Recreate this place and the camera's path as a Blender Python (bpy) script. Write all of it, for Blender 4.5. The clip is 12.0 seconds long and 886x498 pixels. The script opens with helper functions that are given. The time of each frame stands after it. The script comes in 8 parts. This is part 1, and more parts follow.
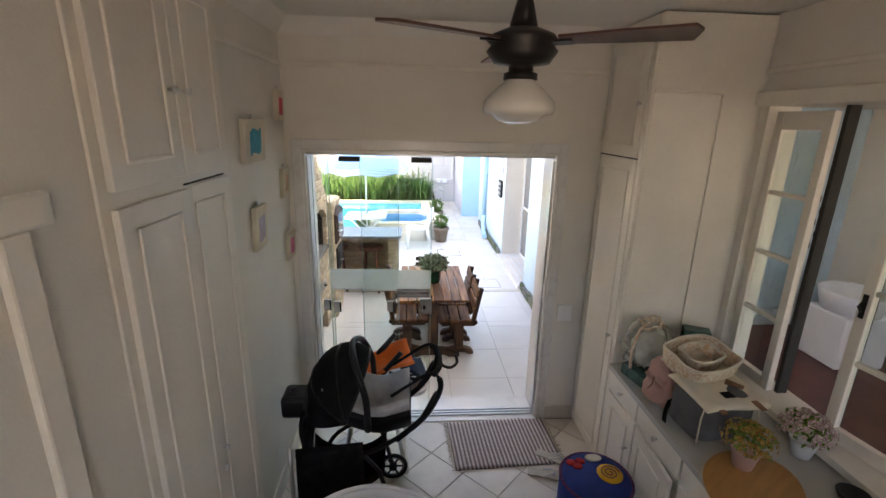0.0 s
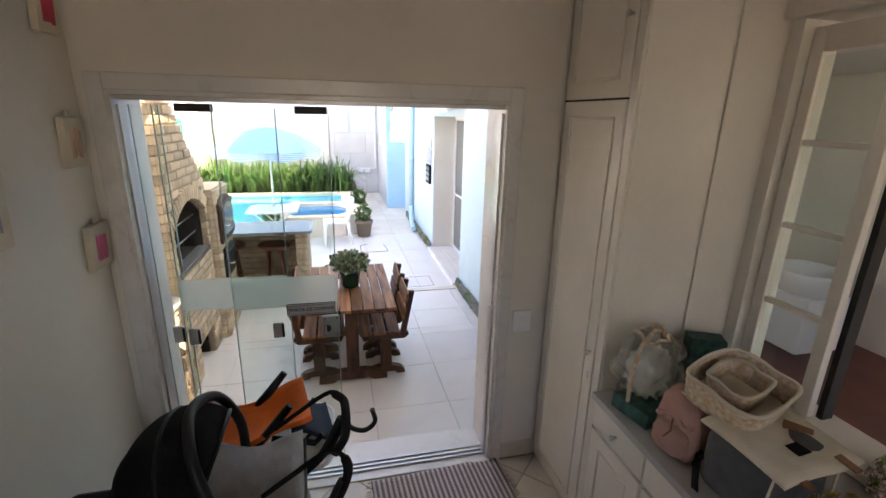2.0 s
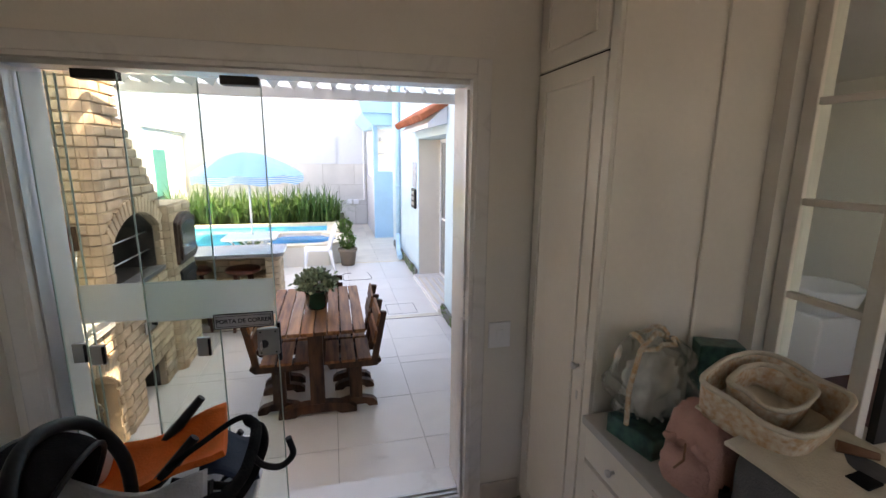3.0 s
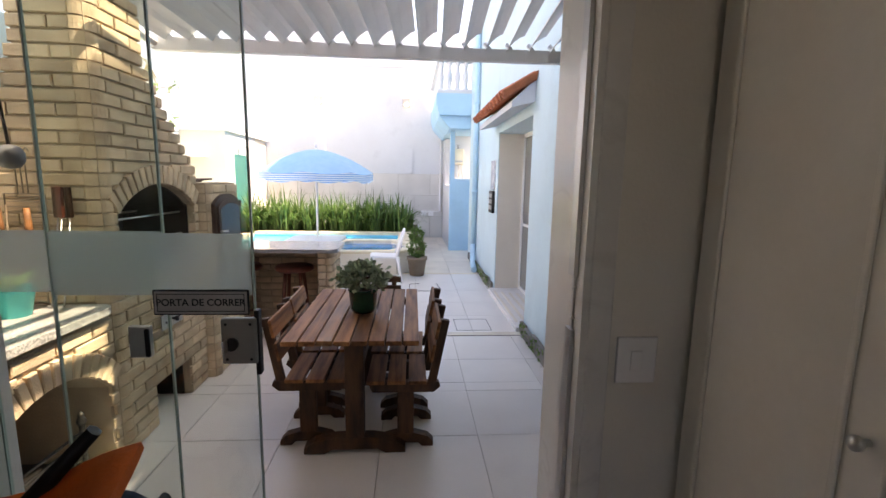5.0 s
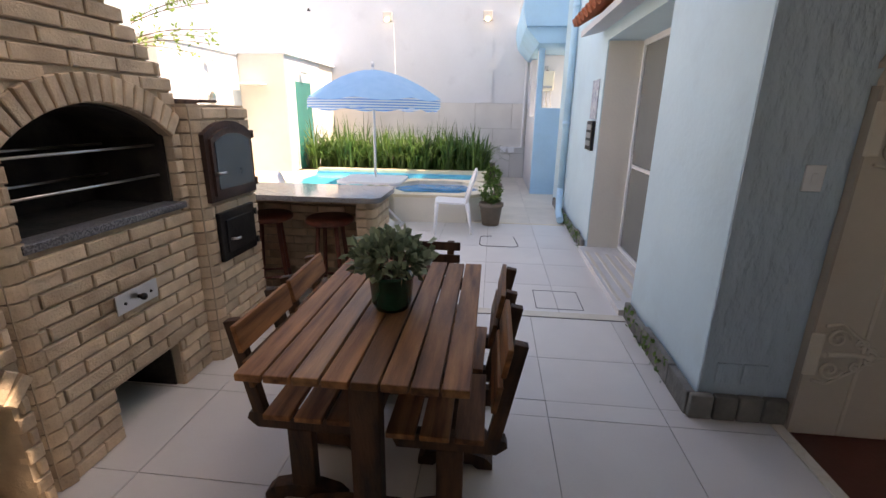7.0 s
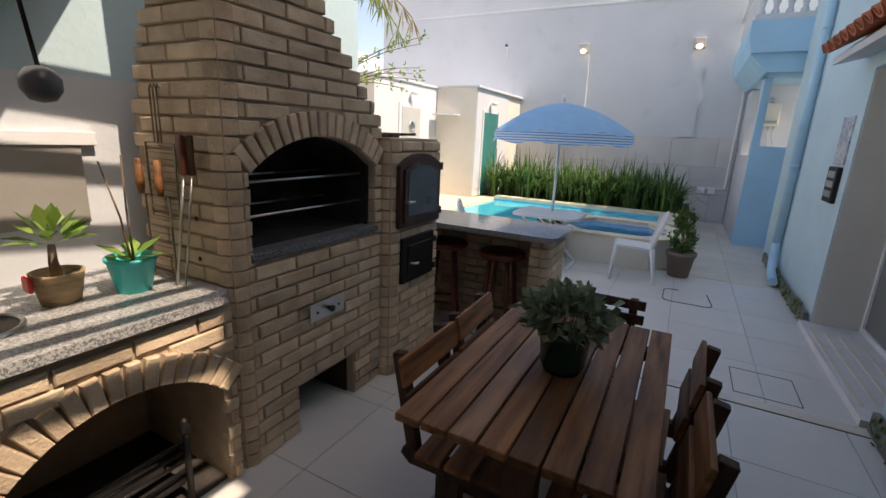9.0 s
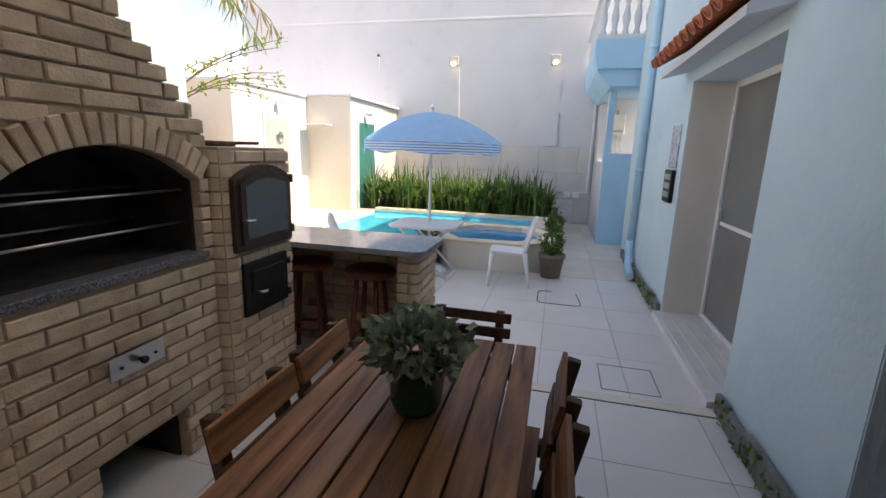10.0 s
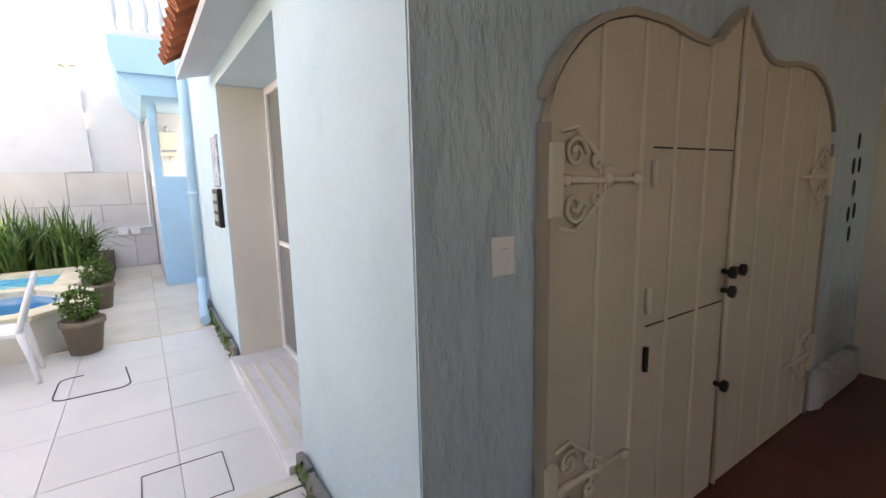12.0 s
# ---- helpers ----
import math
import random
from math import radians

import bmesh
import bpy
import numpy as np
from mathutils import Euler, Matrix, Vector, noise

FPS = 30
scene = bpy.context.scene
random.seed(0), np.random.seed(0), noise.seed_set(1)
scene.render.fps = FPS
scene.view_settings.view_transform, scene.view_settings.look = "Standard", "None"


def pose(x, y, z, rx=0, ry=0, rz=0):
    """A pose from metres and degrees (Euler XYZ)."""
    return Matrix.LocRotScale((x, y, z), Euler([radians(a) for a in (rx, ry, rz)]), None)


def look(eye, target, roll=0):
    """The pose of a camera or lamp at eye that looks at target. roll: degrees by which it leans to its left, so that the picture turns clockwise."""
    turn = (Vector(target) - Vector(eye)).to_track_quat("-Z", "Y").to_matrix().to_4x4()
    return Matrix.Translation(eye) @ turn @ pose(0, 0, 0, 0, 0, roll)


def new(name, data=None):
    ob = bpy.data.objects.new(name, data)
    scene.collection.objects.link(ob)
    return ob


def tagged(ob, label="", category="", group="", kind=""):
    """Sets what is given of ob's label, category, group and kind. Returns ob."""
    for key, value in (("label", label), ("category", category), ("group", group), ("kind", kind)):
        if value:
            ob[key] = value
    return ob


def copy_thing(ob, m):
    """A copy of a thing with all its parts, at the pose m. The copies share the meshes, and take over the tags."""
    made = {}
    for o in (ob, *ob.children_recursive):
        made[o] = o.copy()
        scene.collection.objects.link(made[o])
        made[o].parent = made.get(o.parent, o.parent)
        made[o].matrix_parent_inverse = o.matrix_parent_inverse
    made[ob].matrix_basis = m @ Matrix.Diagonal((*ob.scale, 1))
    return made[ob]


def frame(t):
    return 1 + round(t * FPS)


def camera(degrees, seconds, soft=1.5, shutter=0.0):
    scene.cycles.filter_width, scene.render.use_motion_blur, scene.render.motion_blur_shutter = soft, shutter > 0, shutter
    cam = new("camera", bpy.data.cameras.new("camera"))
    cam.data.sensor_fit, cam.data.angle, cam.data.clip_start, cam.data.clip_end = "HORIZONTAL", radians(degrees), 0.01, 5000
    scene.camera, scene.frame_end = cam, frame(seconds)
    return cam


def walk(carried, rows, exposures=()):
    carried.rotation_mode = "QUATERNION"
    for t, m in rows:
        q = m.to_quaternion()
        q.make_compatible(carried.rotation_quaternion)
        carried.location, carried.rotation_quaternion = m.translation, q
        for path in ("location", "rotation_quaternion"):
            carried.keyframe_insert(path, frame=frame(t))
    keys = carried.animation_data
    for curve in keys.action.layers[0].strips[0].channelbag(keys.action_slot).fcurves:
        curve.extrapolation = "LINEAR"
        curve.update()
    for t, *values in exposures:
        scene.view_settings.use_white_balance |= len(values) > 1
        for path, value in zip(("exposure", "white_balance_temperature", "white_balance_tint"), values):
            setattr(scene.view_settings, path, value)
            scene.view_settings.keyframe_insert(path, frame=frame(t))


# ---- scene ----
cam = camera(89.4, 12.0)
PATH = [
    (0, (0.418, 0.247, 2.597), (0.562, 2.164, 2.046), 1.3),
    (0.5, (0.44, 0.503, 2.598), (0.632, 2.404, 2.006), 1.5),
    (1, (0.433, 0.804, 2.604), (0.741, 2.683, 1.993), 1.7),
    (1.5, (0.511, 1.017, 2.467), (0.9, 2.885, 1.869), 1.3),
    (2, (0.6, 1.209, 2.304), (1.05, 3.072, 1.736), 1.3),
    (2.5, (0.695, 1.351, 2.18), (1.177, 3.229, 1.69), 1.0),
    (2.7, (0.755, 1.389, 2.118), (1.242, 3.274, 1.661), 0.8),
    (4.3, (1.082, 1.993, 1.703), (1.313, 3.966, 1.469), 0.9),
    (4.5, (1.051, 2.066, 1.687), (1.258, 4.038, 1.429), 1.2),
    (5, (1.009, 2.321, 1.627), (1.146, 4.293, 1.323), 1.0),
    (5.5, (1.026, 2.625, 1.603), (1.114, 4.588, 1.23), 1.1),
    (6, (1.012, 2.954, 1.565), (1.076, 4.895, 1.085), 1.2),
    (6.5, (1.039, 3.249, 1.538), (1.033, 5.171, 0.984), 1.0),
    (7, (1.085, 3.521, 1.547), (0.882, 5.424, 0.965), 0.8),
    (7.5, (1.034, 3.558, 1.593), (0.546, 5.43, 1.084), 1.1),
    (7.7, (1.014, 3.54, 1.609), (0.4, 5.386, 1.146), 1.3),
    (9.3, (0.98, 3.702, 1.6), (0.073, 5.414, 1.106), 2.6),
    (9.5, (0.969, 3.753, 1.606), (0.171, 5.517, 1.106), 2.8),
    (10, (1.079, 3.958, 1.586), (0.61, 5.856, 1.162), 1.9),
    (10.5, (1.263, 4.183, 1.617), (1.205, 6.148, 1.25), 1.1),
    (11, (1.409, 4.263, 1.575), (1.914, 6.171, 1.252), 0.2),
    (11.5, (1.472, 4.458, 1.518), (2.435, 6.181, 1.197), -0.8),
    (12, (1.642, 4.724, 1.513), (2.743, 6.366, 1.21), -1.2),
]
EXPOSURES = [(0, 3.45, 8500, 22), (1.0, 3.47, 8500, 22), (2.5, 2.99, 8600, 24), (4.3, 2.70, 8800, 24), (5.5, 1.98, 8900, 26), (6.5, 1.78, 9100, 26), (7.0, 1.83, 9000, 26), (7.5, 1.53, 8800, 25), (9.5, 0.78, 7800, 18), (10.0, 1.28, 8400, 22), (10.5, 1.18, 8000, 19), (11.0, 1.33, 8200, 18), (11.5, 2.03, 8800, 20), (12, 2.58, 9700, 24)]
walk(cam, [(t, look(eye, target, roll)) for t, eye, target, roll in PATH], EXPOSURES)

# ---- light ----
SUN_EL, SUN_AZ = 60.0, -1.0          # sun over the house, from +x
world = bpy.data.worlds.new("world")
scene.world = world
world.use_nodes = True
wn = world.node_tree.nodes
sky = wn.new("ShaderNodeTexSky")
sky.sky_type, sky.sun_disc = "NISHITA", False
sky.sun_elevation, sky.sun_rotation = radians(SUN_EL), radians(90 - SUN_AZ)
sky.air_density, sky.dust_density = 1.0, 1.5
wn["Background"].inputs["Strength"].default_value = 0.15
world.node_tree.links.new(sky.outputs[0], wn["Background"].inputs["Color"])
sun = new("sun", bpy.data.lights.new("sun", "SUN"))
sun.data.energy, sun.data.angle, sun.data.color = 3.3, radians(0.6), (1.0, 0.95, 0.86)
ca, sa, ce, se = math.cos(radians(SUN_AZ)), math.sin(radians(SUN_AZ)), math.cos(radians(SUN_EL)), math.sin(radians(SUN_EL))
sun.matrix_world = look((20 * ca * ce, 20 * sa * ce + 6, 20 * se), (0, 6, 0))


FILL_WATTS = 0.07                              # watts of the added fill lamp behind the walker


# ---- materials ----
def mat(name, col, rough=0.6, var=0.12, scale=6.0, bump=0.15, bscale=60.0, metal=0.0, stretch=(1, 1, 1), rnd=0.0, col2=None, trans=0.0, island=False, emit=0.0, spec=0.5, stain=0.0, bdist=0.01):
    """Base colour varied by a broad and a fine noise, with fine relief."""
    m = bpy.data.materials.new(name)
    m.use_nodes = True
    n, l = m.node_tree.nodes, m.node_tree.links
    b = n["Principled BSDF"]
    b.inputs["Roughness"].default_value, b.inputs["Metallic"].default_value = rough, metal
    b.inputs["Specular IOR Level"].default_value = spec
    tc = n.new("ShaderNodeTexCoord")
    mp = n.new("ShaderNodeMapping")
    mp.inputs["Scale"].default_value = stretch
    l.new(tc.outputs["Object"], mp.inputs["Vector"])
    vec = mp.outputs[0]
    if rnd:
        oi = n.new("ShaderNodeObjectInfo") if not island else n.new("ShaderNodeNewGeometry")
        ro = oi.outputs["Random"] if not island else oi.outputs["Random Per Island"]
        ad = n.new("ShaderNodeVectorMath")
        ad.operation = "MULTIPLY_ADD"
        cb = n.new("ShaderNodeCombineXYZ")
        for k in range(3):
            l.new(ro, cb.inputs[k])
        l.new(cb.outputs[0], ad.inputs[0])
        ad.inputs[1].default_value = (37, 53, 71)
        l.new(vec, ad.inputs[2])
        vec = ad.outputs[0]
    big = n.new("ShaderNodeTexNoise")
    big.inputs["Scale"].default_value, big.inputs["Detail"].default_value = scale, 5
    fine = n.new("ShaderNodeTexNoise")
    fine.inputs["Scale"].default_value, fine.inputs["Detail"].default_value = bscale, 4
    l.new(vec, big.inputs["Vector"])
    l.new(vec, fine.inputs["Vector"])
    c1 = [max(0, c * (1 - var)) for c in col]
    c2 = list(col2) if col2 else [min(1, c * (1 + var)) for c in col]
    rp = n.new("ShaderNodeValToRGB")
    rp.color_ramp.elements[0].position, rp.color_ramp.elements[1].position = 0.32, 0.68
    rp.color_ramp.elements[0].color, rp.color_ramp.elements[1].color = (*c1, 1), (*c2, 1)
    l.new(big.outputs["Fac"], rp.inputs[0])
    hs = n.new("ShaderNodeHueSaturation")
    l.new(rp.outputs[0], hs.inputs["Color"])
    mr = n.new("ShaderNodeMapRange")
    mr.inputs["To Min"].default_value, mr.inputs["To Max"].default_value = 1 - var * 0.5, 1 + var * 0.5
    l.new(fine.outputs["Fac"], mr.inputs[0])
    val = mr.outputs[0]
    if rnd:
        m2 = n.new("ShaderNodeMapRange")
        m2.inputs["To Min"].default_value, m2.inputs["To Max"].default_value = 1 - rnd, 1 + rnd
        l.new(ro, m2.inputs[0])
        mu = n.new("ShaderNodeMath")
        mu.operation = "MULTIPLY"
        l.new(val, mu.inputs[0])
        l.new(m2.outputs[0], mu.inputs[1])
        val = mu.outputs[0]
    if stain:
        st = n.new("ShaderNodeTexNoise")
        st.inputs["Scale"].default_value, st.inputs["Detail"].default_value = 2.3, 8
        l.new(vec, st.inputs["Vector"])
        m3 = n.new("ShaderNodeMapRange")
        m3.inputs["From Min"].default_value, m3.inputs["From Max"].default_value = 0.58, 0.72
        m3.inputs["To Min"].default_value, m3.inputs["To Max"].default_value = 1, 1 - stain
        l.new(st.outputs["Fac"], m3.inputs[0])
        mu = n.new("ShaderNodeMath")
        mu.operation = "MULTIPLY"
        l.new(val, mu.inputs[0])
        l.new(m3.outputs[0], mu.inputs[1])
        val = mu.outputs[0]
    l.new(val, hs.inputs["Value"])
    l.new(hs.outputs[0], b.inputs["Base Color"])
    if bump:
        bp = n.new("ShaderNodeBump")
        bp.inputs["Strength"].default_value, bp.inputs["Distance"].default_value = bump, bdist
        l.new(fine.outputs["Fac"], bp.inputs["Height"])
        l.new(bp.outputs[0], b.inputs["Normal"])
    if trans:
        b.inputs["Transmission Weight"].default_value = trans
    if emit:
        b.inputs["Emission Color"].default_value = (*col, 1)
        b.inputs["Emission Strength"].default_value = emit
    return m


def glass(name, col=(1, 1, 1), rough=0.0, ior=1.45, alpha_mix=0.0):
    """Thin clear pane: mostly straight through, with a mirror gloss on top."""
    m = bpy.data.materials.new(name)
    m.use_nodes = True
    n, l = m.node_tree.nodes, m.node_tree.links
    n.remove(n["Principled BSDF"])
    out = n["Material Output"]
    tr, gl, mx, fr = n.new("ShaderNodeBsdfTransparent"), n.new("ShaderNodeBsdfGlossy"), n.new("ShaderNodeMixShader"), n.new("ShaderNodeLayerWeight")
    pw, ml = n.new("ShaderNodeMath"), n.new("ShaderNodeMath")
    tr.inputs[0].default_value = (*col, 1)
    gl.inputs["Roughness"].default_value = rough
    fr.inputs[0].default_value = 0.5
    f0 = ((ior - 1) / (ior + 1)) ** 2                # reflectance straight on, rising to the rim as Schlick has it
    pw.operation, pw.inputs[1].default_value = "POWER", 5.0
    ml.operation, ml.inputs[1].default_value, ml.inputs[2].default_value = "MULTIPLY_ADD", 1 - f0, f0
    l.new(fr.outputs["Facing"], pw.inputs[0])
    l.new(pw.outputs[0], ml.inputs[0])
    l.new(ml.outputs[0], mx.inputs[0])
    l.new(tr.outputs[0], mx.inputs[1])
    l.new(gl.outputs[0], mx.inputs[2])
    last = mx.outputs[0]
    if alpha_mix:
        df, m2 = n.new("ShaderNodeBsdfTranslucent"), n.new("ShaderNodeMixShader")
        d2, m3 = n.new("ShaderNodeBsdfDiffuse"), n.new("ShaderNodeMixShader")
        df.inputs[0].default_value = d2.inputs[0].default_value = (0.86, 0.9, 0.88, 1)
        m3.inputs[0].default_value = 0.5
        l.new(df.outputs[0], m3.inputs[1])
        l.new(d2.outputs[0], m3.inputs[2])
        m2.inputs[0].default_value = alpha_mix
        l.new(last, m2.inputs[1])
        l.new(m3.outputs[0], m2.inputs[2])
        last = m2.outputs[0]
    l.new(last, out.inputs[0])
    return m


def leaf_mat(name, col, col2, var=0.2):
    m = mat(name, col, 0.5, var, 8, 0.1, 50, rnd=0.35, col2=col2, island=True)
    n, l = m.node_tree.nodes, m.node_tree.links
    b, out = n["Principled BSDF"], n["Material Output"]
    t, mx = n.new("ShaderNodeBsdfTranslucent"), n.new("ShaderNodeMixShader")
    l.new(b.inputs["Base Color"].links[0].from_socket, t.inputs[0])
    mx.inputs[0].default_value = 0.3
    l.new(b.outputs[0], mx.inputs[1])
    l.new(t.outputs[0], mx.inputs[2])
    l.new(mx.outputs[0], out.inputs[0])
    return m


def marble(name, base, vein, scale=2.0, rough=0.25):
    m = mat(name, base, rough, 0.05, 3, 0.02, 60, rnd=0.03)
    n, l = m.node_tree.nodes, m.node_tree.links
    b = n["Principled BSDF"]
    src = b.inputs["Base Color"].links[0].from_socket
    tc, nz, rp, mx = n.new("ShaderNodeTexCoord"), n.new("ShaderNodeTexNoise"), n.new("ShaderNodeValToRGB"), n.new("ShaderNodeMix")
    nz.inputs["Scale"].default_value, nz.inputs["Detail"].default_value, nz.inputs["Distortion"].default_value = scale, 7, 1.2
    l.new(tc.outputs["Object"], nz.inputs["Vector"])
    e = rp.color_ramp.elements
    e[0].position, e[0].color, e[1].position, e[1].color = 0.47, (0, 0, 0, 1), 0.53, (0, 0, 0, 1)
    k = e.new(0.5)
    k.color = (1, 1, 1, 1)
    l.new(nz.outputs["Fac"], rp.inputs[0])
    mx.data_type = "RGBA"
    mu = n.new("ShaderNodeMath")
    mu.operation, mu.inputs[1].default_value = "MULTIPLY", 0.17
    l.new(rp.outputs[0], mu.inputs[0])
    l.new(mu.outputs[0], mx.inputs[0])
    l.new(src, mx.inputs[6])
    mx.inputs[7].default_value = (*vein, 1)
    l.new(mx.outputs[2], b.inputs["Base Color"])
    return m


def speckle(name, base, dark, rough=0.2):
    """Granite: light ground with dark and grey grains."""
    m = mat(name, base, rough, 0.1, 5, 0.02, 80)
    n, l = m.node_tree.nodes, m.node_tree.links
    b = n["Principled BSDF"]
    src = b.inputs["Base Color"].links[0].from_socket
    tc, vo, rp, mx = n.new("ShaderNodeTexCoord"), n.new("ShaderNodeTexVoronoi"), n.new("ShaderNodeValToRGB"), n.new("ShaderNodeMix")
    vo.inputs["Scale"].default_value = 170
    l.new(tc.outputs["Object"], vo.inputs["Vector"])
    rp.color_ramp.elements[0].position, rp.color_ramp.elements[1].position = 0.35, 0.6
    l.new(vo.outputs["Color"], rp.inputs[0])
    mx.data_type = "RGBA"
    l.new(rp.outputs[0], mx.inputs[0])
    mx.inputs[6].default_value = (*dark, 1)
    l.new(src, mx.inputs[7])
    l.new(mx.outputs[2], b.inputs["Base Color"])
    return m


WHITE_WALL = mat("white_wall_paint", (0.73, 0.69, 0.62), 0.65, 0.05, 1.5, 0.12, 90, stain=0.05)
CEIL = mat("ceiling_paint", (0.76, 0.73, 0.68), 0.8, 0.04, 1.5, 0.05, 60)
ENAMEL = mat("white_enamel", (0.76, 0.71, 0.63), 0.4, 0.05, 2.5, 0.06, 40, rnd=0.03)
DARK_GAP = mat("dark_gap", (0.03, 0.027, 0.024), 0.9, 0.2, 8, 0)
OUT_WHITE = mat("outdoor_white_plaster", (0.63, 0.65, 0.675), 0.85, 0.05, 0.8, 0.2, 35, stain=0.07)
CREAM = mat("cream_plaster", (0.74, 0.69, 0.60), 0.85, 0.06, 1.2, 0.15, 40, stain=0.06)
PALE_BLUE = mat("pale_blue_plaster", (0.51, 0.67, 0.72), 0.8, 0.06, 1.0, 0.25, 28, stain=0.07)
SKY_BLUE = mat("sky_blue_plaster", (0.38, 0.64, 0.82), 0.8, 0.06, 1.2, 0.2, 30, stain=0.08)
GREY_BLUE = mat("grey_blue_textured_plaster", (0.42, 0.54, 0.61), 0.38, 0.08, 2.0, 0.9, 11, stretch=(1, 1, 0.42), bdist=0.045)
DADO = mat("grey_stone_dado", (0.62, 0.60, 0.57), 0.8, 0.06, 2, 0.1, 40, rnd=0.04)
MARBLE = marble("white_marble", (0.70, 0.68, 0.65), (0.36, 0.33, 0.30), 1.6)
GOLD_MARBLE = marble("ochre_marble", (0.72, 0.66, 0.55), (0.42, 0.30, 0.14), 5.0)
TILE_OUT = mat("pale_porcelain_tile", (0.68, 0.65, 0.61), 0.32, 0.04, 2.2, 0.03, 70, rnd=0.03, stain=0.05)
GROUT = mat("grout", (0.36, 0.33, 0.29), 0.9, 0.2, 8, 0.2, 60)
TILE_IN = mat("beige_floor_tile", (0.66, 0.60, 0.53), 0.35, 0.10, 4.0, 0.05, 50, rnd=0.07, stain=0.08)
RED_FLOOR = mat("dark_red_floor", (0.13, 0.035, 0.022), 0.35, 0.2, 3, 0.1, 50)
BRICK = mat("straw_brick", (0.575, 0.415, 0.28), 0.85, 0.14, 7, 0.5, 90, rnd=0.19, col2=(0.71, 0.545, 0.375), stain=0.32)
MORTAR = mat("mortar", (0.46, 0.355, 0.25), 0.95, 0.12, 9, 0.4, 80)
SOOT_SHADE = mat("sooty_shaded_firebrick", (0.035, 0.028, 0.023), 0.9, 0.5, 9, 0.4, 40)
GRANITE = speckle("grey_granite", (0.46, 0.45, 0.43), (0.17, 0.17, 0.17), 0.3)
BAR_TOP = speckle("polished_grey_granite", (0.36, 0.36, 0.36), (0.20, 0.20, 0.20), 0.06)
DARK_GRANITE = speckle("dark_granite", (0.20, 0.20, 0.21), (0.06, 0.06, 0.065), 0.3)
WOOD = mat("oiled_red_wood", (0.20, 0.074, 0.029), 0.5, 0.45, 3.0, 0.25, 26, stretch=(9, 0.8, 9), rnd=0.42, col2=(0.36, 0.155, 0.06), spec=0.25)
# much darker brown than the wood of the planks
WOOD_DARK = mat("dark_brown_wood", (0.055, 0.024, 0.012), 0.55, 0.45, 4.0, 0.3, 30, stretch=(4, 4, 1), rnd=0.2, col2=(0.12, 0.055, 0.026), spec=0.3)
WOOD_PALE = mat("oiled_orange_wood", (0.30, 0.13, 0.05), 0.42, 0.4, 3.0, 0.25, 26, stretch=(9, 0.8, 9), rnd=0.1, col2=(0.42, 0.20, 0.08), spec=0.35)
WOOD_RED = mat("reddish_stool_wood", (0.17, 0.045, 0.025), 0.4, 0.25, 4, 0.2, 30, stretch=(4, 4, 1), rnd=0.1)
IRON = mat("black_iron", (0.03, 0.027, 0.025), 0.5, 0.25, 9, 0.25, 60, metal=0.6)
RUST = mat("brown_cast_iron", (0.075, 0.04, 0.03), 0.5, 0.3, 7, 0.3, 50, metal=0.4)
STEEL = mat("brushed_steel", (0.62, 0.61, 0.59), 0.3, 0.08, 6, 0.05, 80, metal=1.0)
ALU = mat("grey_aluminium", (0.50, 0.50, 0.50), 0.4, 0.05, 6, 0.03, 80, metal=0.8)
WHITE_METAL = mat("white_painted_metal", (0.74, 0.74, 0.73), 0.4, 0.04, 3, 0.03, 60)
BLADE = mat("off_white_louvre_blade", (0.72, 0.70, 0.66), 0.45, 0.05, 3, 0.04, 60, rnd=0.04, stain=0.08)
PLASTIC = mat("white_plastic", (0.80, 0.80, 0.80), 0.35, 0.03, 4, 0.03, 60)
GLASS = glass("clear_pane", (0.93, 0.97, 0.95))
GLASS_EDGE = mat("green_glass_edge", (0.38, 0.50, 0.46), 0.15, 0.1, 9, 0)
FROST = glass("frosted_band", (0.85, 0.9, 0.88), 0.3, 1.45, 0.42)
GREEN_GLASS = glass("green_door_glass", (0.10, 0.52, 0.42), 0.05, 1.6, 0.0)
HOUSE_GLASS = mat("grey_curtained_glass", (0.17, 0.18, 0.17), 0.1, 0.06, 2, 0.0, spec=0.8)
DARK_GLASS = mat("dark_door_glass", (0.045, 0.05, 0.052), 0.12, 0.1, 5, 0.0, spec=0.8)
TERRACOTTA_ROOF = mat("orange_clay_tile", (0.46, 0.135, 0.06), 0.8, 0.2, 8, 0.3, 50, rnd=0.2)
POT_CLAY = mat("brown_clay_pot", (0.22, 0.165, 0.12), 0.8, 0.12, 7, 0.2, 50)
POT_GREEN = mat("dark_green_glaze", (0.008, 0.055, 0.035), 0.18, 0.3, 5, 0.03, 40)
POT_TEAL = mat("turquoise_plastic", (0.02, 0.52, 0.52), 0.35, 0.06, 6, 0.03, 40)
SOIL = mat("soil", (0.07, 0.05, 0.035), 0.95, 0.4, 20, 0.8, 40)
LEAF = leaf_mat("grey_green_leaf", (0.14, 0.20, 0.11), (0.32, 0.38, 0.24))
LEAF_GRASS = leaf_mat("strap_leaf", (0.035, 0.105, 0.025), (0.14, 0.25, 0.055))
LEAF_BOX = leaf_mat("boxwood_leaf", (0.04, 0.10, 0.015), (0.13, 0.24, 0.04))
LEAF_LIGHT = leaf_mat("fresh_leaf", (0.10, 0.24, 0.03), (0.28, 0.40, 0.08))
LEAF_PALM = leaf_mat("yellowing_palm_leaf", (0.30, 0.24, 0.06), (0.42, 0.32, 0.10))
BARK = mat("bark", (0.16, 0.11, 0.07), 0.9, 0.3, 12, 0.5, 40)
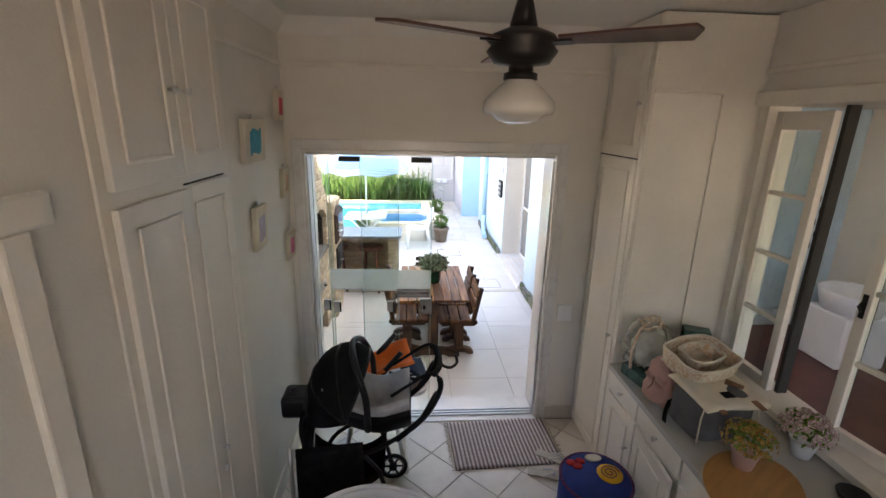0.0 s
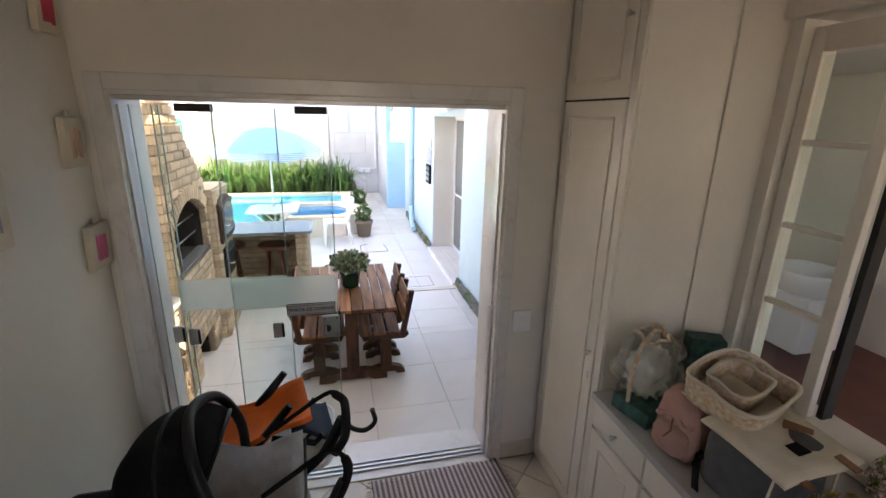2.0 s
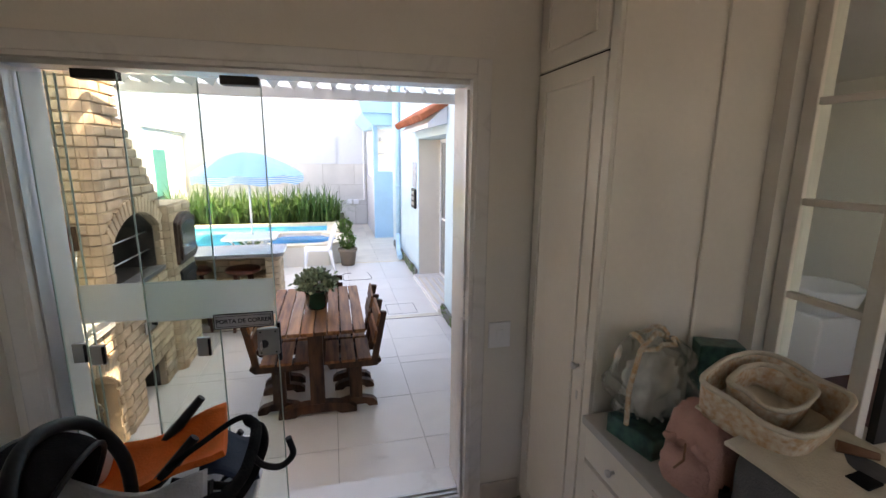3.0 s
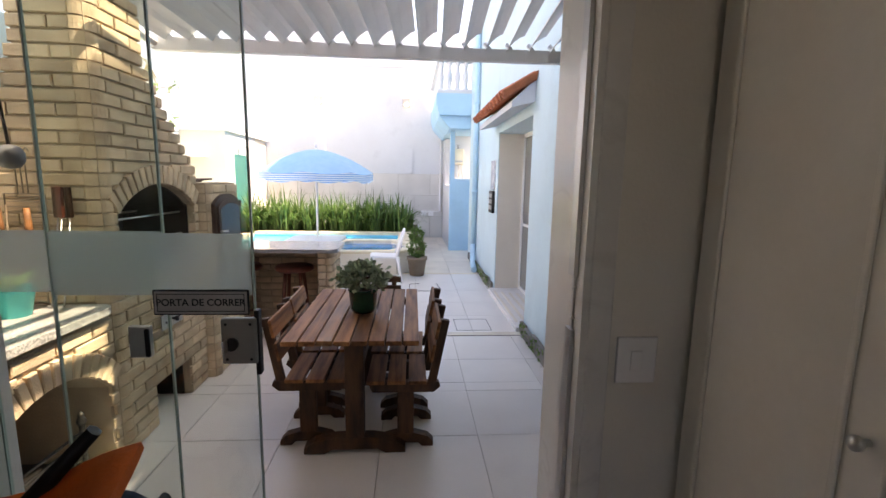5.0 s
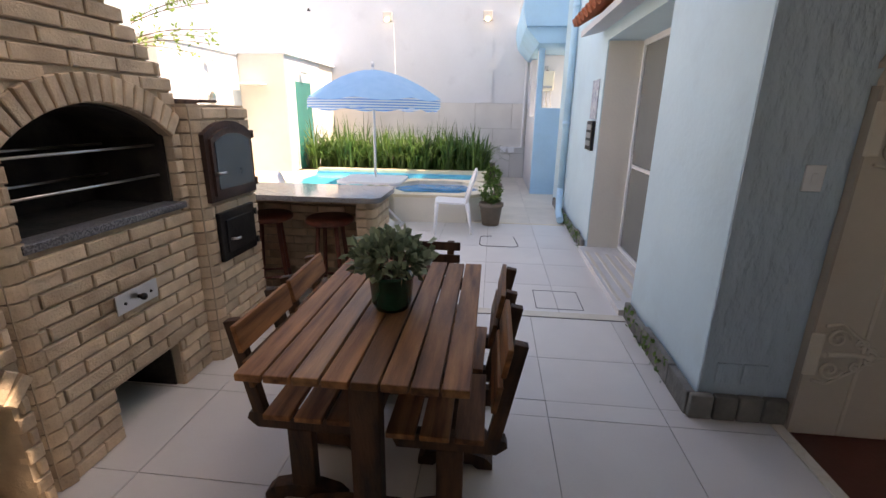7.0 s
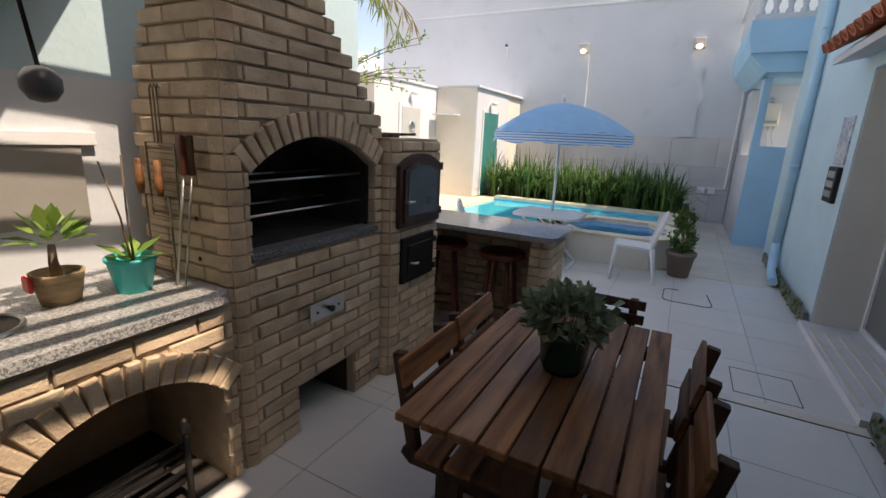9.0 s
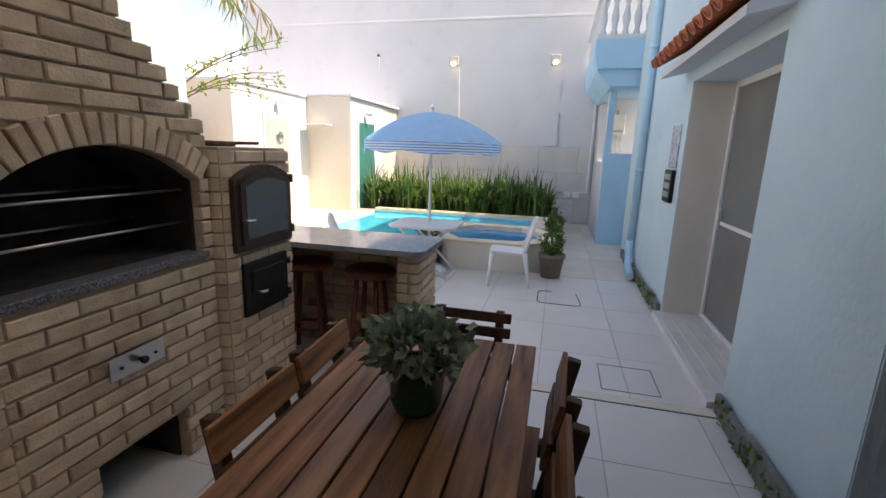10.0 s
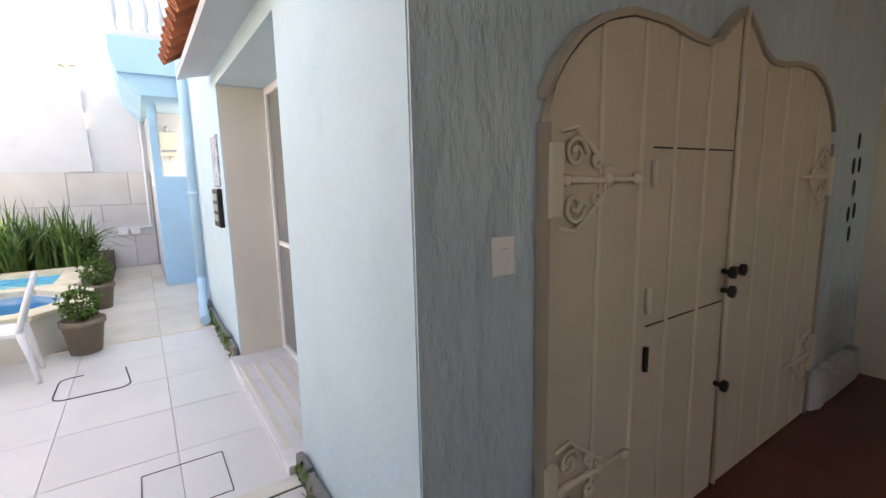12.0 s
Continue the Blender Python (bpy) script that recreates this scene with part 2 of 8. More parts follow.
POOL_TILE = mat("turquoise_pool_tile", (0.09, 0.50, 0.66), 0.3, 0.10, 4, 0.05, 60)
COPING = mat("sandstone_coping", (0.72, 0.62, 0.45), 0.7, 0.10, 5, 0.2, 50, rnd=0.06)
BLACK_PLASTIC = mat("black_plastic", (0.012, 0.012, 0.013), 0.4, 0.2, 6, 0.1, 60, spec=0.25)
BLACK_CLOTH = mat("black_canvas", (0.014, 0.014, 0.015), 0.85, 0.3, 12, 0.5, 120, spec=0.08)
GREY_CLOTH = mat("pale_grey_cloth", (0.48, 0.48, 0.50), 0.9, 0.15, 14, 0.4, 120)
DARK_GREY_CLOTH = mat("dark_grey_felt", (0.10, 0.10, 0.105), 0.95, 0.15, 14, 0.4, 150)
ORANGE_CLOTH = mat("orange_canvas", (0.850, 0.162, 0.021), 0.8, 0.12, 8, 0.4, 110)
NAVY_CLOTH = mat("navy_cloth", (0.03, 0.045, 0.075), 0.9, 0.2, 8, 0.4, 110)
PINK_CLOTH = mat("dusty_pink_cloth", (0.50, 0.28, 0.24), 0.85, 0.12, 8, 0.4, 100)
CREAM_CLOTH = mat("cream_canvas", (0.66, 0.59, 0.47), 0.9, 0.08, 8, 0.4, 120)
TAN = mat("tan_leather", (0.22, 0.10, 0.05), 0.6, 0.2, 10, 0.3, 80)


# ---- shape helpers ----
def box(bm, x0, x1, y0, y1, z0, z1, bev=0.0, m=None):
    r = bmesh.ops.create_cube(bm, size=1)
    vs = r["verts"]
    bmesh.ops.scale(bm, vec=(x1 - x0, y1 - y0, z1 - z0), verts=vs)
    bmesh.ops.translate(bm, vec=((x0 + x1) / 2, (y0 + y1) / 2, (z0 + z1) / 2), verts=vs)
    if m is not None:
        bmesh.ops.transform(bm, matrix=m, verts=vs)
    if bev:
        es = list({e for v in vs for e in v.link_edges})
        bmesh.ops.bevel(bm, geom=es, offset=bev, segments=2, affect="EDGES", profile=0.5)
    return bm


def B(*a, **k):
    return box(bmesh.new(), *a, **k)


def tube(bm, pts, r, seg=8, closed=False, cap=True):
    """A round bar along a line of points; r is one radius or one for each point."""
    pts = [Vector(p) for p in pts]
    n = len(pts)
    rs = r if isinstance(r, (list, tuple)) else [r] * n
    rings, up = [], None
    for i, p in enumerate(pts):
        a = pts[(i - 1) % n] if closed or i else p
        c = pts[(i + 1) % n] if closed or i < n - 1 else p
        d = (c - a).normalized()
        if up is None:
            up = d.orthogonal().normalized()
        up = (up - d * up.dot(d)).normalized()
        w = d.cross(up)
        rings.append([bm.verts.new(p + (up * math.cos(t) + w * math.sin(t)) * rs[i]) for t in (2 * math.pi * k / seg for k in range(seg))])
    for i in range(n if closed else n - 1):
        a, c = rings[i], rings[(i + 1) % n]
        for k in range(seg):
            f = bm.faces.new((a[k], a[(k + 1) % seg], c[(k + 1) % seg], c[k]))
            f.smooth = True
    if cap and not closed:
        bm.faces.new(rings[0][::-1])
        bm.faces.new(rings[-1])
    return bm


def T(pts, r, seg=8, closed=False):
    return tube(bmesh.new(), pts, r, seg, closed)


def lathe(bm, prof, c=(0, 0, 0), seg=24):
    """A turned body from (radius, height) pairs round the upright through c."""
    rings = []
    for r, z in prof:
        if r < 1e-4:
            rings.append([bm.verts.new((c[0], c[1], c[2] + z))])
        else:
            rings.append([bm.verts.new((c[0] + r * math.cos(t), c[1] + r * math.sin(t), c[2] + z)) for t in (2 * math.pi * k / seg for k in range(seg))])
    for a, b in zip(rings, rings[1:]):
        for k in range(seg):
            q = [a[k % len(a)], a[(k + 1) % len(a)], b[(k + 1) % len(b)], b[k % len(b)]]
            q = list(dict.fromkeys(q))
            if len(q) > 2:
                f = bm.faces.new(q)
                f.smooth = True
    return bm


def L(prof, c=(0, 0, 0), seg=24):
    return lathe(bmesh.new(), prof, c, seg)


def prism(bm, pts, axis, a, b):
    """A flat outline (u, v) pushed from a to b along an axis: x takes (y, z), y takes (x, z), z takes (x, y)."""
    put = {"x": lambda u, v, w: (w, u, v), "y": lambda u, v, w: (u, w, v), "z": lambda u, v, w: (u, v, w)}[axis]
    lo = [bm.verts.new(put(u, v, a)) for u, v in pts]
    hi = [bm.verts.new(put(u, v, b)) for u, v in pts]
    n = len(pts)
    bm.faces.new(lo)
    bm.faces.new(hi[::-1])
    for k in range(n):
        bm.faces.new((lo[k], hi[k], hi[(k + 1) % n], lo[(k + 1) % n]))
    bmesh.ops.recalc_face_normals(bm, faces=bm.faces[:])
    return bm


def P(pts, axis, a, b):
    return prism(bmesh.new(), pts, axis, a, b)


def arc(cx, cy, r, a0, a1, n):
    return [(cx + r * math.cos(radians(a0 + (a1 - a0) * k / n)), cy + r * math.sin(radians(a0 + (a1 - a0) * k / n))) for k in range(n + 1)]


def mesh_of(name, bm, material):
    me = bpy.data.meshes.new(name)
    bm.normal_update()
    bm.to_mesh(me)
    bm.free()
    me.materials.append(material)
    return me


def part(name, bm, material, parent=None, label="", m=None):
    ob = new(name, mesh_of(name, bm, material))
    if parent is not None:
        ob.parent = parent
        ob.matrix_parent_inverse = Matrix.Identity(4)
    if m is not None:
        ob.matrix_basis = m
    if label:
        ob["label"] = label
    return ob


def thing(name, label, category, m=None, group=""):
    e = new(name)
    e.empty_display_size = 0.1
    if m is not None:
        e.matrix_basis = m
    return tagged(e, label, category, group)


def setting(name, bm, material, label=""):
    return tagged(part(name, bm, material), label, kind="structure")


def cells(name, rects, axis, a, b, material, label=""):
    """A wall of butted blocks: rects (u0, u1, v0, v1) in the wall's plane."""
    bm = bmesh.new()
    for u0, u1, v0, v1 in rects:
        if axis == "x":
            box(bm, a, b, u0, u1, v0, v1)
        else:
            box(bm, u0, u1, a, b, v0, v1)
    return setting(name, bm, material, label)


# ---- the setting: utility room ----
LWX, RWX, DY0, DY1 = -0.46, 2.5, 3.525, 3.815      # left wall, window wall, door wall inside and outside
OX0, OX1, OZ = -0.35, 1.505, 2.385                 # glass door opening
RZ = 0.13                                         # room floor, one low step above the yard
ON_FLOOR = pose(0.021, 0.012, RZ) @ Matrix.Scale(0.95, 4)
ground = setting("ground", B(-60, 60, -60, 80, -0.30, -0.12), GROUT, "plain ground under the yard")
setting("floor_room", B(LWX, RWX, -1.4, DY0, -0.12, RZ - 0.006), GROUT, "grouted bed of the utility room floor")
cells("wall_door", [(-2.2, OX0, 0, 3.4), (OX1, RWX + 0.25, 0, 3.4), (OX0, OX1, OZ, 3.4)], "y", DY0, DY1, WHITE_WALL, "white painted wall with the glass door opening")
cells("wall_closets", [(-1.5, DY0 - 0.002, 0, 3.4)], "x", LWX - 0.2, LWX, WHITE_WALL, "white painted wall with built-in closets")
WY0, WY1, WZ0, WZ1 = 0.75, 2.84, 1.055, 2.72
cells("wall_windows", [(-1.5, WY0, 0, 3.4), (WY1, DY0 - 0.002, 0, 3.4), (WY0, WY1, 0, WZ0), (WY0, WY1, WZ1, 3.4)], "x", RWX, RWX + 0.2, WHITE_WALL, "white painted wall with casement windows")
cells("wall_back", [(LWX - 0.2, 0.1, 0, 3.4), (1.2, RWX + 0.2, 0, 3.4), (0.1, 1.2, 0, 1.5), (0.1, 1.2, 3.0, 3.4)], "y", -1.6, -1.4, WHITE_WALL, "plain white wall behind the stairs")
setting("ceiling", B(LWX - 0.2, RWX + 0.2, -1.6, DY1, 3.22, 3.42), CEIL, "white painted room ceiling")
bm = bmesh.new()
box(bm, LWX + 0.002, RWX, DY0 - 0.022, DY0, 2.925, 2.955, 0.006)
box(bm, LWX, LWX + 0.022, -1.4, DY0 - 0.024, 2.925, 2.955, 0.006)
box(bm, RWX - 0.024, RWX, -1.4, 2.9, 2.90, 2.93, 0.006)
box(bm, RWX - 0.05, RWX, -1.4, 2.9, 2.72, 2.80, 0.008)
setting("trim_picture_rail", bm, ENAMEL, "thin white picture rail round the room")
bm = bmesh.new()
prism(bm, [(LWX, 3.22), (LWX + 0.09, 3.22), (LWX, 3.12)], "y", -1.4, DY0)
prism(bm, [(DY0, 3.22), (DY0 - 0.09, 3.22), (DY0, 3.12)], "x", LWX, RWX)
setting("trim_cove", bm, CEIL, "plaster cove under the ceiling")
# tall window added out of view behind the walker, with a fill lamp
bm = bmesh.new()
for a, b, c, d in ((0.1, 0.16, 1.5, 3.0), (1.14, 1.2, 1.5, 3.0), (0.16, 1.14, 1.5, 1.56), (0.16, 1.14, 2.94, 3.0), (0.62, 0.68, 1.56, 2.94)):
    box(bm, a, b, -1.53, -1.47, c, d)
setting("window_stairs", bm, ENAMEL, "added white window frame round the fill lamp")
# fill lamp in the added opening, brightens the room from behind
wl_ob = new("window_fill", bpy.data.lights.new("window_fill", "AREA"))
wl_ob.data.shape, wl_ob.data.size, wl_ob.data.size_y, wl_ob.data.energy, wl_ob.data.color = "RECTANGLE", 0.98, 1.36, FILL_WATTS, (1.0, 0.97, 0.93)
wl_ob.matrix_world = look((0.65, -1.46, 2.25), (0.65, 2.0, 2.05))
# stairs that lead down into the room
bm = bmesh.new()
box(bm, -0.1, 1.1, -1.4, 0.85, 0.0, 1.05)
for k in range(5):
    box(bm, -0.1, 1.1, 0.85 + 0.22 * k, 1.07 + 0.22 * k, 0.0, 1.05 - 0.175 * (k + 1))
setting("stairs", bm, TILE_IN, "tiled steps leading down into the utility room")
# door lining and trim
bm = bmesh.new()
box(bm, OX0 - 0.07, OX0, DY0 - 0.02, DY0 - 0.001, 0, OZ + 0.07, 0.005)
box(bm, OX1, OX1 + 0.07, DY0 - 0.02, DY0 - 0.001, 0, OZ + 0.07, 0.005)
box(bm, OX0, OX1, DY0 - 0.021, DY0 - 0.002, OZ, OZ + 0.07, 0.005)
setting("trim_door", bm, MARBLE, "white marble trim round the glass door")
setting("jamb_marble_west", B(OX0, OX0 + 0.02, DY0 - 0.018, DY1 + 0.01, RZ + 0.02, OZ - 0.02), MARBLE, "veined white marble door lining")
setting("jamb_marble_east", B(OX1 - 0.02, OX1, DY0 - 0.018, DY1 + 0.01, RZ + 0.02, OZ - 0.02), MARBLE, "veined white marble door lining")
setting("jamb_marble_head", B(OX0, OX1, DY0 - 0.018, DY1 + 0.01, OZ - 0.02, OZ - 0.001), MARBLE, "veined white marble door head")
setting("threshold", B(OX0, OX1, DY0 - 0.03, DY1 + 0.02, -0.02, RZ + 0.012, 0.004), MARBLE, "white marble threshold of the glass door")
GY = DY0 + 0.025                                  # near face of the sliding panels
bm = bmesh.new()
for k in range(3):
    box(bm, OX0 + 0.02, OX1 - 0.02, GY + 0.01 + 0.035 * k, GY + 0.022 + 0.035 * k, RZ + 0.012, RZ + 0.026)
box(bm, OX0 + 0.022, OX1 - 0.022, GY, GY + 0.105, OZ - 0.04, OZ - 0.021)
box(bm, OX1 - 0.034, OX1 - 0.021, GY, GY + 0.045, 1.36, OZ - 0.06)
box(bm, OX1 - 0.034, OX1 - 0.021, GY, GY + 0.045, RZ + 0.02, 1.20)
box(bm, OX1 - 0.026, OX1 - 0.021, GY + 0.014, GY + 0.03, 1.20, 1.36)
for z in (1.235, 1.325):
    lathe(bm, [(0.007, -0.002), (0.007, 0.003), (0, 0.004)], (OX1 - 0.028, GY + 0.006, z), 10)
box(bm, OX0 + 0.021, OX0 + 0.030, GY, GY + 0.105, RZ + 0.02, OZ - 0.06)
setting("trim_sliding_track", bm, ALU, "aluminium sliding door track")
setting("baseboard", B(OX1 + 0.072, 1.80, DY0 - 0.016, DY0 - 0.001, RZ, RZ + 0.12, 0.004), TILE_IN, "tiled baseboard beside the glass door")
setting("baseboard_closets", B(LWX, LWX + 0.015, 2.45, DY0 - 0.025, RZ, RZ + 0.12, 0.004), ENAMEL, "white baseboard of the closet wall")

# ---- the setting: yard ----
HX, HY0 = 2.23, 5.745                            # house wall face and its near corner
setting("floor_yard", P([(-8, DY1), (2.6, DY1), (2.6, HY0), (6.4, HY0), (6.4, 15.3), (-8, 15.3)], "z", -0.12, -0.007), GROUT, "grouted bed of the yard paving")
SD0, SD1, SDZ = 6.96, 8.78, 2.30
# wall height, raised out of view so that it shades the yard
HH = 7.2
cells("wall_house", [(HY0, SD0, 0, HH)], "x", HX, HX + 0.5, PALE_BLUE, "pale blue rendered house wall before the sliding door")
cells("wall_house_far", [(SD1, 12.0, 0, HH)], "x", HX, HX + 0.5, PALE_BLUE, "pale blue rendered house wall beyond the sliding door")
cells("wall_house_lintel", [(SD0, SD1, SDZ, HH)], "x", HX, HX + 0.5, PALE_BLUE, "pale blue rendered house wall over the sliding door")
cells("wall_laundry", [(HX + 0.003, 6.4, -0.12, HH)], "y", HY0 - 0.01, HY0 + 0.2, GREY_BLUE, "grey-blue wall with rough combed plaster")
cells("wall_laundry_end", [(-1.6, HY0 - 0.012, -0.12, 3.0)], "x", 6.2, 6.4, CREAM, "plain wall closing the covered laundry")
# unseen wall, its height chosen to let sky light into the laundry
cells("wall_laundry_back", [(RWX + 0.25, 6.2, -0.12, 1.65)], "y", -1.6, -1.4, CREAM, "unseen low wall letting sky light into the laundry")
setting("ceiling_laundry", B(RWX + 0.2, 6.4, -1.6, HY0 - 0.012, 2.85, 3.05), CEIL, "white slab over the covered laundry")
setting("floor_laundry", B(2.66, 6.2, -1.4, HY0 - 0.012, -0.12, -0.055), RED_FLOOR, "dark red polished laundry floor")
setting("trim_laundry_edge", B(2.60, 2.66, DY1, HY0 - 0.012, -0.11, 0.004, 0.003), GOLD_MARBLE, "pale stone strip at the red floor")
cells("wall_inside_house", [(SD0 - 1, SD1 + 1, 0, 3)], "x", 4.2, 4.3, CREAM, "plain wall inside the house")
setting("floor_inside_house", B(HX + 0.5, 4.2, SD0 - 1, SD1 + 1, -0.1, 0.03), TILE_IN, "floor inside the house")
setting("ceiling_inside_house", B(HX + 0.5, 4.3, SD0 - 1, SD1 + 1, 2.5, 2.6), CEIL, "ceiling inside the house")
cells("wall_inside_house_ends", [(HX + 0.5, 4.3, 0, 2.6)], "y", SD0 - 1.1, SD0 - 1, CREAM)
cells("wall_inside_house_far", [(HX + 0.5, 4.3, 0, 2.6)], "y", SD1 + 1, SD1 + 1.1, CREAM)
setting("roof_house", B(HX, 9, HY0, 12.0, HH, HH + 0.2), CREAM, "flat roof of the house")
FY = 15.13
setting("wall_far", B(-7.3, 7.5, FY, FY + 0.25, 0, 5.55), OUT_WHITE, "high white rendered boundary wall")
bm = bmesh.new()
box(bm, -7.3, 1.9, FY - 0.02, FY - 0.001, 4.62, 4.68, 0.01)
setting("trim_far_band", bm, OUT_WHITE, "thin raised band on the boundary wall")
SY = 4.70                                         # the higher part of the added sun block begins here
# unseen masses over the laundry, added to keep sun off the yard
setting("wall_upper_sun_block_front", B(HX + 0.003, 2.719, DY1 + 0.002, SY, 3.052, 4.7), PALE_BLUE, "unseen pale blue block shading the yard corner")
setting("wall_high_sun_block_front", B(HX + 0.003, 2.719, SY + 0.002, HY0 - 0.012, 3.052, HH), PALE_BLUE, "unseen high pale blue block shading the barbecue")
setting("ceiling_laundry_front", B(HX + 0.003, RWX + 0.199, DY1 + 0.002, HY0 - 0.012, 2.9, 3.051), CEIL, "white slab edge over the laundry corner")
setting("wall_high_sun_block", B(2.72, 6.4, SY + 0.002, HY0 - 0.012, 3.052, HH), PALE_BLUE, "unseen high pale blue sun block above the laundry")
setting("wall_upper_sun_block", B(2.72, 6.4, -1.6, SY, 3.052, 4.7), PALE_BLUE, "unseen pale blue sun block above the laundry")
setting("wall_barbecue_side", B(-1.56, -1.38, DY1, 6.6, 0, 1.78), OUT_WHITE, "sunlit white side wall behind the barbecue")
setting("wall_barbecue_side_upper", B(-1.56, -1.384, DY1, 6.6, 1.78, 2.55), PALE_BLUE, "pale blue rendered upper side wall")


# ---- brickwork ----
BH, BG, BL = 0.062, 0.009, 0.232               # brick height, joint, length
CH = BH + BG
BRICKS = {}


def brick_mesh(length, height, depth):
    key = (round(length / 0.01), round(height / 0.005), round(depth / 0.01))
    if key not in BRICKS:
        l, h, d = key[0] * 0.01, key[1] * 0.005, key[2] * 0.01
        bm = bmesh.new()
        r = bmesh.ops.create_cube(bm, size=1)
        bmesh.ops.scale(bm, vec=(l, d, h), verts=r["verts"])
        es = [e for e in bm.edges if all(v.co.y < 0 for v in e.verts)]
        bmesh.ops.bevel(bm, geom=es, offset=0.005, segments=1, affect="EDGES")
        BRICKS[key] = mesh_of("brick", bm, BRICK)
    return BRICKS[key]


def piece(name, me, parent, m):
    ob = new(name, me)
    ob.parent = parent
    ob.matrix_parent_inverse = Matrix.Identity(4)
    ob.matrix_basis = m
    return ob


def brick_face(parent, p, turn, length, z0, z1, free=None, depth=0.05, proud=0.0045, shift=0.0, span=None):
    """Running bond on a face that starts at p and runs along the direction turn (degrees); bricks face its right hand.
    free(za, zb) gives the stretches left open in that course; span(z) the stretch that the course fills."""
    d = Vector((math.cos(radians(turn)), math.sin(radians(turn)), 0))
    nrm = Vector((d.y, -d.x, 0))
    rng = random.Random(int(p[0] * 100 + p[1] * 1000 + turn + z0 * 10))
    z, k = z0, 0
    while z + BH * 0.6 < z1:
        za, zb = z + BG * 0.5, min(z + BG * 0.5 + BH, z1)
        lo, hi = span(z) if span else (0.0, length)
        keep = [(lo, hi)]
        for a, b in (free(za, zb) if free else ()):
            keep = [q for s, e in keep for q in ((s, min(e, a)), (max(s, b), e)) if q[1] - q[0] > 0.025]
        u = -BL * (0.5 if k % 2 else 0.0) - BG + shift + math.floor(lo / (BL + BG)) * (BL + BG)
        while u < hi:
            for s, e in keep:
                a, b = max(u + BG * 0.5, s + 0.002), min(u + BL + BG * 0.5, e - 0.002)
                if b - a > 0.028:
                    c = Vector(p) + d * ((a + b) / 2) + nrm * (proud - depth / 2 + rng.uniform(-0.003, 0.003))
                    piece("brick", brick_mesh(b - a, zb - za, depth), parent,
                          pose(c.x, c.y, (za + zb) / 2, rng.uniform(-0.6, 0.6), rng.uniform(-0.5, 0.5), turn + rng.uniform(-0.5, 0.5)))
            u += BL + BG
        z, k = z + CH, k + 1


def corner_column(parent, cx, cy, r, a0, z0, z1):
    """Quarter-round corner bricks, one a course."""
    key = ("round", round(r, 3))
    if key not in BRICKS:
        BRICKS[key] = mesh_of("round_brick", P([(0, 0)] + arc(0, 0, r, 3, 87, 6), "z", -BH / 2, BH / 2), BRICK)
    rng = random.Random(int(cx * 100 + cy * 10))
    z = z0
    while z + BH * 0.6 < z1:
        piece("round_brick", BRICKS[key], parent, pose(cx, cy, z + CH / 2, 0, 0, a0 + rng.uniform(-1.5, 1.5)))
        z += CH


def arch_bricks(parent, x, yc, zs, r, half, thick=0.115, width=0.048, depth=0.07):
    """Voussoirs of a segmental arch on a face at x that looks to +x."""
    zc = zs - math.sqrt(max(r * r - half * half, 0))
    a = math.degrees(math.asin(half / r))
    n = int(round(2 * radians(a) * (r + thick / 2) / (width + 0.012)))
    me = brick_mesh(thick, width, depth)
    for k in range(n):
        t = radians(-a + 2 * a * (k + 0.5) / n)
        rr = r + thick / 2 + 0.004
        piece("arch_brick", me, parent, pose(x - depth / 2 + 0.016, yc + rr * math.sin(t), zc + rr * math.cos(t), 0, 0, 90) @ pose(0, 0, 0, 0, -90 + math.degrees(t), 0))


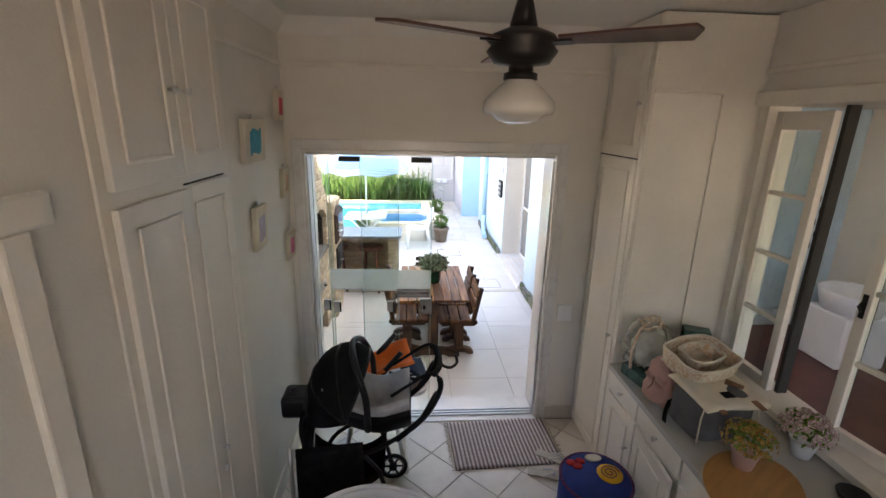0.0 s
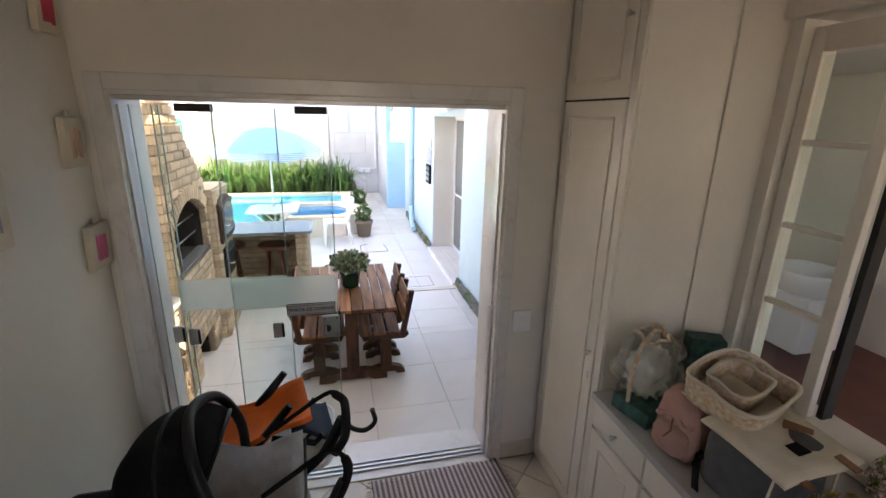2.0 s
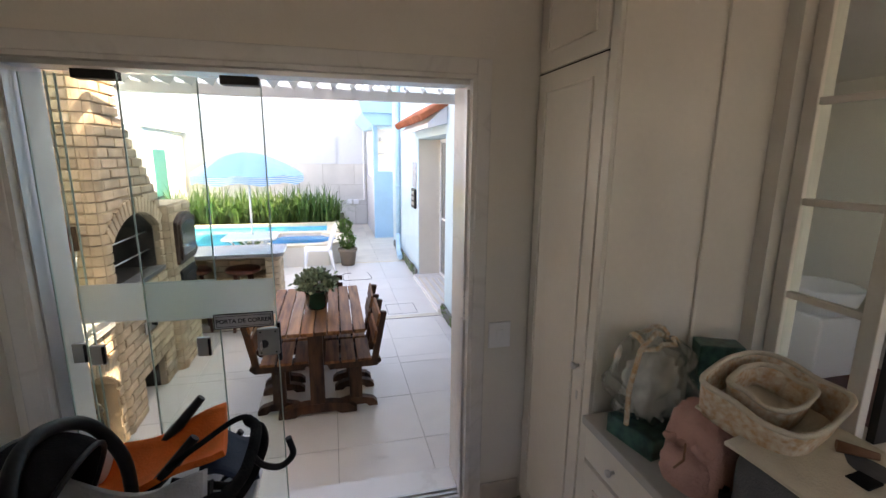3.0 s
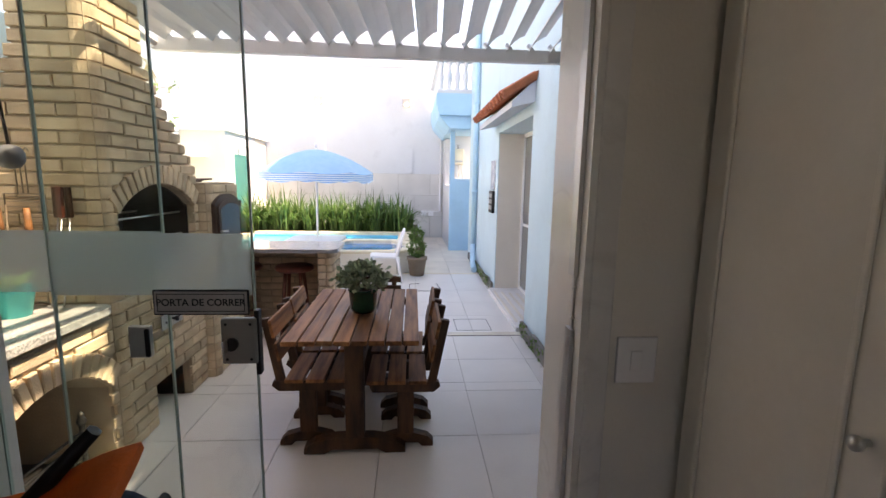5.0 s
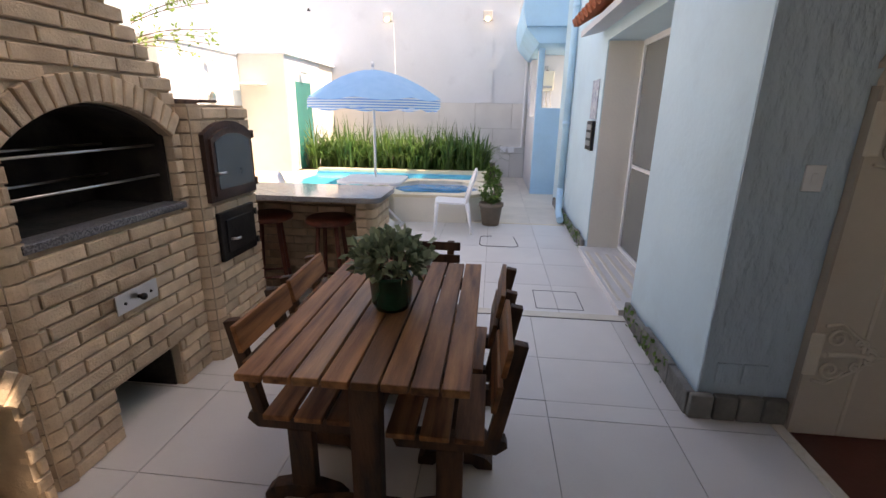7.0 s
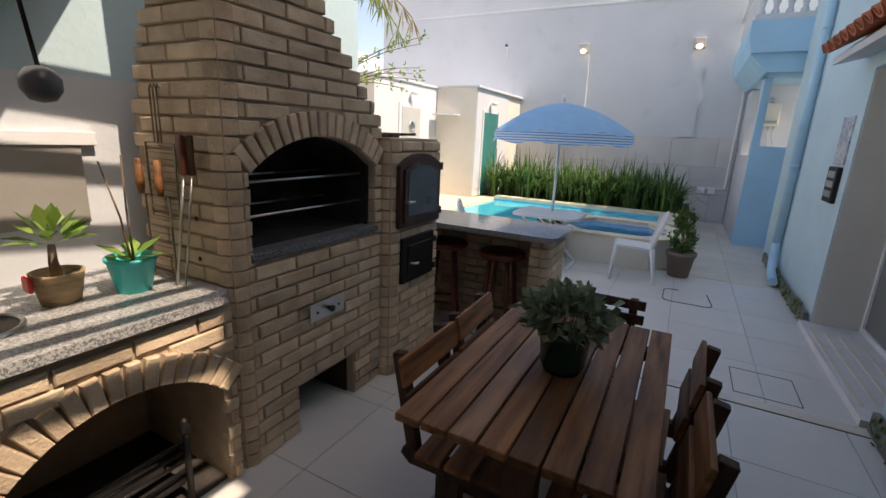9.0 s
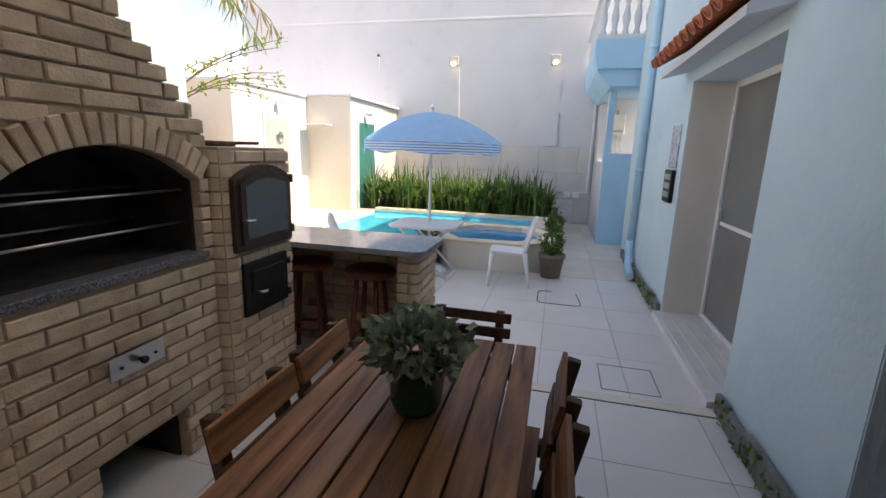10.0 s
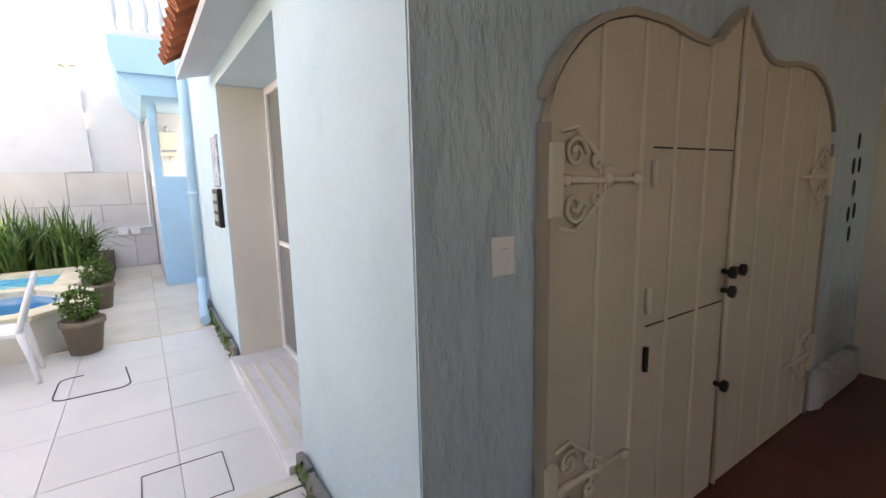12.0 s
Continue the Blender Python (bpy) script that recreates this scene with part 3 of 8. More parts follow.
# ---- barbecue ----
def barbecue():
    F, BK, Y0, Y1 = -0.64, -1.25, 4.83, 5.89
    g0, g1, gz, gs = 4.945, 5.825, 1.045, 1.405      # grill opening, its sill and spring line
    t = thing("barbecue", "straw-coloured brick barbecue with arched grill and stepped chimney", "barbecue", pose(0, 0, 0))
    SH = 24 * CH                                  # shoulder height
    body = bmesh.new()
    e = 0.012
    box(body, BK, F - e, Y0 + e, 5.175, 0, gz - 0.03)
    box(body, BK, F - e, 5.63, Y1 - e, 0, gz - 0.03)
    box(body, BK, F - e, 5.175, 5.63, 0.27, gz - 0.03)
    box(body, BK, BK + 0.1, 5.175, 5.63, 0, 0.27)
    box(body, BK, F - e, Y0 + e, g0 - 0.004, gz - 0.03, SH)
    box(body, BK, F - e, g1 + 0.004, Y1 - e, gz - 0.03, SH)
    box(body, BK, BK + 0.08, g0 - 0.004, g1 + 0.004, gz - 0.03, SH)
    yc, half = (g0 + g1) / 2, (g1 - g0) / 2 + 0.004
    rise = 0.165
    r = (half * half + rise * rise) / (2 * rise)
    zc = gs + rise - r
    ring = [(yc + r * math.sin(q), zc + r * math.cos(q)) for q in (math.asin(half / r) * (-1 + k / 8) for k in range(17))]
    prism(body, ring + [(yc + half, SH), (yc - half, SH)], "x", BK + 0.08, F - e)
    steps = 9
    ytop, xb = 5.30, -1.02
    for k in range(steps):
        f = (k + 1) / steps
        box(body, BK + (xb - BK) * f + e, F - e, Y0 + e, Y1 + (ytop - Y1) * f - e, SH + k * CH, SH + (k + 1) * CH)
    ZT = 4.0
    box(body, xb + e, F - e, Y0 + e, ytop - e, SH + steps * CH, ZT)
    part("body", body, MORTAR, t)
    R = 0.075
    # front face runs from the far corner towards the near one, bricks looking to +x
    def openings(za, zb):
        zm = (za + zb) / 2
        out = []
        if zm < 0.27:
            out.append((5.175 - Y0, 5.63 - Y0))
        if gz - 0.03 < zm < gs:
            out.append((g0 - Y0, g1 - Y0))
        elif gs <= zm < gs + rise + 0.13:
            ro = r + 0.118
            dz = zm - zc
            w = math.sqrt(max(ro * ro - dz * dz, 0))
            out.append((yc - w - Y0, yc + w - Y0))
        return out
    def front_span(z):
        k = (z - SH) / CH
        if k < -0.01:
            return (R, Y1 - Y0)
        f = min(1.0, (int(k + 0.01) + 1) / steps)
        return (R, Y1 + (ytop - Y1) * f - Y0)
    brick_face(t, (F, Y0, 0), 90, Y1 - Y0, 0.0, 3.1, openings, span=front_span)
    def side_span(z):
        k = (z - SH) / CH
        f = 0 if k < -0.01 else min(1.0, (int(k + 0.01) + 1) / steps)
        return (xb - BK) * f, F - BK - R
    brick_face(t, (BK, Y0, 0), 0, F - BK, 0.0, 3.1, span=side_span, shift=0.07)
    corner_column(t, F - R, Y0 + R, R + 0.012, 270, 0.0, 3.1)
    brick_face(t, (F, Y1, 0), 180, 0.10, 1.6, SH, shift=0.03)
    arch_bricks(t, F, yc, gs, r, half)
    fire = bmesh.new()
    box(fire, BK + 0.081, F - 0.05, g0 - 0.003, g0 + 0.012, gz, gs + 0.05)
    box(fire, BK + 0.081, F - 0.05, g1 - 0.012, g1 + 0.003, gz, gs + 0.05)
    box(fire, BK + 0.081, BK + 0.10, g0, g1, gz, gs + 0.16)
    box(fire, BK + 0.101, F - 0.101, g0 + 0.013, g1 - 0.013, gz - 0.029, gz + 0.002)
    # dark sheets that paint the shade inside the lower opening
    box(fire, BK + 0.101, F - 0.06, 5.177, 5.187, 0.001, 0.268)
    box(fire, BK + 0.101, F - 0.06, 5.618, 5.628, 0.001, 0.268)
    box(fire, BK + 0.101, BK + 0.11, 5.188, 5.617, 0.001, 0.268)
    box(fire, BK + 0.111, F - 0.06, 5.188, 5.617, 0.260, 0.269)
    part("firebox_lining", fire, SOOT_SHADE, t, "sooty firebox lining with painted shade in the lower opening")
    # black shell under the arch, covers the paler mortar soffit
    vault = [(yc + q * math.sin(a), zc + q * math.cos(a)) for q, sg in ((r - 0.002, 1), (r - 0.014, -1)) for a in (sg * math.asin(half / r) * (-1 + k / 8) for k in range(17))]
    part("firebox_vault", P(vault, "x", BK + 0.081, F - 0.06), SOOT_SHADE, t, "black lining under the firebox vault")
    sill = bmesh.new()
    box(sill, F - 0.10, F + 0.012, g0 - 0.02, g1 + 0.03, gz - 0.03, gz + 0.008, 0.005)
    part("grill_sill", sill, DARK_GRANITE, t, "dark granite grill sill")
    for z in (1.20, 1.36):
        part("grill_bar", T([(F - 0.10, g0, z), (F - 0.10, g1, z)], 0.0065), STEEL, t, "shiny steel spit rest")
        part("grill_bar", T([(BK + 0.2, g0, z), (BK + 0.2, g1, z)], 0.0065), STEEL, t)
    p = bmesh.new()
    box(p, F + 0.013, F + 0.019, 5.255, 5.52, 0.613, 0.712, 0.002)
    pl = part("damper_plate", p, STEEL, t, "steel damper plate with a knob")
    part("damper_knob", L([(0, 0), (0.010, 0), (0.010, 0.02), (0.017, 0.022), (0.017, 0.036), (0, 0.038)], seg=14), IRON, pl, m=pose(F + 0.019, 5.39, 0.663, 0, 90, 0))
    for y in (5.305, 5.47):
        part("damper_knob", L([(0, 0), (0.007, 0), (0.007, 0.006), (0, 0.007)], seg=10), IRON, pl, m=pose(F + 0.019, y, 0.658, 0, 90, 0))
    for z in (0.95, 1.13):
        part("vent_hole", L([(0, 0), (0.011, 0), (0.011, 0.003), (0, 0.003)], seg=12), DARK_GAP, t, m=pose(F - 0.19, Y0 - 0.013, z + 0.08, 90, 0, 0))
    return t


def oven_unit():
    F, BK, Y0, Y1, ZT = -0.57, -1.25, 5.90, 6.50, 1.575
    t = thing("brick_oven", "straw-coloured brick oven with cast-iron doors", "oven")
    part("body", B(BK, F - 0.012, Y0 + 0.01, Y1 - 0.012, 0, ZT - 0.012), MORTAR, t)
    R = 0.075
    d0, d1 = 5.945, 6.455
    free = lambda za, zb: [(6.03 - Y0, 6.37 - Y0)] if 0.64 < (za + zb) / 2 < 0.92 else ([(d0 + 0.03 - Y0, d1 - 0.03 - Y0)] if 1.02 < (za + zb) / 2 < 1.42 else [])
    brick_face(t, (F, Y0, 0), 90, Y1 - Y0, 0, ZT, free, span=lambda z: (R, Y1 - Y0))
    brick_face(t, (BK, Y0, 0), 0, F - BK, 0, ZT, span=lambda z: (0.45, F - BK - R))
    brick_face(t, (F, Y1, 0), 180, F - BK, 0, ZT)
    corner_column(t, F - R, Y0 + R, R + 0.012, 270, 0, ZT)
    part("cap", B(BK, F - 0.02, Y0 + 0.01, Y1 - 0.01, ZT - 0.011, ZT, 0.003), MORTAR, t)
    # upper arched glazed door
    def arched(y0, y1, z0, zs, rise, n=10):
        c, h = (y0 + y1) / 2, (y1 - y0) / 2
        r = (h * h + rise * rise) / (2 * rise)
        zc = zs + rise - r
        return [(y0, z0), (y1, z0)] + [(c + r * math.sin(q), zc + r * math.cos(q)) for q in (math.asin(h / r) * (1 - 2 * k / n) for k in range(n + 1))]
    dr = part("oven_door", P(arched(d0, d1, 1.02, 1.41, 0.075), "x", F + 0.002, F + 0.035), RUST, t, "brown cast-iron arched oven door")
    part("door_rim", P(arched(d0 + 0.035, d1 - 0.035, 1.055, 1.385, 0.062), "x", F + 0.035, F + 0.052), RUST, dr)
    part("door_glass", P(arched(d0 + 0.068, d1 - 0.068, 1.09, 1.365, 0.045), "x", F + 0.052, F + 0.055), DARK_GLASS, dr, "dark oven glass")
    h = bmesh.new()
    tube(h, [(F + 0.05, d0 + 0.04, 1.19), (F + 0.085, d0 + 0.05, 1.19), (F + 0.09, d0 + 0.09, 1.19)], 0.009)
    part("door_handle", h, STEEL, dr)
    for z in (1.06, 1.37):
        part("hinge", T([(F + 0.03, d1 + 0.012, z), (F + 0.03, d1 + 0.012, z + 0.05)], 0.016), RUST, dr)
    ash = part("ash_door", B(F + 0.002, F + 0.03, 6.0, 6.40, 0.635, 0.945, 0.006), IRON, t, "black cast-iron ash door")
    part("ash_panel", B(F + 0.03, F + 0.042, 6.05, 6.35, 0.685, 0.895, 0.006), IRON, ash)
    part("ash_knob", T([(F + 0.04, 6.08, 0.77), (F + 0.075, 6.09, 0.77), (F + 0.078, 6.12, 0.77)], 0.009), STEEL, ash)
    for z in (0.66, 0.86):
        part("hinge", T([(F + 0.03, 6.412, z), (F + 0.03, 6.412, z + 0.04)], 0.012), IRON, ash)
    return t


def stone_counter():
    F, Y0, Y1, ZT = -0.64, DY1 + 0.004, 4.815, 0.885
    t = thing("brick_counter", "brick counter with a low fireplace arch", "counter")
    c, half, zs, rise = 4.37, 0.385, 0.47, 0.18
    r = (half * half + rise * rise) / (2 * rise)
    zc = zs + rise - r
    body = bmesh.new()
    box(body, -1.37, F - 0.012, Y0, c - half, 0, ZT)
    box(body, -1.37, F - 0.012, c + half, Y1, 0, ZT)
    ring = [(c + r * math.sin(q), zc + r * math.cos(q)) for q in (math.asin(half / r) * (-1 + k / 8) for k in range(17))]
    prism(body, ring + [(c + half, ZT), (c - half, ZT)], "x", -1.37, F - 0.012)
    box(body, -1.37, -1.30, c - half, c + half, 0, zs)
    part("body", body, MORTAR, t)
    def free(za, zb):
        zm = (za + zb) / 2
        if zm < zs:
            return [(c - half - Y0, c + half - Y0)]
        ro = r + 0.118
        w = math.sqrt(max(ro * ro - (zm - zc) ** 2, 0)) if zm < zc + ro else 0
        return [(c - w - Y0, c + w - Y0)] if w else []
    brick_face(t, (F, Y0, 0), 90, Y1 - Y0, 0, ZT, free)
    arch_bricks(t, F, c, zs, r, half)
    part("hearth_lining", B(-1.298, -0.68, c - half + 0.001, c + half - 0.001, 0.001, 0.02), SOOT_SHADE, t, "ash-blackened hearth floor")
    return t


barbecue()
oven_unit()
stone_counter()
slab = bmesh.new()
prism(slab, [(-1.375, DY1 + 0.005), (-0.60, DY1 + 0.005)] + arc(-0.68, 4.735, 0.08, 0, 90, 6) + [(-1.375, 4.815)], "z", 0.887, 0.925)
tagged(part("granite_worktop", slab, GRANITE), "speckled grey granite worktop on the brick counter", "worktop")


def bar_counter():
    t = thing("bar_counter", "brick bar counter with open knee space", "bar counter")
    x0, x1, y0, y1, zt = -1.10, 0.225, 6.715, 7.20, 0.905
    e = 0.012
    bm = bmesh.new()
    box(bm, 0.085 + e, x1 - e, y0 + e, y1 - e, 0, zt)
    box(bm, x0, 0.085 + e, y1 - 0.032, y1 + 0.03, 0, zt)
    # unseen end block, added to keep deck light out of the knee space
    box(bm, x0 - 0.10, x0 - 0.002, 6.51, y1 + 0.03, 0, zt)
    part("body", bm, MORTAR, t)
    R = 0.06
    brick_face(t, (0.085, y0, 0), 0, x1 - 0.085, 0, zt, span=lambda z: (0.0, x1 - 0.085 - R))
    brick_face(t, (0.085, y1, 0), 270, y1 - y0, 0, zt)
    brick_face(t, (x1, y0, 0), 90, y1 - y0, 0, zt, span=lambda z: (R, y1 - y0))
    corner_column(t, x1 - R, y0 + R, R + 0.012, 270, 0, zt)
    brick_face(t, (x0, y1 - 0.044, 0), 0, 0.07 - x0, 0, zt)
    return t


bar_counter()
slab = bmesh.new()
prism(slab, [(-1.12, 6.65), (0.19, 6.65)] + arc(0.20, 6.73, 0.08, -90, 0, 6) + arc(0.20, 7.17, 0.08, 0, 90, 6) + [(-1.12, 7.25)], "z", 0.907, 0.945)
tagged(part("worktop", slab, BAR_TOP), "polished grey granite top of the brick bar", "worktop")


# ---- wooden garden set ----
def plank(bm, x0, x1, y0, y1, z0, z1, m=None):
    box(bm, x0, x1, y0, y1, z0, z1, 0.004, m)
    return bm


def trestle_foot(w, h=0.10):
    """Outline of a sawn foot, humped in the middle and hollow below."""
    return [(-w, 0), (-w * 0.6, 0), (-w * 0.45, 0.025), (w * 0.45, 0.025), (w * 0.6, 0), (w, 0), (w, h * 0.35), (w * 0.8, h * 0.75), (w * 0.35, h), (-w * 0.35, h), (-w * 0.8, h * 0.75), (-w, h * 0.35)]


def garden_table():
    t = thing("garden_table", "oiled red-brown plank table on trestle legs", "table", pose(0.675, 5.275, 0))
    n, w, g = 8, 0.375, 0.008
    pw = (2 * w - g * (n - 1)) / n
    for k in range(n):
        x = -w + k * (pw + g)
        part("plank", plank(bmesh.new(), -pw / 2, pw / 2, -0.595, 0.595, 0.722, 0.75 + 0.0015 * (k % 3)), WOOD_PALE if k == 2 else WOOD, t, m=pose(x + pw / 2, 0, 0))
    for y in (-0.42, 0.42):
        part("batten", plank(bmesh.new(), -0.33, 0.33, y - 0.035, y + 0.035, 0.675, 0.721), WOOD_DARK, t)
        part("leg", plank(bmesh.new(), -0.055, 0.055, y - 0.035, y + 0.035, 0.09, 0.674), WOOD_DARK, t, "dark table leg")
        part("foot", P(trestle_foot(0.30), "y", y - 0.04, y + 0.04), WOOD_DARK, t, "dark sawn trestle foot")
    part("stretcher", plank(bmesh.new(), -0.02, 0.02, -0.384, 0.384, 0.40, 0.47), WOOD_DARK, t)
    return t


def garden_chair(label, slats=((0.19, 0.11), (0.335, 0.11))):
    """Seat faces +x; the back leans away to -x. Origin on the floor under the seat's middle."""
    t = thing("garden_chair", label, "chair", group="chairs round the garden table")
    for k in range(3):
        x = -0.125 + k * 0.125
        part("seat_slat", plank(bmesh.new(), x, x + 0.108, -0.215, 0.215, 0.415, 0.438), WOOD, t)
    lean = pose(-0.15, 0, 0.36, 0, -11, 0)
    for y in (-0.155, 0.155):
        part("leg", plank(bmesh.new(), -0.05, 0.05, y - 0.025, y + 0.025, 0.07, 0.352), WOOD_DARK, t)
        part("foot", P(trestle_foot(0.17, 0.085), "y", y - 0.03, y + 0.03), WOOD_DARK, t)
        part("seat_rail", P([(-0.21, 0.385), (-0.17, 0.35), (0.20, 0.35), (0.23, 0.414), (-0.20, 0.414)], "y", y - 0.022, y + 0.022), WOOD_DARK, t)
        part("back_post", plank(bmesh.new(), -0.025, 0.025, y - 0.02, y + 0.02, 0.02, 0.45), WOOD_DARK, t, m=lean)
    for z, h in slats:
        part("back_slat", plank(bmesh.new(), 0.026, 0.046, -0.215, 0.215, z, z + h), WOOD if len(slats) == 2 else WOOD_DARK, t, m=lean)
    return t


garden_table()
ch = garden_chair("red-brown slatted garden chair tucked under the table")
ch.matrix_basis = pose(0.38, 5.10, 0)
copy_thing(ch, pose(0.37, 5.57, 0, 0, 0, 2))
copy_thing(ch, pose(0.975, 5.06, 0, 0, 0, 180))
copy_thing(ch, pose(0.965, 5.53, 0, 0, 0, 178))
ch = garden_chair("dark slatted garden chair at the head of the table", ((0.17, 0.05), (0.245, 0.05), (0.32, 0.05), (0.395, 0.05)))
ch.matrix_basis = pose(0.70, 5.90, 0, 0, 0, 270)


# ---- pergola with louvre blades ----
def pergola():
    t = thing("louvre_roof", "white louvred roof with tilted blades over the yard", "pergola")
    z = 2.575
    part("front_beam", B(-0.88, 2.226, 5.86, 5.92, z - 0.05, z + 0.04, 0.004), WHITE_METAL, t)
    part("wall_beam", B(-0.88, 2.226, DY1 + 0.002, DY1 + 0.05, z + 0.10, z + 0.19, 0.004), WHITE_METAL, t)
    part("side_beam", T([(-0.86, DY1 + 0.03, z + 0.13), (-0.86, 5.9, z)], 0.035, 6), WHITE_METAL, t)
    n = 18
    prof = [(-0.095, -0.004), (-0.06, 0.010), (0.0, 0.017), (0.06, 0.010), (0.095, -0.004), (0.095, -0.007), (0.06, 0.006), (0.0, 0.013), (-0.06, 0.006), (-0.095, -0.007)]
    me = mesh_of("blade", P(prof, "y", -1.035, 1.035), BLADE)
    rng = random.Random(4)
    tip = math.degrees(math.atan2(0.135, 2.065))
    for k in range(n):
        x = -0.76 + k * 0.166
        piece("blade", me, t, pose(x, (DY1 + 5.88) / 2 - 0.005, z + 0.135, -tip, -44 + rng.uniform(-2, 2), 0))
        piece("blade_clip", BRICKS.setdefault("clip", mesh_of("blade_clip", B(-0.012, 0.012, -0.02, 0.02, -0.03, 0.03, 0.003), WHITE_METAL)), t, pose(x, 5.885, z + 0.06, 0, -44, 0))
    return t


pergola()


# ---- pool ----
def pool():
    rim = 0.41
    water = mat("pool_water", (0.035, 0.50, 0.64), 0.05, 0.14, 1.2, 0.35, 5, spec=0.6)
    setting("water", P([(-2.55, 9.35), (-0.77, 9.35), (-0.77, 11.05), (-0.36, 11.53), (0.70, 11.53), (0.70, 12.62), (-2.55, 12.62)], "z", 0.18, 0.31), water, "clear turquoise pool water")
    spa = [(-0.34, 9.86), (0.75, 9.90), (1.12, 10.35), (1.12, 10.95), (0.72, 11.5), (-0.34, 11.5), (-0.75, 11.0), (-0.75, 10.35)]
    cx, cy = 0.2, 10.68
    inner = [(cx + (x - cx) * 0.74, cy + (y - cy) * 0.74) for x, y in spa]
    bm = bmesh.new()
    n = len(spa)
    for k in range(n):
        a, b, c, d = spa[k], spa[(k + 1) % n], inner[(k + 1) % n], inner[k]
        q = [(cx + (x - cx) * 0.97, cy + (y - cy) * 0.97) for x, y in (a, b)] + [c, d]
        prism(bm, q, "z", 0, rim - 0.045)
    w = setting("wall_spa", bm, CREAM, "cream rendered wall of the raised spa pool")
    for k in range(n):
        a, b, c, d = spa[k], spa[(k + 1) % n], inner[(k + 1) % n], inner[k]
        part("coping_stone", P([a, b, c, d], "z", rim - 0.043, rim), COPING, w)
    setting("water_spa", P(inner, "z", 0.28, rim - 0.07), mat("spa_water", (0.03, 0.25, 0.50), 0.05, 0.12, 1.4, 0.35, 6, spec=0.6), "blue water in the spa pool")
    setting("coping_far", B(-2.55, 1.0, 12.62, 12.86, 0, rim, 0.01), COPING, "sandstone coping at the planting bed")
    setting("coping_side", B(0.70, 0.95, 11.45, 12.62, 0, rim, 0.01), COPING, "sandstone coping beside the path")
    setting("wall_pool_band", B(-2.55, 0.70, 12.60, 12.619, 0.1, rim - 0.06), POOL_TILE, "turquoise tiled pool wall")
    setting("wall_pool_front", B(-2.55, -0.77, 9.15, 9.35, 0, 0.36), CREAM, "cream wall of the raised pool")
    setting("deck_pool", B(-8, -2.55, 8.0, 15.1, 0, 0.345), COPING, "sunlit sandstone deck beside the pool")
    setting("planter_bed", B(-2.95, 1.15, 12.88, 15.1, 0, 0.36), SOIL, "dark soil of the planting bed")


pool()


# ---- planting bed: clumps of strap leaves ----
def grass_clump(seed, n=80, h=0.98):
    rng = random.Random(seed)
    bm = bmesh.new()
    for k in range(n):
        a, r = rng.uniform(0, 6.283), abs(rng.gauss(0, 0.10))
        bx, by = r * math.cos(a), r * math.sin(a)
        d = a + rng.gauss(0, 0.6)
        H, out, w = h * rng.uniform(0.5, 1.2), rng.uniform(0.1, 0.7), rng.uniform(0.012, 0.024)
        px, py = -math.sin(d) * w, math.cos(d) * w
        prev = None
        for j in range(5):
            s = j / 4
            o = out * s * s
            z = H * (s - 0.20 * s * s * s * (out / 0.2))
            f = 1 - s ** 2.2
            c = Vector((bx + math.cos(d) * o, by + math.sin(d) * o, z))
            row = (bm.verts.new(c + Vector((px * f, py * f, 0))), bm.verts.new(c - Vector((px * f, py * f, 0)))) if j < 4 else (bm.verts.new(c),)
            if prev:
                bm.faces.new((prev[0], prev[1], row[1], row[0]) if len(row) == 2 else (prev[0], prev[1], row[0]))
            prev = row
    return bm


clumps = [mesh_of("leaves", grass_clump(s), LEAF_GRASS) for s in range(5)]
rng = random.Random(8)
for row, y in enumerate((13.15, 13.5)):
    for k in range(14):
        x = -2.72 + k * 0.262 + row * 0.14 + rng.uniform(-0.05, 0.05)
        g = new("strap_leaf_plant", clumps[(k * 3 + row) % 5])
        s = rng.uniform(0.85, 1.28)
        g.matrix_basis = pose(x, y + rng.uniform(-0.14, 0.2), 0.355, 0, 0, rng.uniform(0, 360)) @ Matrix.Diagonal((1, 1, s, 1))
        tagged(g, "tuft of long green strap leaves in the pool bed", "plant", "plants of the pool bed")


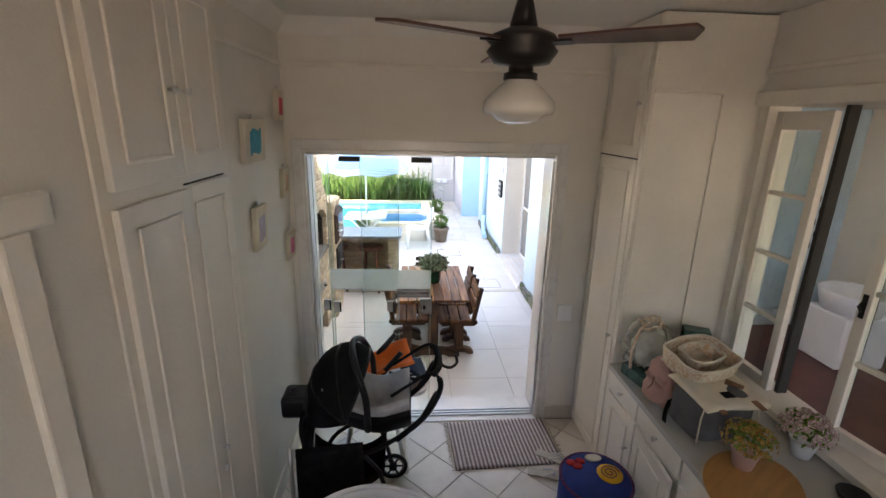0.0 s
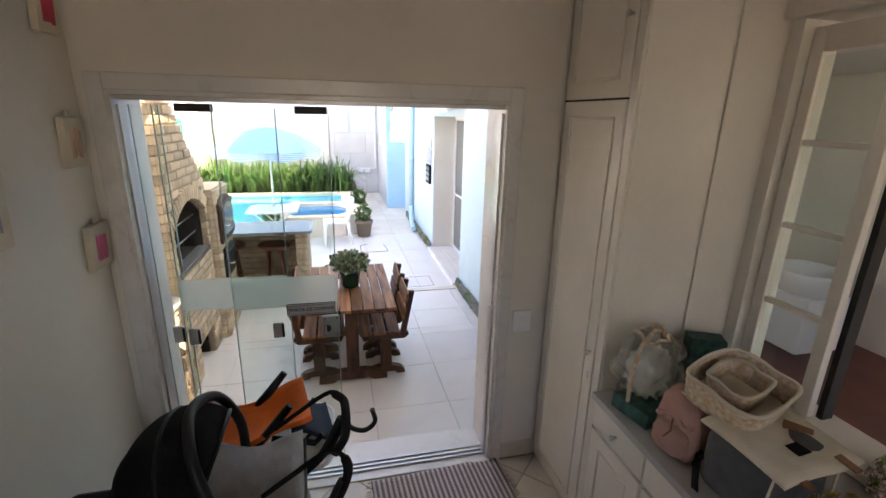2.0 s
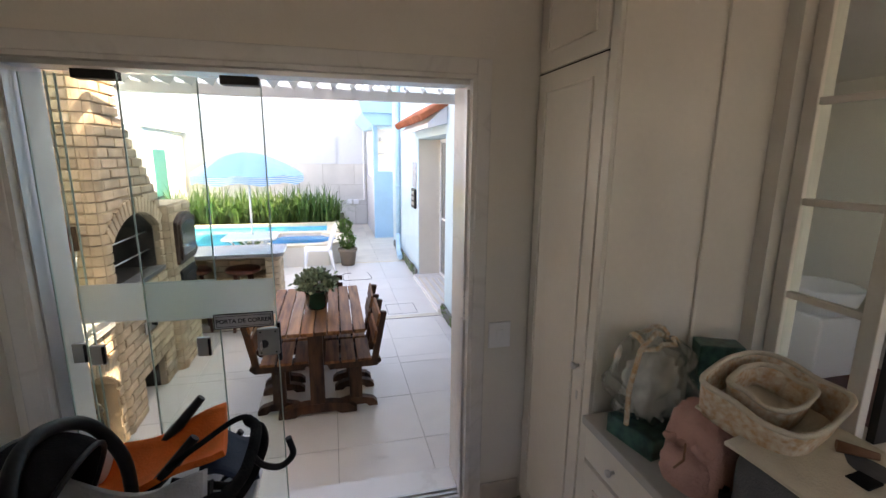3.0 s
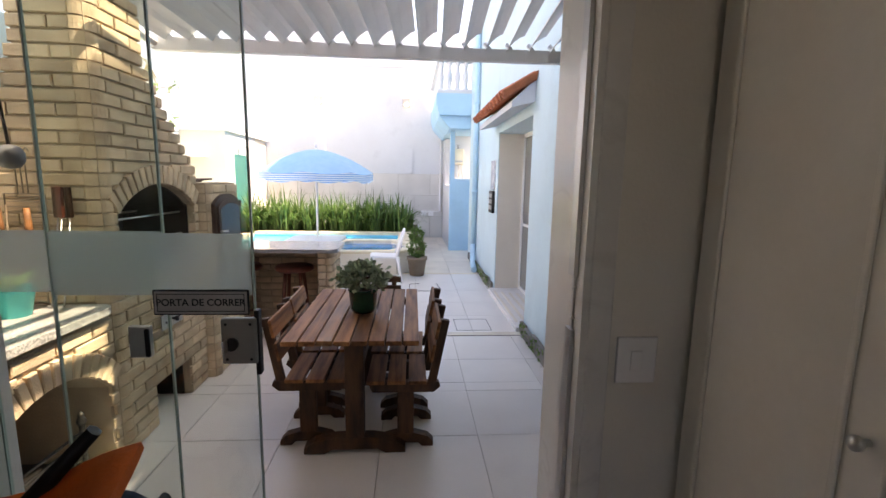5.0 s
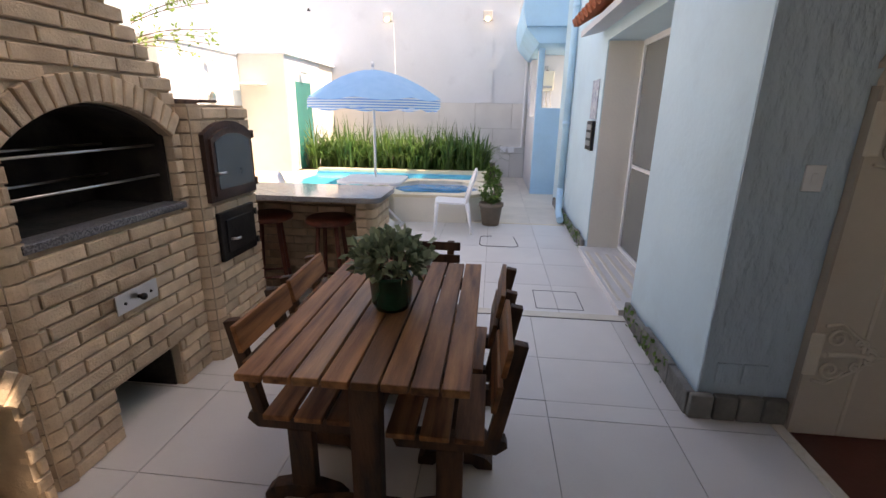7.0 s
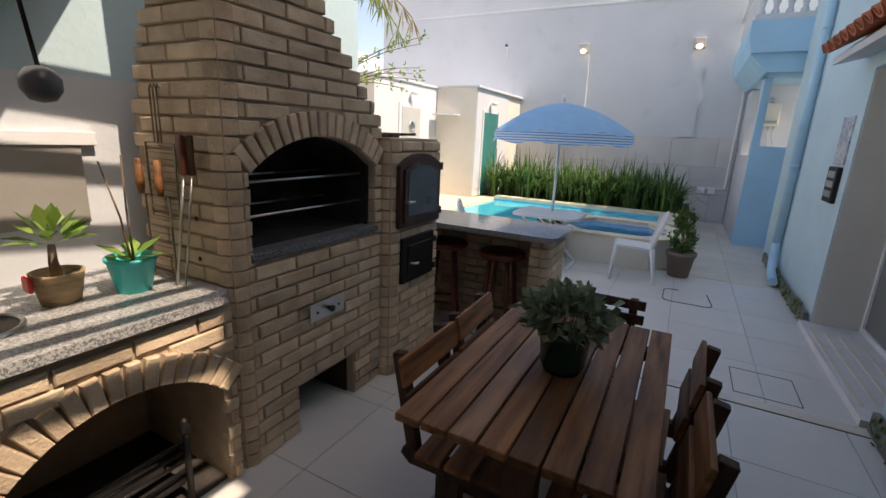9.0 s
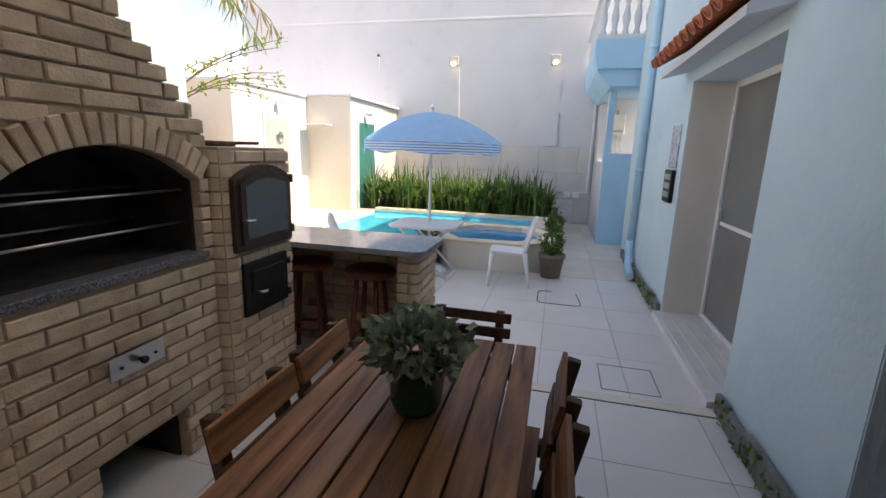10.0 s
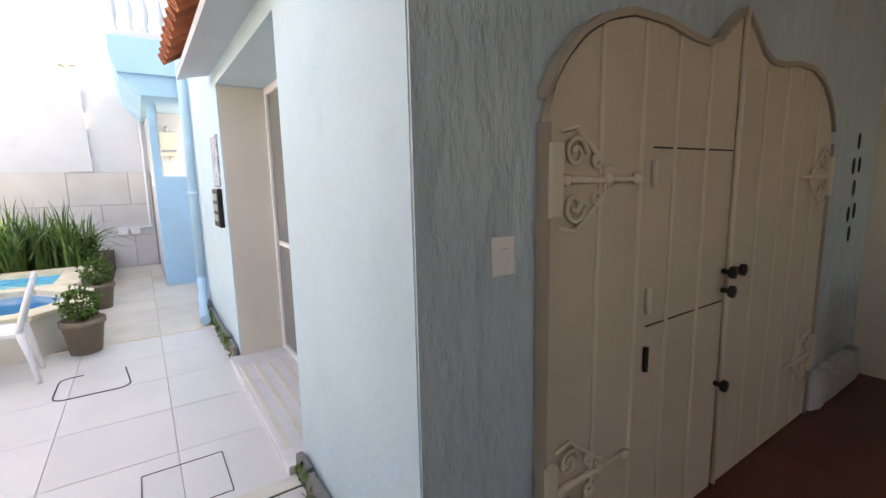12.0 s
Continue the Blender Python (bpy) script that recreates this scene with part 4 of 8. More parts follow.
# ---- parasol ----
def parasol():
    t = thing("parasol", "open blue and white striped parasol", "parasol", pose(-0.50, 9.55, 0))
    STR = bpy.data.materials.new("striped_parasol_cloth")
    STR.use_nodes = True
    n, l = STR.node_tree.nodes, STR.node_tree.links
    b = n["Principled BSDF"]
    b.inputs["Roughness"].default_value = 0.8
    tc, sep, mul, frc, gt, mx = n.new("ShaderNodeTexCoord"), n.new("ShaderNodeSeparateXYZ"), n.new("ShaderNodeMath"), n.new("ShaderNodeMath"), n.new("ShaderNodeMath"), n.new("ShaderNodeMix")
    l.new(tc.outputs["Object"], sep.inputs[0])
    mul.operation, mul.inputs[1].default_value = "MULTIPLY", 34
    frc.operation, gt.operation, gt.inputs[1].default_value = "FRACT", "GREATER_THAN", 0.45
    l.new(sep.outputs["Z"], mul.inputs[0])
    l.new(mul.outputs[0], frc.inputs[0])
    l.new(frc.outputs[0], gt.inputs[0])
    mx.data_type = "RGBA"
    l.new(gt.outputs[0], mx.inputs[0])
    mx.inputs[6].default_value, mx.inputs[7].default_value = (0.14, 0.40, 0.78, 1), (0.72, 0.82, 0.90, 1)
    l.new(mx.outputs[2], b.inputs["Base Color"])
    tr, ms = n.new("ShaderNodeBsdfTranslucent"), n.new("ShaderNodeMixShader")
    l.new(mx.outputs[2], tr.inputs[0])
    ms.inputs[0].default_value = 0.35
    l.new(b.outputs[0], ms.inputs[1])
    l.new(tr.outputs[0], ms.inputs[2])
    l.new(ms.outputs[0], n["Material Output"].inputs[0])
    CLOTH = leaf_mat("blue_parasol_cloth", (0.29, 0.60, 0.90), (0.34, 0.64, 0.92), 0.03)
    R, ZE, ZT, N = 0.88, 1.715, 2.065, 8
    bm = bmesh.new()
    rows = []
    for j in range(9):
        s = j / 8
        row = []
        for k in range(N * 4):
            a = 2 * math.pi * k / (N * 4)
            sag = 0.035 * s * abs(math.sin(a * N / 2))
            r = R * s * (1 - 0.05 * s * abs(math.sin(a * N / 2)))
            row.append(bm.verts.new((r * math.cos(a), r * math.sin(a), ZT - (ZT - ZE) * s ** 1.75 - sag)))
            if j == 0:
                break
        rows.append(row)
    brim = [v.co.copy() for v in rows[-1]]
    for a, b2 in zip(rows, rows[1:]):
        for k in range(N * 4):
            q = list(dict.fromkeys([a[k % len(a)], a[(k + 1) % len(a)], b2[(k + 1) % len(b2)], b2[k % len(b2)]]))
            f = bm.faces.new(q)
            f.smooth = True
    part("canopy", bm, CLOTH, t)
    vb = bmesh.new()
    up = [vb.verts.new(p) for p in brim]
    lo = [vb.verts.new((p.x * 1.004, p.y * 1.004, p.z - 0.115 - 0.02 * (k % 4 == 2))) for k, p in enumerate(brim)]
    for k in range(N * 4):
        vb.faces.new((up[k], up[(k + 1) % (N * 4)], lo[(k + 1) % (N * 4)], lo[k])).smooth = True
    part("valance", vb, STR, t, "striped hanging valance")
    part("pole", T([(0, 0, 0.12), (0, 0, 2.13)], 0.017), WHITE_METAL, t)
    part("finial", L([(0, 0), (0.02, 0), (0.026, 0.03), (0.012, 0.06), (0, 0.065)], (0, 0, 2.10), 12), PLASTIC, t)
    for k in range(N):
        a = 2 * math.pi * k / N
        part("rib", T([(0, 0, 2.02), (R * 0.5 * math.cos(a), R * 0.5 * math.sin(a), 1.93), (R * math.cos(a), R * math.sin(a), ZE - 0.012)], 0.004, 5), WHITE_METAL, t)
    part("base", L([(0, 0.0), (0.24, 0.0), (0.25, 0.05), (0.2, 0.09), (0.06, 0.11), (0.045, 0.2), (0, 0.2)], seg=20), PLASTIC, t, "white plastic parasol base")
    return t


parasol()


# ---- roofed sliding door of the house ----
def sliding_door():
    t = tagged(new("door_sliding"), "dark glazed sliding house door in a white frame", kind="structure")
    x = HX + 0.36
    for a, b in ((SD0 + 0.002, SD0 + 0.05), (SD1 - 0.05, SD1 - 0.002), ((SD0 + SD1) / 2 - 0.03, (SD0 + SD1) / 2 + 0.03)):
        part("door_frame", B(x, x + 0.05, a, b, 0.04, SDZ - 0.002, 0.004), WHITE_METAL, t)
    part("door_frame", B(x, x + 0.05, SD0 + 0.05, SD1 - 0.05, SDZ - 0.06, SDZ - 0.002, 0.004), WHITE_METAL, t)
    part("door_frame", B(x, x + 0.05, SD0 + 0.05, SD1 - 0.05, 0.04, 0.09, 0.004), WHITE_METAL, t)
    for a, b in ((SD0 + 0.05, (SD0 + SD1) / 2 - 0.03), ((SD0 + SD1) / 2 + 0.03, SD1 - 0.05)):
        part("pane", B(x + 0.02, x + 0.028, a, b, 0.09, SDZ - 0.06), HOUSE_GLASS, t, "grey reflecting pane")
    part("mid_rail", B(x - 0.004, x + 0.018, SD0 + 0.05, SD1 - 0.05, 1.0, 1.035, 0.003), WHITE_METAL, t)
    part("pull", B(x - 0.03, x - 0.002, SD1 - 0.16, SD1 - 0.12, 0.95, 1.15, 0.006), WHITE_METAL, t)
    return t


sliding_door()
bm = bmesh.new()
box(bm, HX + 0.012, HX + 0.36, SD1 - 0.008, SD1 - 0.001, 0.05, SDZ - 0.01)
setting("trim_reveal", bm, CREAM, "cream painted door reveal")
bm = bmesh.new()
box(bm, HX - 0.085, HX + 0.36, SD0 + 0.002, SD1 + 0.02, -0.01, 0.05, 0.004)
setting("sill_house_door", bm, MARBLE, "veined marble sill of the sliding door")
for k in range(4):
    setting("trim_sill_groove", B(HX - 0.05 + 0.10 * k, HX - 0.015 + 0.10 * k, SD0 + 0.2 + 0.07 * k, SD1 - 0.2 - 0.05 * k, 0.049, 0.0545, 0.002), GOLD_MARBLE, "ochre inlay of the marble sill")


def tile_roof():
    t = thing("door_canopy", "small orange clay tile canopy over the house door", "canopy")
    y0, y1, xo = SD0 - 0.06, SD1 + 0.28, 1.93
    part("slab", P([(HX - 0.002, 2.42), (xo + 0.06, 2.36), (xo + 0.06, 2.42), (HX - 0.002, 2.64)], "y", y0, y1), OUT_WHITE, t, "white rendered canopy slab")
    n = 12
    step = (y1 - y0) / n
    slope = math.degrees(math.atan2(0.25, 0.33))
    for top in (0, 1):
        ring = arc(0, 0, 0.075, 0, 180, 8) + arc(0, 0, 0.062, 180, 0, 8)
        me = mesh_of("clay_tile", P([(a, b if top else -b + 0.06) for a, b in ring], "x", 0.0, 0.46), TERRACOTTA_ROOF)
        for k in range(n):
            piece("clay_tile", me, t, pose(xo - 0.02, y0 + step * (k + (0.5 if top else 0.0)) + 0.01, 2.45 + 0.012 * top, 0, -slope * 0.82, 0))
    return t


tile_roof()


# ---- annex with balcony ----
def annex():
    PY, PX = 12.68, 1.86
    cells("wall_annex", [(PX, PX + 0.10, 0, 2.75), (PX + 0.10, 2.9, 0, 1.66), (2.45, 2.9, 1.66, 2.75)], "y", PY, PY + 0.12, SKY_BLUE, "sky blue annex front with an open hatch")
    cells("wall_annex_side", [(PY + 0.12, 13.1, 0, 1.5), (14.3, FY, 0, 1.5), (13.1, 14.3, 0, 1.5), (PY + 0.12, 13.0, 1.5, 2.7), (14.4, FY, 1.5, 2.7)], "x", PX + 0.003, PX + 0.12, OUT_WHITE, "white annex side wall with an opening")
    cells("wall_annex_inside", [(PX + 0.13, 3.0, 0, 2.75)], "y", 13.75, 13.85, OUT_WHITE, "white wall inside the annex hatch")
    cells("wall_annex_link", [(12.0, PY, 0, 5.2)], "x", 2.55, 3.0, PALE_BLUE, "pale blue wall beside the annex")
    bm = bmesh.new()
    prism(bm, [(1.56, 2.98), (2.6, 2.98), (2.6, 3.42), (1.50, 3.42), (1.50, 3.2)], "y", 12.0, FY - 0.002)
    prism(bm, [(1.80, 2.72), (2.6, 2.72), (2.6, 2.979), (1.56, 2.979)], "y", 12.1, FY - 0.002)
    setting("slab_balcony", bm, SKY_BLUE, "sky blue balcony slab with a splayed edge")
    b = thing("balustrade", "white balustrade with turned balusters on the balcony", "balustrade")
    prof = [(0.05, 0), (0.05, 0.05), (0.03, 0.08), (0.055, 0.2), (0.06, 0.26), (0.03, 0.42), (0.028, 0.46), (0.05, 0.5), (0.05, 0.55)]
    me = mesh_of("baluster", L(prof, seg=12), OUT_WHITE)
    part("base_rail", B(1.52, 2.6, 12.02, 12.16, 3.42, 3.50, 0.008), OUT_WHITE, b)
    part("top_rail", B(1.50, 2.6, 12.0, 12.18, 4.05, 4.15, 0.01), OUT_WHITE, b)
    part("base_rail", B(1.52, 1.66, 12.16, FY - 0.01, 3.42, 3.50, 0.008), OUT_WHITE, b)
    part("top_rail", B(1.50, 1.68, 12.18, FY - 0.01, 4.05, 4.15, 0.01), OUT_WHITE, b)
    for k in range(6):
        piece("baluster", me, b, pose(1.59 + 0.17 * k, 12.09, 3.50))
    for k in range(15):
        piece("baluster", me, b, pose(1.59, 12.28 + 0.19 * k, 3.50))


annex()


# ---- boundary, huts and distance ----
setting("wall_boundary_side", B(-7.55, -7.3, 4.0, FY, 0, 3.7), OUT_WHITE, "white side boundary wall")
setting("wall_hut_near", B(-7.3, -3.95, 10.2, 12.4, 0, 2.56), CREAM, "cream pool hut with a white door")
# white sheets over the huts' +x sides put the sunshine into colour
setting("wall_hut_near_face", B(-3.949, -3.93, 10.2, 12.4, 0.345, 2.56), OUT_WHITE, "white sheet painting the sun on the hut front")
setting("wall_hut_far", B(-7.3, -3.0, 12.4, 15.1, 0, 2.58), CREAM, "cream pool hut beside the bed")
setting("wall_hut_far_face", B(-2.999, -2.98, 12.41, 14.2, 0.36, 2.58), OUT_WHITE, "white sheet painting the sun on the hut front with a green glass door")
setting("trim_hut_coping", B(-7.3, -2.93, 12.36, 15.1, 2.58, 2.63, 0.006), OUT_WHITE, "thin white coping of the hut roof")
setting("trim_hut_coping_near", B(-7.3, -3.90, 10.16, 12.36, 2.56, 2.61, 0.006), OUT_WHITE, "thin white coping of the hut roof")
setting("wall_garden_low", B(-7.3, -4.3, 9.55, 9.7, 0, 2.0), CREAM, "low cream garden wall with a glass block window")
w = tagged(new("window_glass_blocks"), "small window of four greenish glass blocks", kind="structure")
part("window_frame", B(-5.35, -4.85, 9.52, 9.549, 1.55, 1.98, 0.006), OUT_WHITE, w)
gb = mat("glass_block", (0.30, 0.45, 0.40), 0.1, 0.2, 9, 0.3, 30)
for x in (-5.31, -5.09):
    for z in (1.58, 1.775):
        part("glass_block", B(x, x + 0.2, 9.505, 9.53, z, z + 0.18, 0.008), gb, w)
d = tagged(new("door_hut"), "white hut door with a round porthole", kind="structure")
part("door_frame", B(-3.929, -3.90, 10.95, 11.75, 0.35, 2.18, 0.006), WHITE_METAL, d)
part("door_leaf", B(-3.905, -3.885, 11.02, 11.68, 0.37, 2.11, 0.004), mat("satin_glass_leaf", (0.52, 0.52, 0.50), 0.35, 0.05, 3, 0.02, 40), d)
part("porthole", L([(0, 0), (0.11, 0), (0.11, 0.02), (0.085, 0.025), (0.08, 0.01), (0, 0.01)], seg=20), STEEL, d, m=pose(-3.886, 11.35, 1.75, 0, 90, 0))
d = tagged(new("door_green_glass"), "tall green glass door of the far hut", kind="structure")
part("pane", B(-2.979, -2.955, 12.75, 13.55, 0.37, 2.12), mat("green_glass_leaf", (0.02, 0.20, 0.18), 0.06, 0.1, 2, 0, spec=0.8), d)
part("door_frame", B(-2.979, -2.95, 13.55, 13.60, 0.37, 2.16, 0.004), WHITE_METAL, d)
part("door_frame", B(-2.979, -2.95, 12.70, 12.75, 0.37, 2.16, 0.004), WHITE_METAL, d)


def wall_lamp(m, label):
    t = thing("wall_lamp", label, "wall lamp", m, "small white wall lamps")
    part("arm", T([(0, 0, 0), (0, -0.05, 0.02), (0, -0.09, 0)], 0.012), WHITE_METAL, t)
    part("shade", L([(0, 0), (0.06, 0), (0.07, 0.05), (0.04, 0.09), (0, 0.09)], (0, -0.10, -0.02), 14), PLASTIC, t)
    return t


wl = wall_lamp(pose(-3.929, 11.35, 2.36, 0, 0, 90), "small white lamp above the hut door")
copy_thing(wl, pose(-2.979, 13.1, 2.30, 0, 0, 90))
tagged(part("door_hood", B(-3.86, -3.35, 12.1, 12.395, 2.02, 2.05, 0.006), OUT_WHITE), "thin white shelf hood on the hut wall", "hood")

# pilasters and lit lamps on the far wall
glow = mat("lamp_glow", (1.0, 0.86, 0.6), 0.4, 0.02, 5, 0, emit=2.5)
for x in (-1.54, 0.83):
    setting("trim_pilaster", P([(x - 0.13, 3.55), (x + 0.13, 3.55), (x + 0.17, 1.80), (x - 0.17, 1.80)], "y", FY - 0.06, FY - 0.001), OUT_WHITE, "white rendered pilaster under a lamp")
    t = thing("spotlight", "lit round outdoor spotlight on the white wall", "lamp", pose(x, FY - 0.07, 3.63), "lamps on the boundary wall")
    part("housing", B(-0.11, 0.11, -0.06, 0.065, -0.02, 0.18, 0.015), mat("grey_lamp_housing", (0.45, 0.44, 0.43), 0.5, 0.05, 6, 0.05, 50), t)
    part("bulb", L([(0, -0.05), (0.04, -0.038), (0.06, 0), (0.04, 0.038), (0, 0.05)], (0, -0.10, 0.0), 16), glow, t, "glowing warm lamp bulb")
t = thing("wall_hook", "small dark bracket on the white wall", "bracket", pose(-3.48, FY - 0.001, 3.87))
part("bracket", T([(0, 0, 0), (0, -0.08, 0.02), (0, -0.10, -0.02)], 0.02), IRON, t)
part("cable", T([(0, -0.01, 0), (0.01, -0.015, -0.2), (-0.02, -0.012, -0.4)], 0.006), WHITE_METAL, t)
rng = random.Random(2)
dado = setting("wall_dado", B(-7.2, 1.855, FY - 0.03, FY - 0.001, 0, 1.785), GROUT, "grey block dado of the boundary wall")
for r in range(3):
    x = -3.0 - 0.45 * (r % 2)
    while x < 1.85:
        x1 = min(x + 0.9, 1.85)
        if x1 - x > 0.1:
            part("block", B(x + 0.004, x1 - 0.004, FY - 0.045, FY - 0.031, r * 0.595 + 0.003, r * 0.595 + 0.592, 0.004), DADO, dado)
        x += 0.9

# ---- house wall details ----
STONE = mat("mossy_base_stone", (0.20, 0.19, 0.165), 0.9, 0.25, 7, 0.6, 40, rnd=0.2, stain=0.3)
base = setting("baseboard_house", B(HX - 0.012, HX - 0.001, HY0 - 0.02, SD0, 0, 0.10), STONE, "rough stone skirting of the house wall")
rng = random.Random(5)
def skirting(y0, y1):
    y = y0
    while y < y1 - 0.04:
        l = min(rng.uniform(0.16, 0.34), y1 - y)
        part("stone", B(HX - 0.05 - rng.uniform(0, 0.012), HX - 0.013, y + 0.003, y + l - 0.003, 0, 0.13 + rng.uniform(-0.015, 0.02), 0.008), STONE, base)
        y += l
skirting(HY0 - 0.03, SD0 - 0.02)
skirting(SD1 + 0.03, 11.6)
x = HX - 0.05
while x < 2.62:
    part("stone", B(x + 0.003, x + 0.12, HY0 - 0.06, HY0 - 0.013, 0, 0.14, 0.008), STONE, base)
    x += 0.123
moss = bmesh.new()
rng = random.Random(11)
for k in range(260):
    y = rng.choice((rng.uniform(SD1 + 0.1, 10.6), rng.uniform(SD1 + 0.1, 10.6), rng.uniform(6.0, 6.9)))
    z, a = rng.uniform(0.0, 0.16), rng.uniform(0, 6.28)
    c = Vector((HX - 0.055 - rng.uniform(0, 0.02), y, z))
    u, v = Vector((-0.3, math.cos(a), math.sin(a))) * 0.02, Vector((-0.6, -math.sin(a), math.cos(a))) * 0.012
    bm_v = [moss.verts.new(c - u), moss.verts.new(c + v), moss.verts.new(c + u), moss.verts.new(c - v)]
    moss.faces.new(bm_v)
tagged(part("moss", moss, LEAF_BOX), "patchy green moss and weeds along the stone skirting", "moss", kind="stuff")
PIPE = mat("blue_painted_pipe", (0.42, 0.66, 0.80), 0.45, 0.06, 4, 0.05, 40)
t = thing("downpipe", "light blue rain pipe with an elbow at the foot", "pipe")
part("pipe", T([(2.17, 10.75, 5.8), (2.17, 10.75, 0.42)], 0.05, 12), PIPE, t)
part("elbow", T([(2.17, 10.75, 0.42), (2.16, 10.70, 0.25), (2.13, 10.45, 0.12), (2.10, 10.05, 0.07)], 0.052, 12), PIPE, t)
for z in (1.4, 3.0, 4.5):
    part("pipe_clip", T([(2.17, 10.75, z), (2.17, 10.75, z + 0.05)], 0.058, 12), PIPE, t)
t = thing("wall_plaque", "patterned blue-white tile plaque on the house wall", "plaque")
part("tile_panel", B(HX - 0.014, HX - 0.001, 8.95, 9.28, 1.50, 1.93, 0.003), mat("patterned_tile", (0.20, 0.24, 0.32), 0.2, 0.2, 30, 0.02, 60, col2=(0.72, 0.72, 0.74)), t)
t = thing("meter_box", "black meter frame with pale digits on the house wall", "meter")
part("box", B(HX - 0.04, HX - 0.001, 8.95, 9.26, 1.15, 1.48, 0.006), BLACK_PLASTIC, t)
for k in range(3):
    part("digit_plate", B(HX - 0.044, HX - 0.041, 8.99, 9.22, 1.20 + 0.09 * k, 1.26 + 0.09 * k, 0.001), ALU, t)
t = thing("water_heater", "cream wall-hung gas water heater with pipes", "water heater")
part("case", B(2.00, 2.27, 13.55, 13.745, 2.02, 2.40, 0.02), mat("cream_enamel", (0.74, 0.70, 0.56), 0.4, 0.04, 4, 0.03, 40), t)
part("vent_grille", B(2.03, 2.24, 13.543, 13.549, 2.07, 2.11, 0.002), ALU, t, "grey vent strip")
part("flue", T([(2.13, 13.66, 2.40), (2.13, 13.66, 2.46), (2.13, 13.74, 2.48)], 0.035), ALU, t)
for x in (2.05, 2.14, 2.23):
    part("pipe", T([(x, 13.66, 2.02), (x, 13.66, 1.85), (x + 0.03, 13.70, 1.70)], 0.012), STEEL, t)
t = thing("wall_pipe", "white pipe run with sockets beside the bed", "pipe")
part("pipe", T([(1.78, FY - 0.06, 3.4), (1.78, FY - 0.06, 0.75), (1.35, FY - 0.06, 0.72)], 0.025), PLASTIC, t)
part("socket_box", B(1.25, 1.4, FY - 0.10, FY - 0.046, 0.62, 0.76, 0.01), PLASTIC, t)
part("socket_box", B(1.45, 1.6, FY - 0.10, FY - 0.046, 0.62, 0.76, 0.01), PLASTIC, t)

# ---- cream double door in the combed wall ----
DOOR_PAINT = mat("cream_door_paint", (0.58, 0.51, 0.41), 0.45, 0.05, 2.5, 0.08, 40, rnd=0.02)

DOOR_BEAD = mat("cream_door_bead", (0.66, 0.59, 0.48), 0.45, 0.05, 2.5, 0.08, 40)


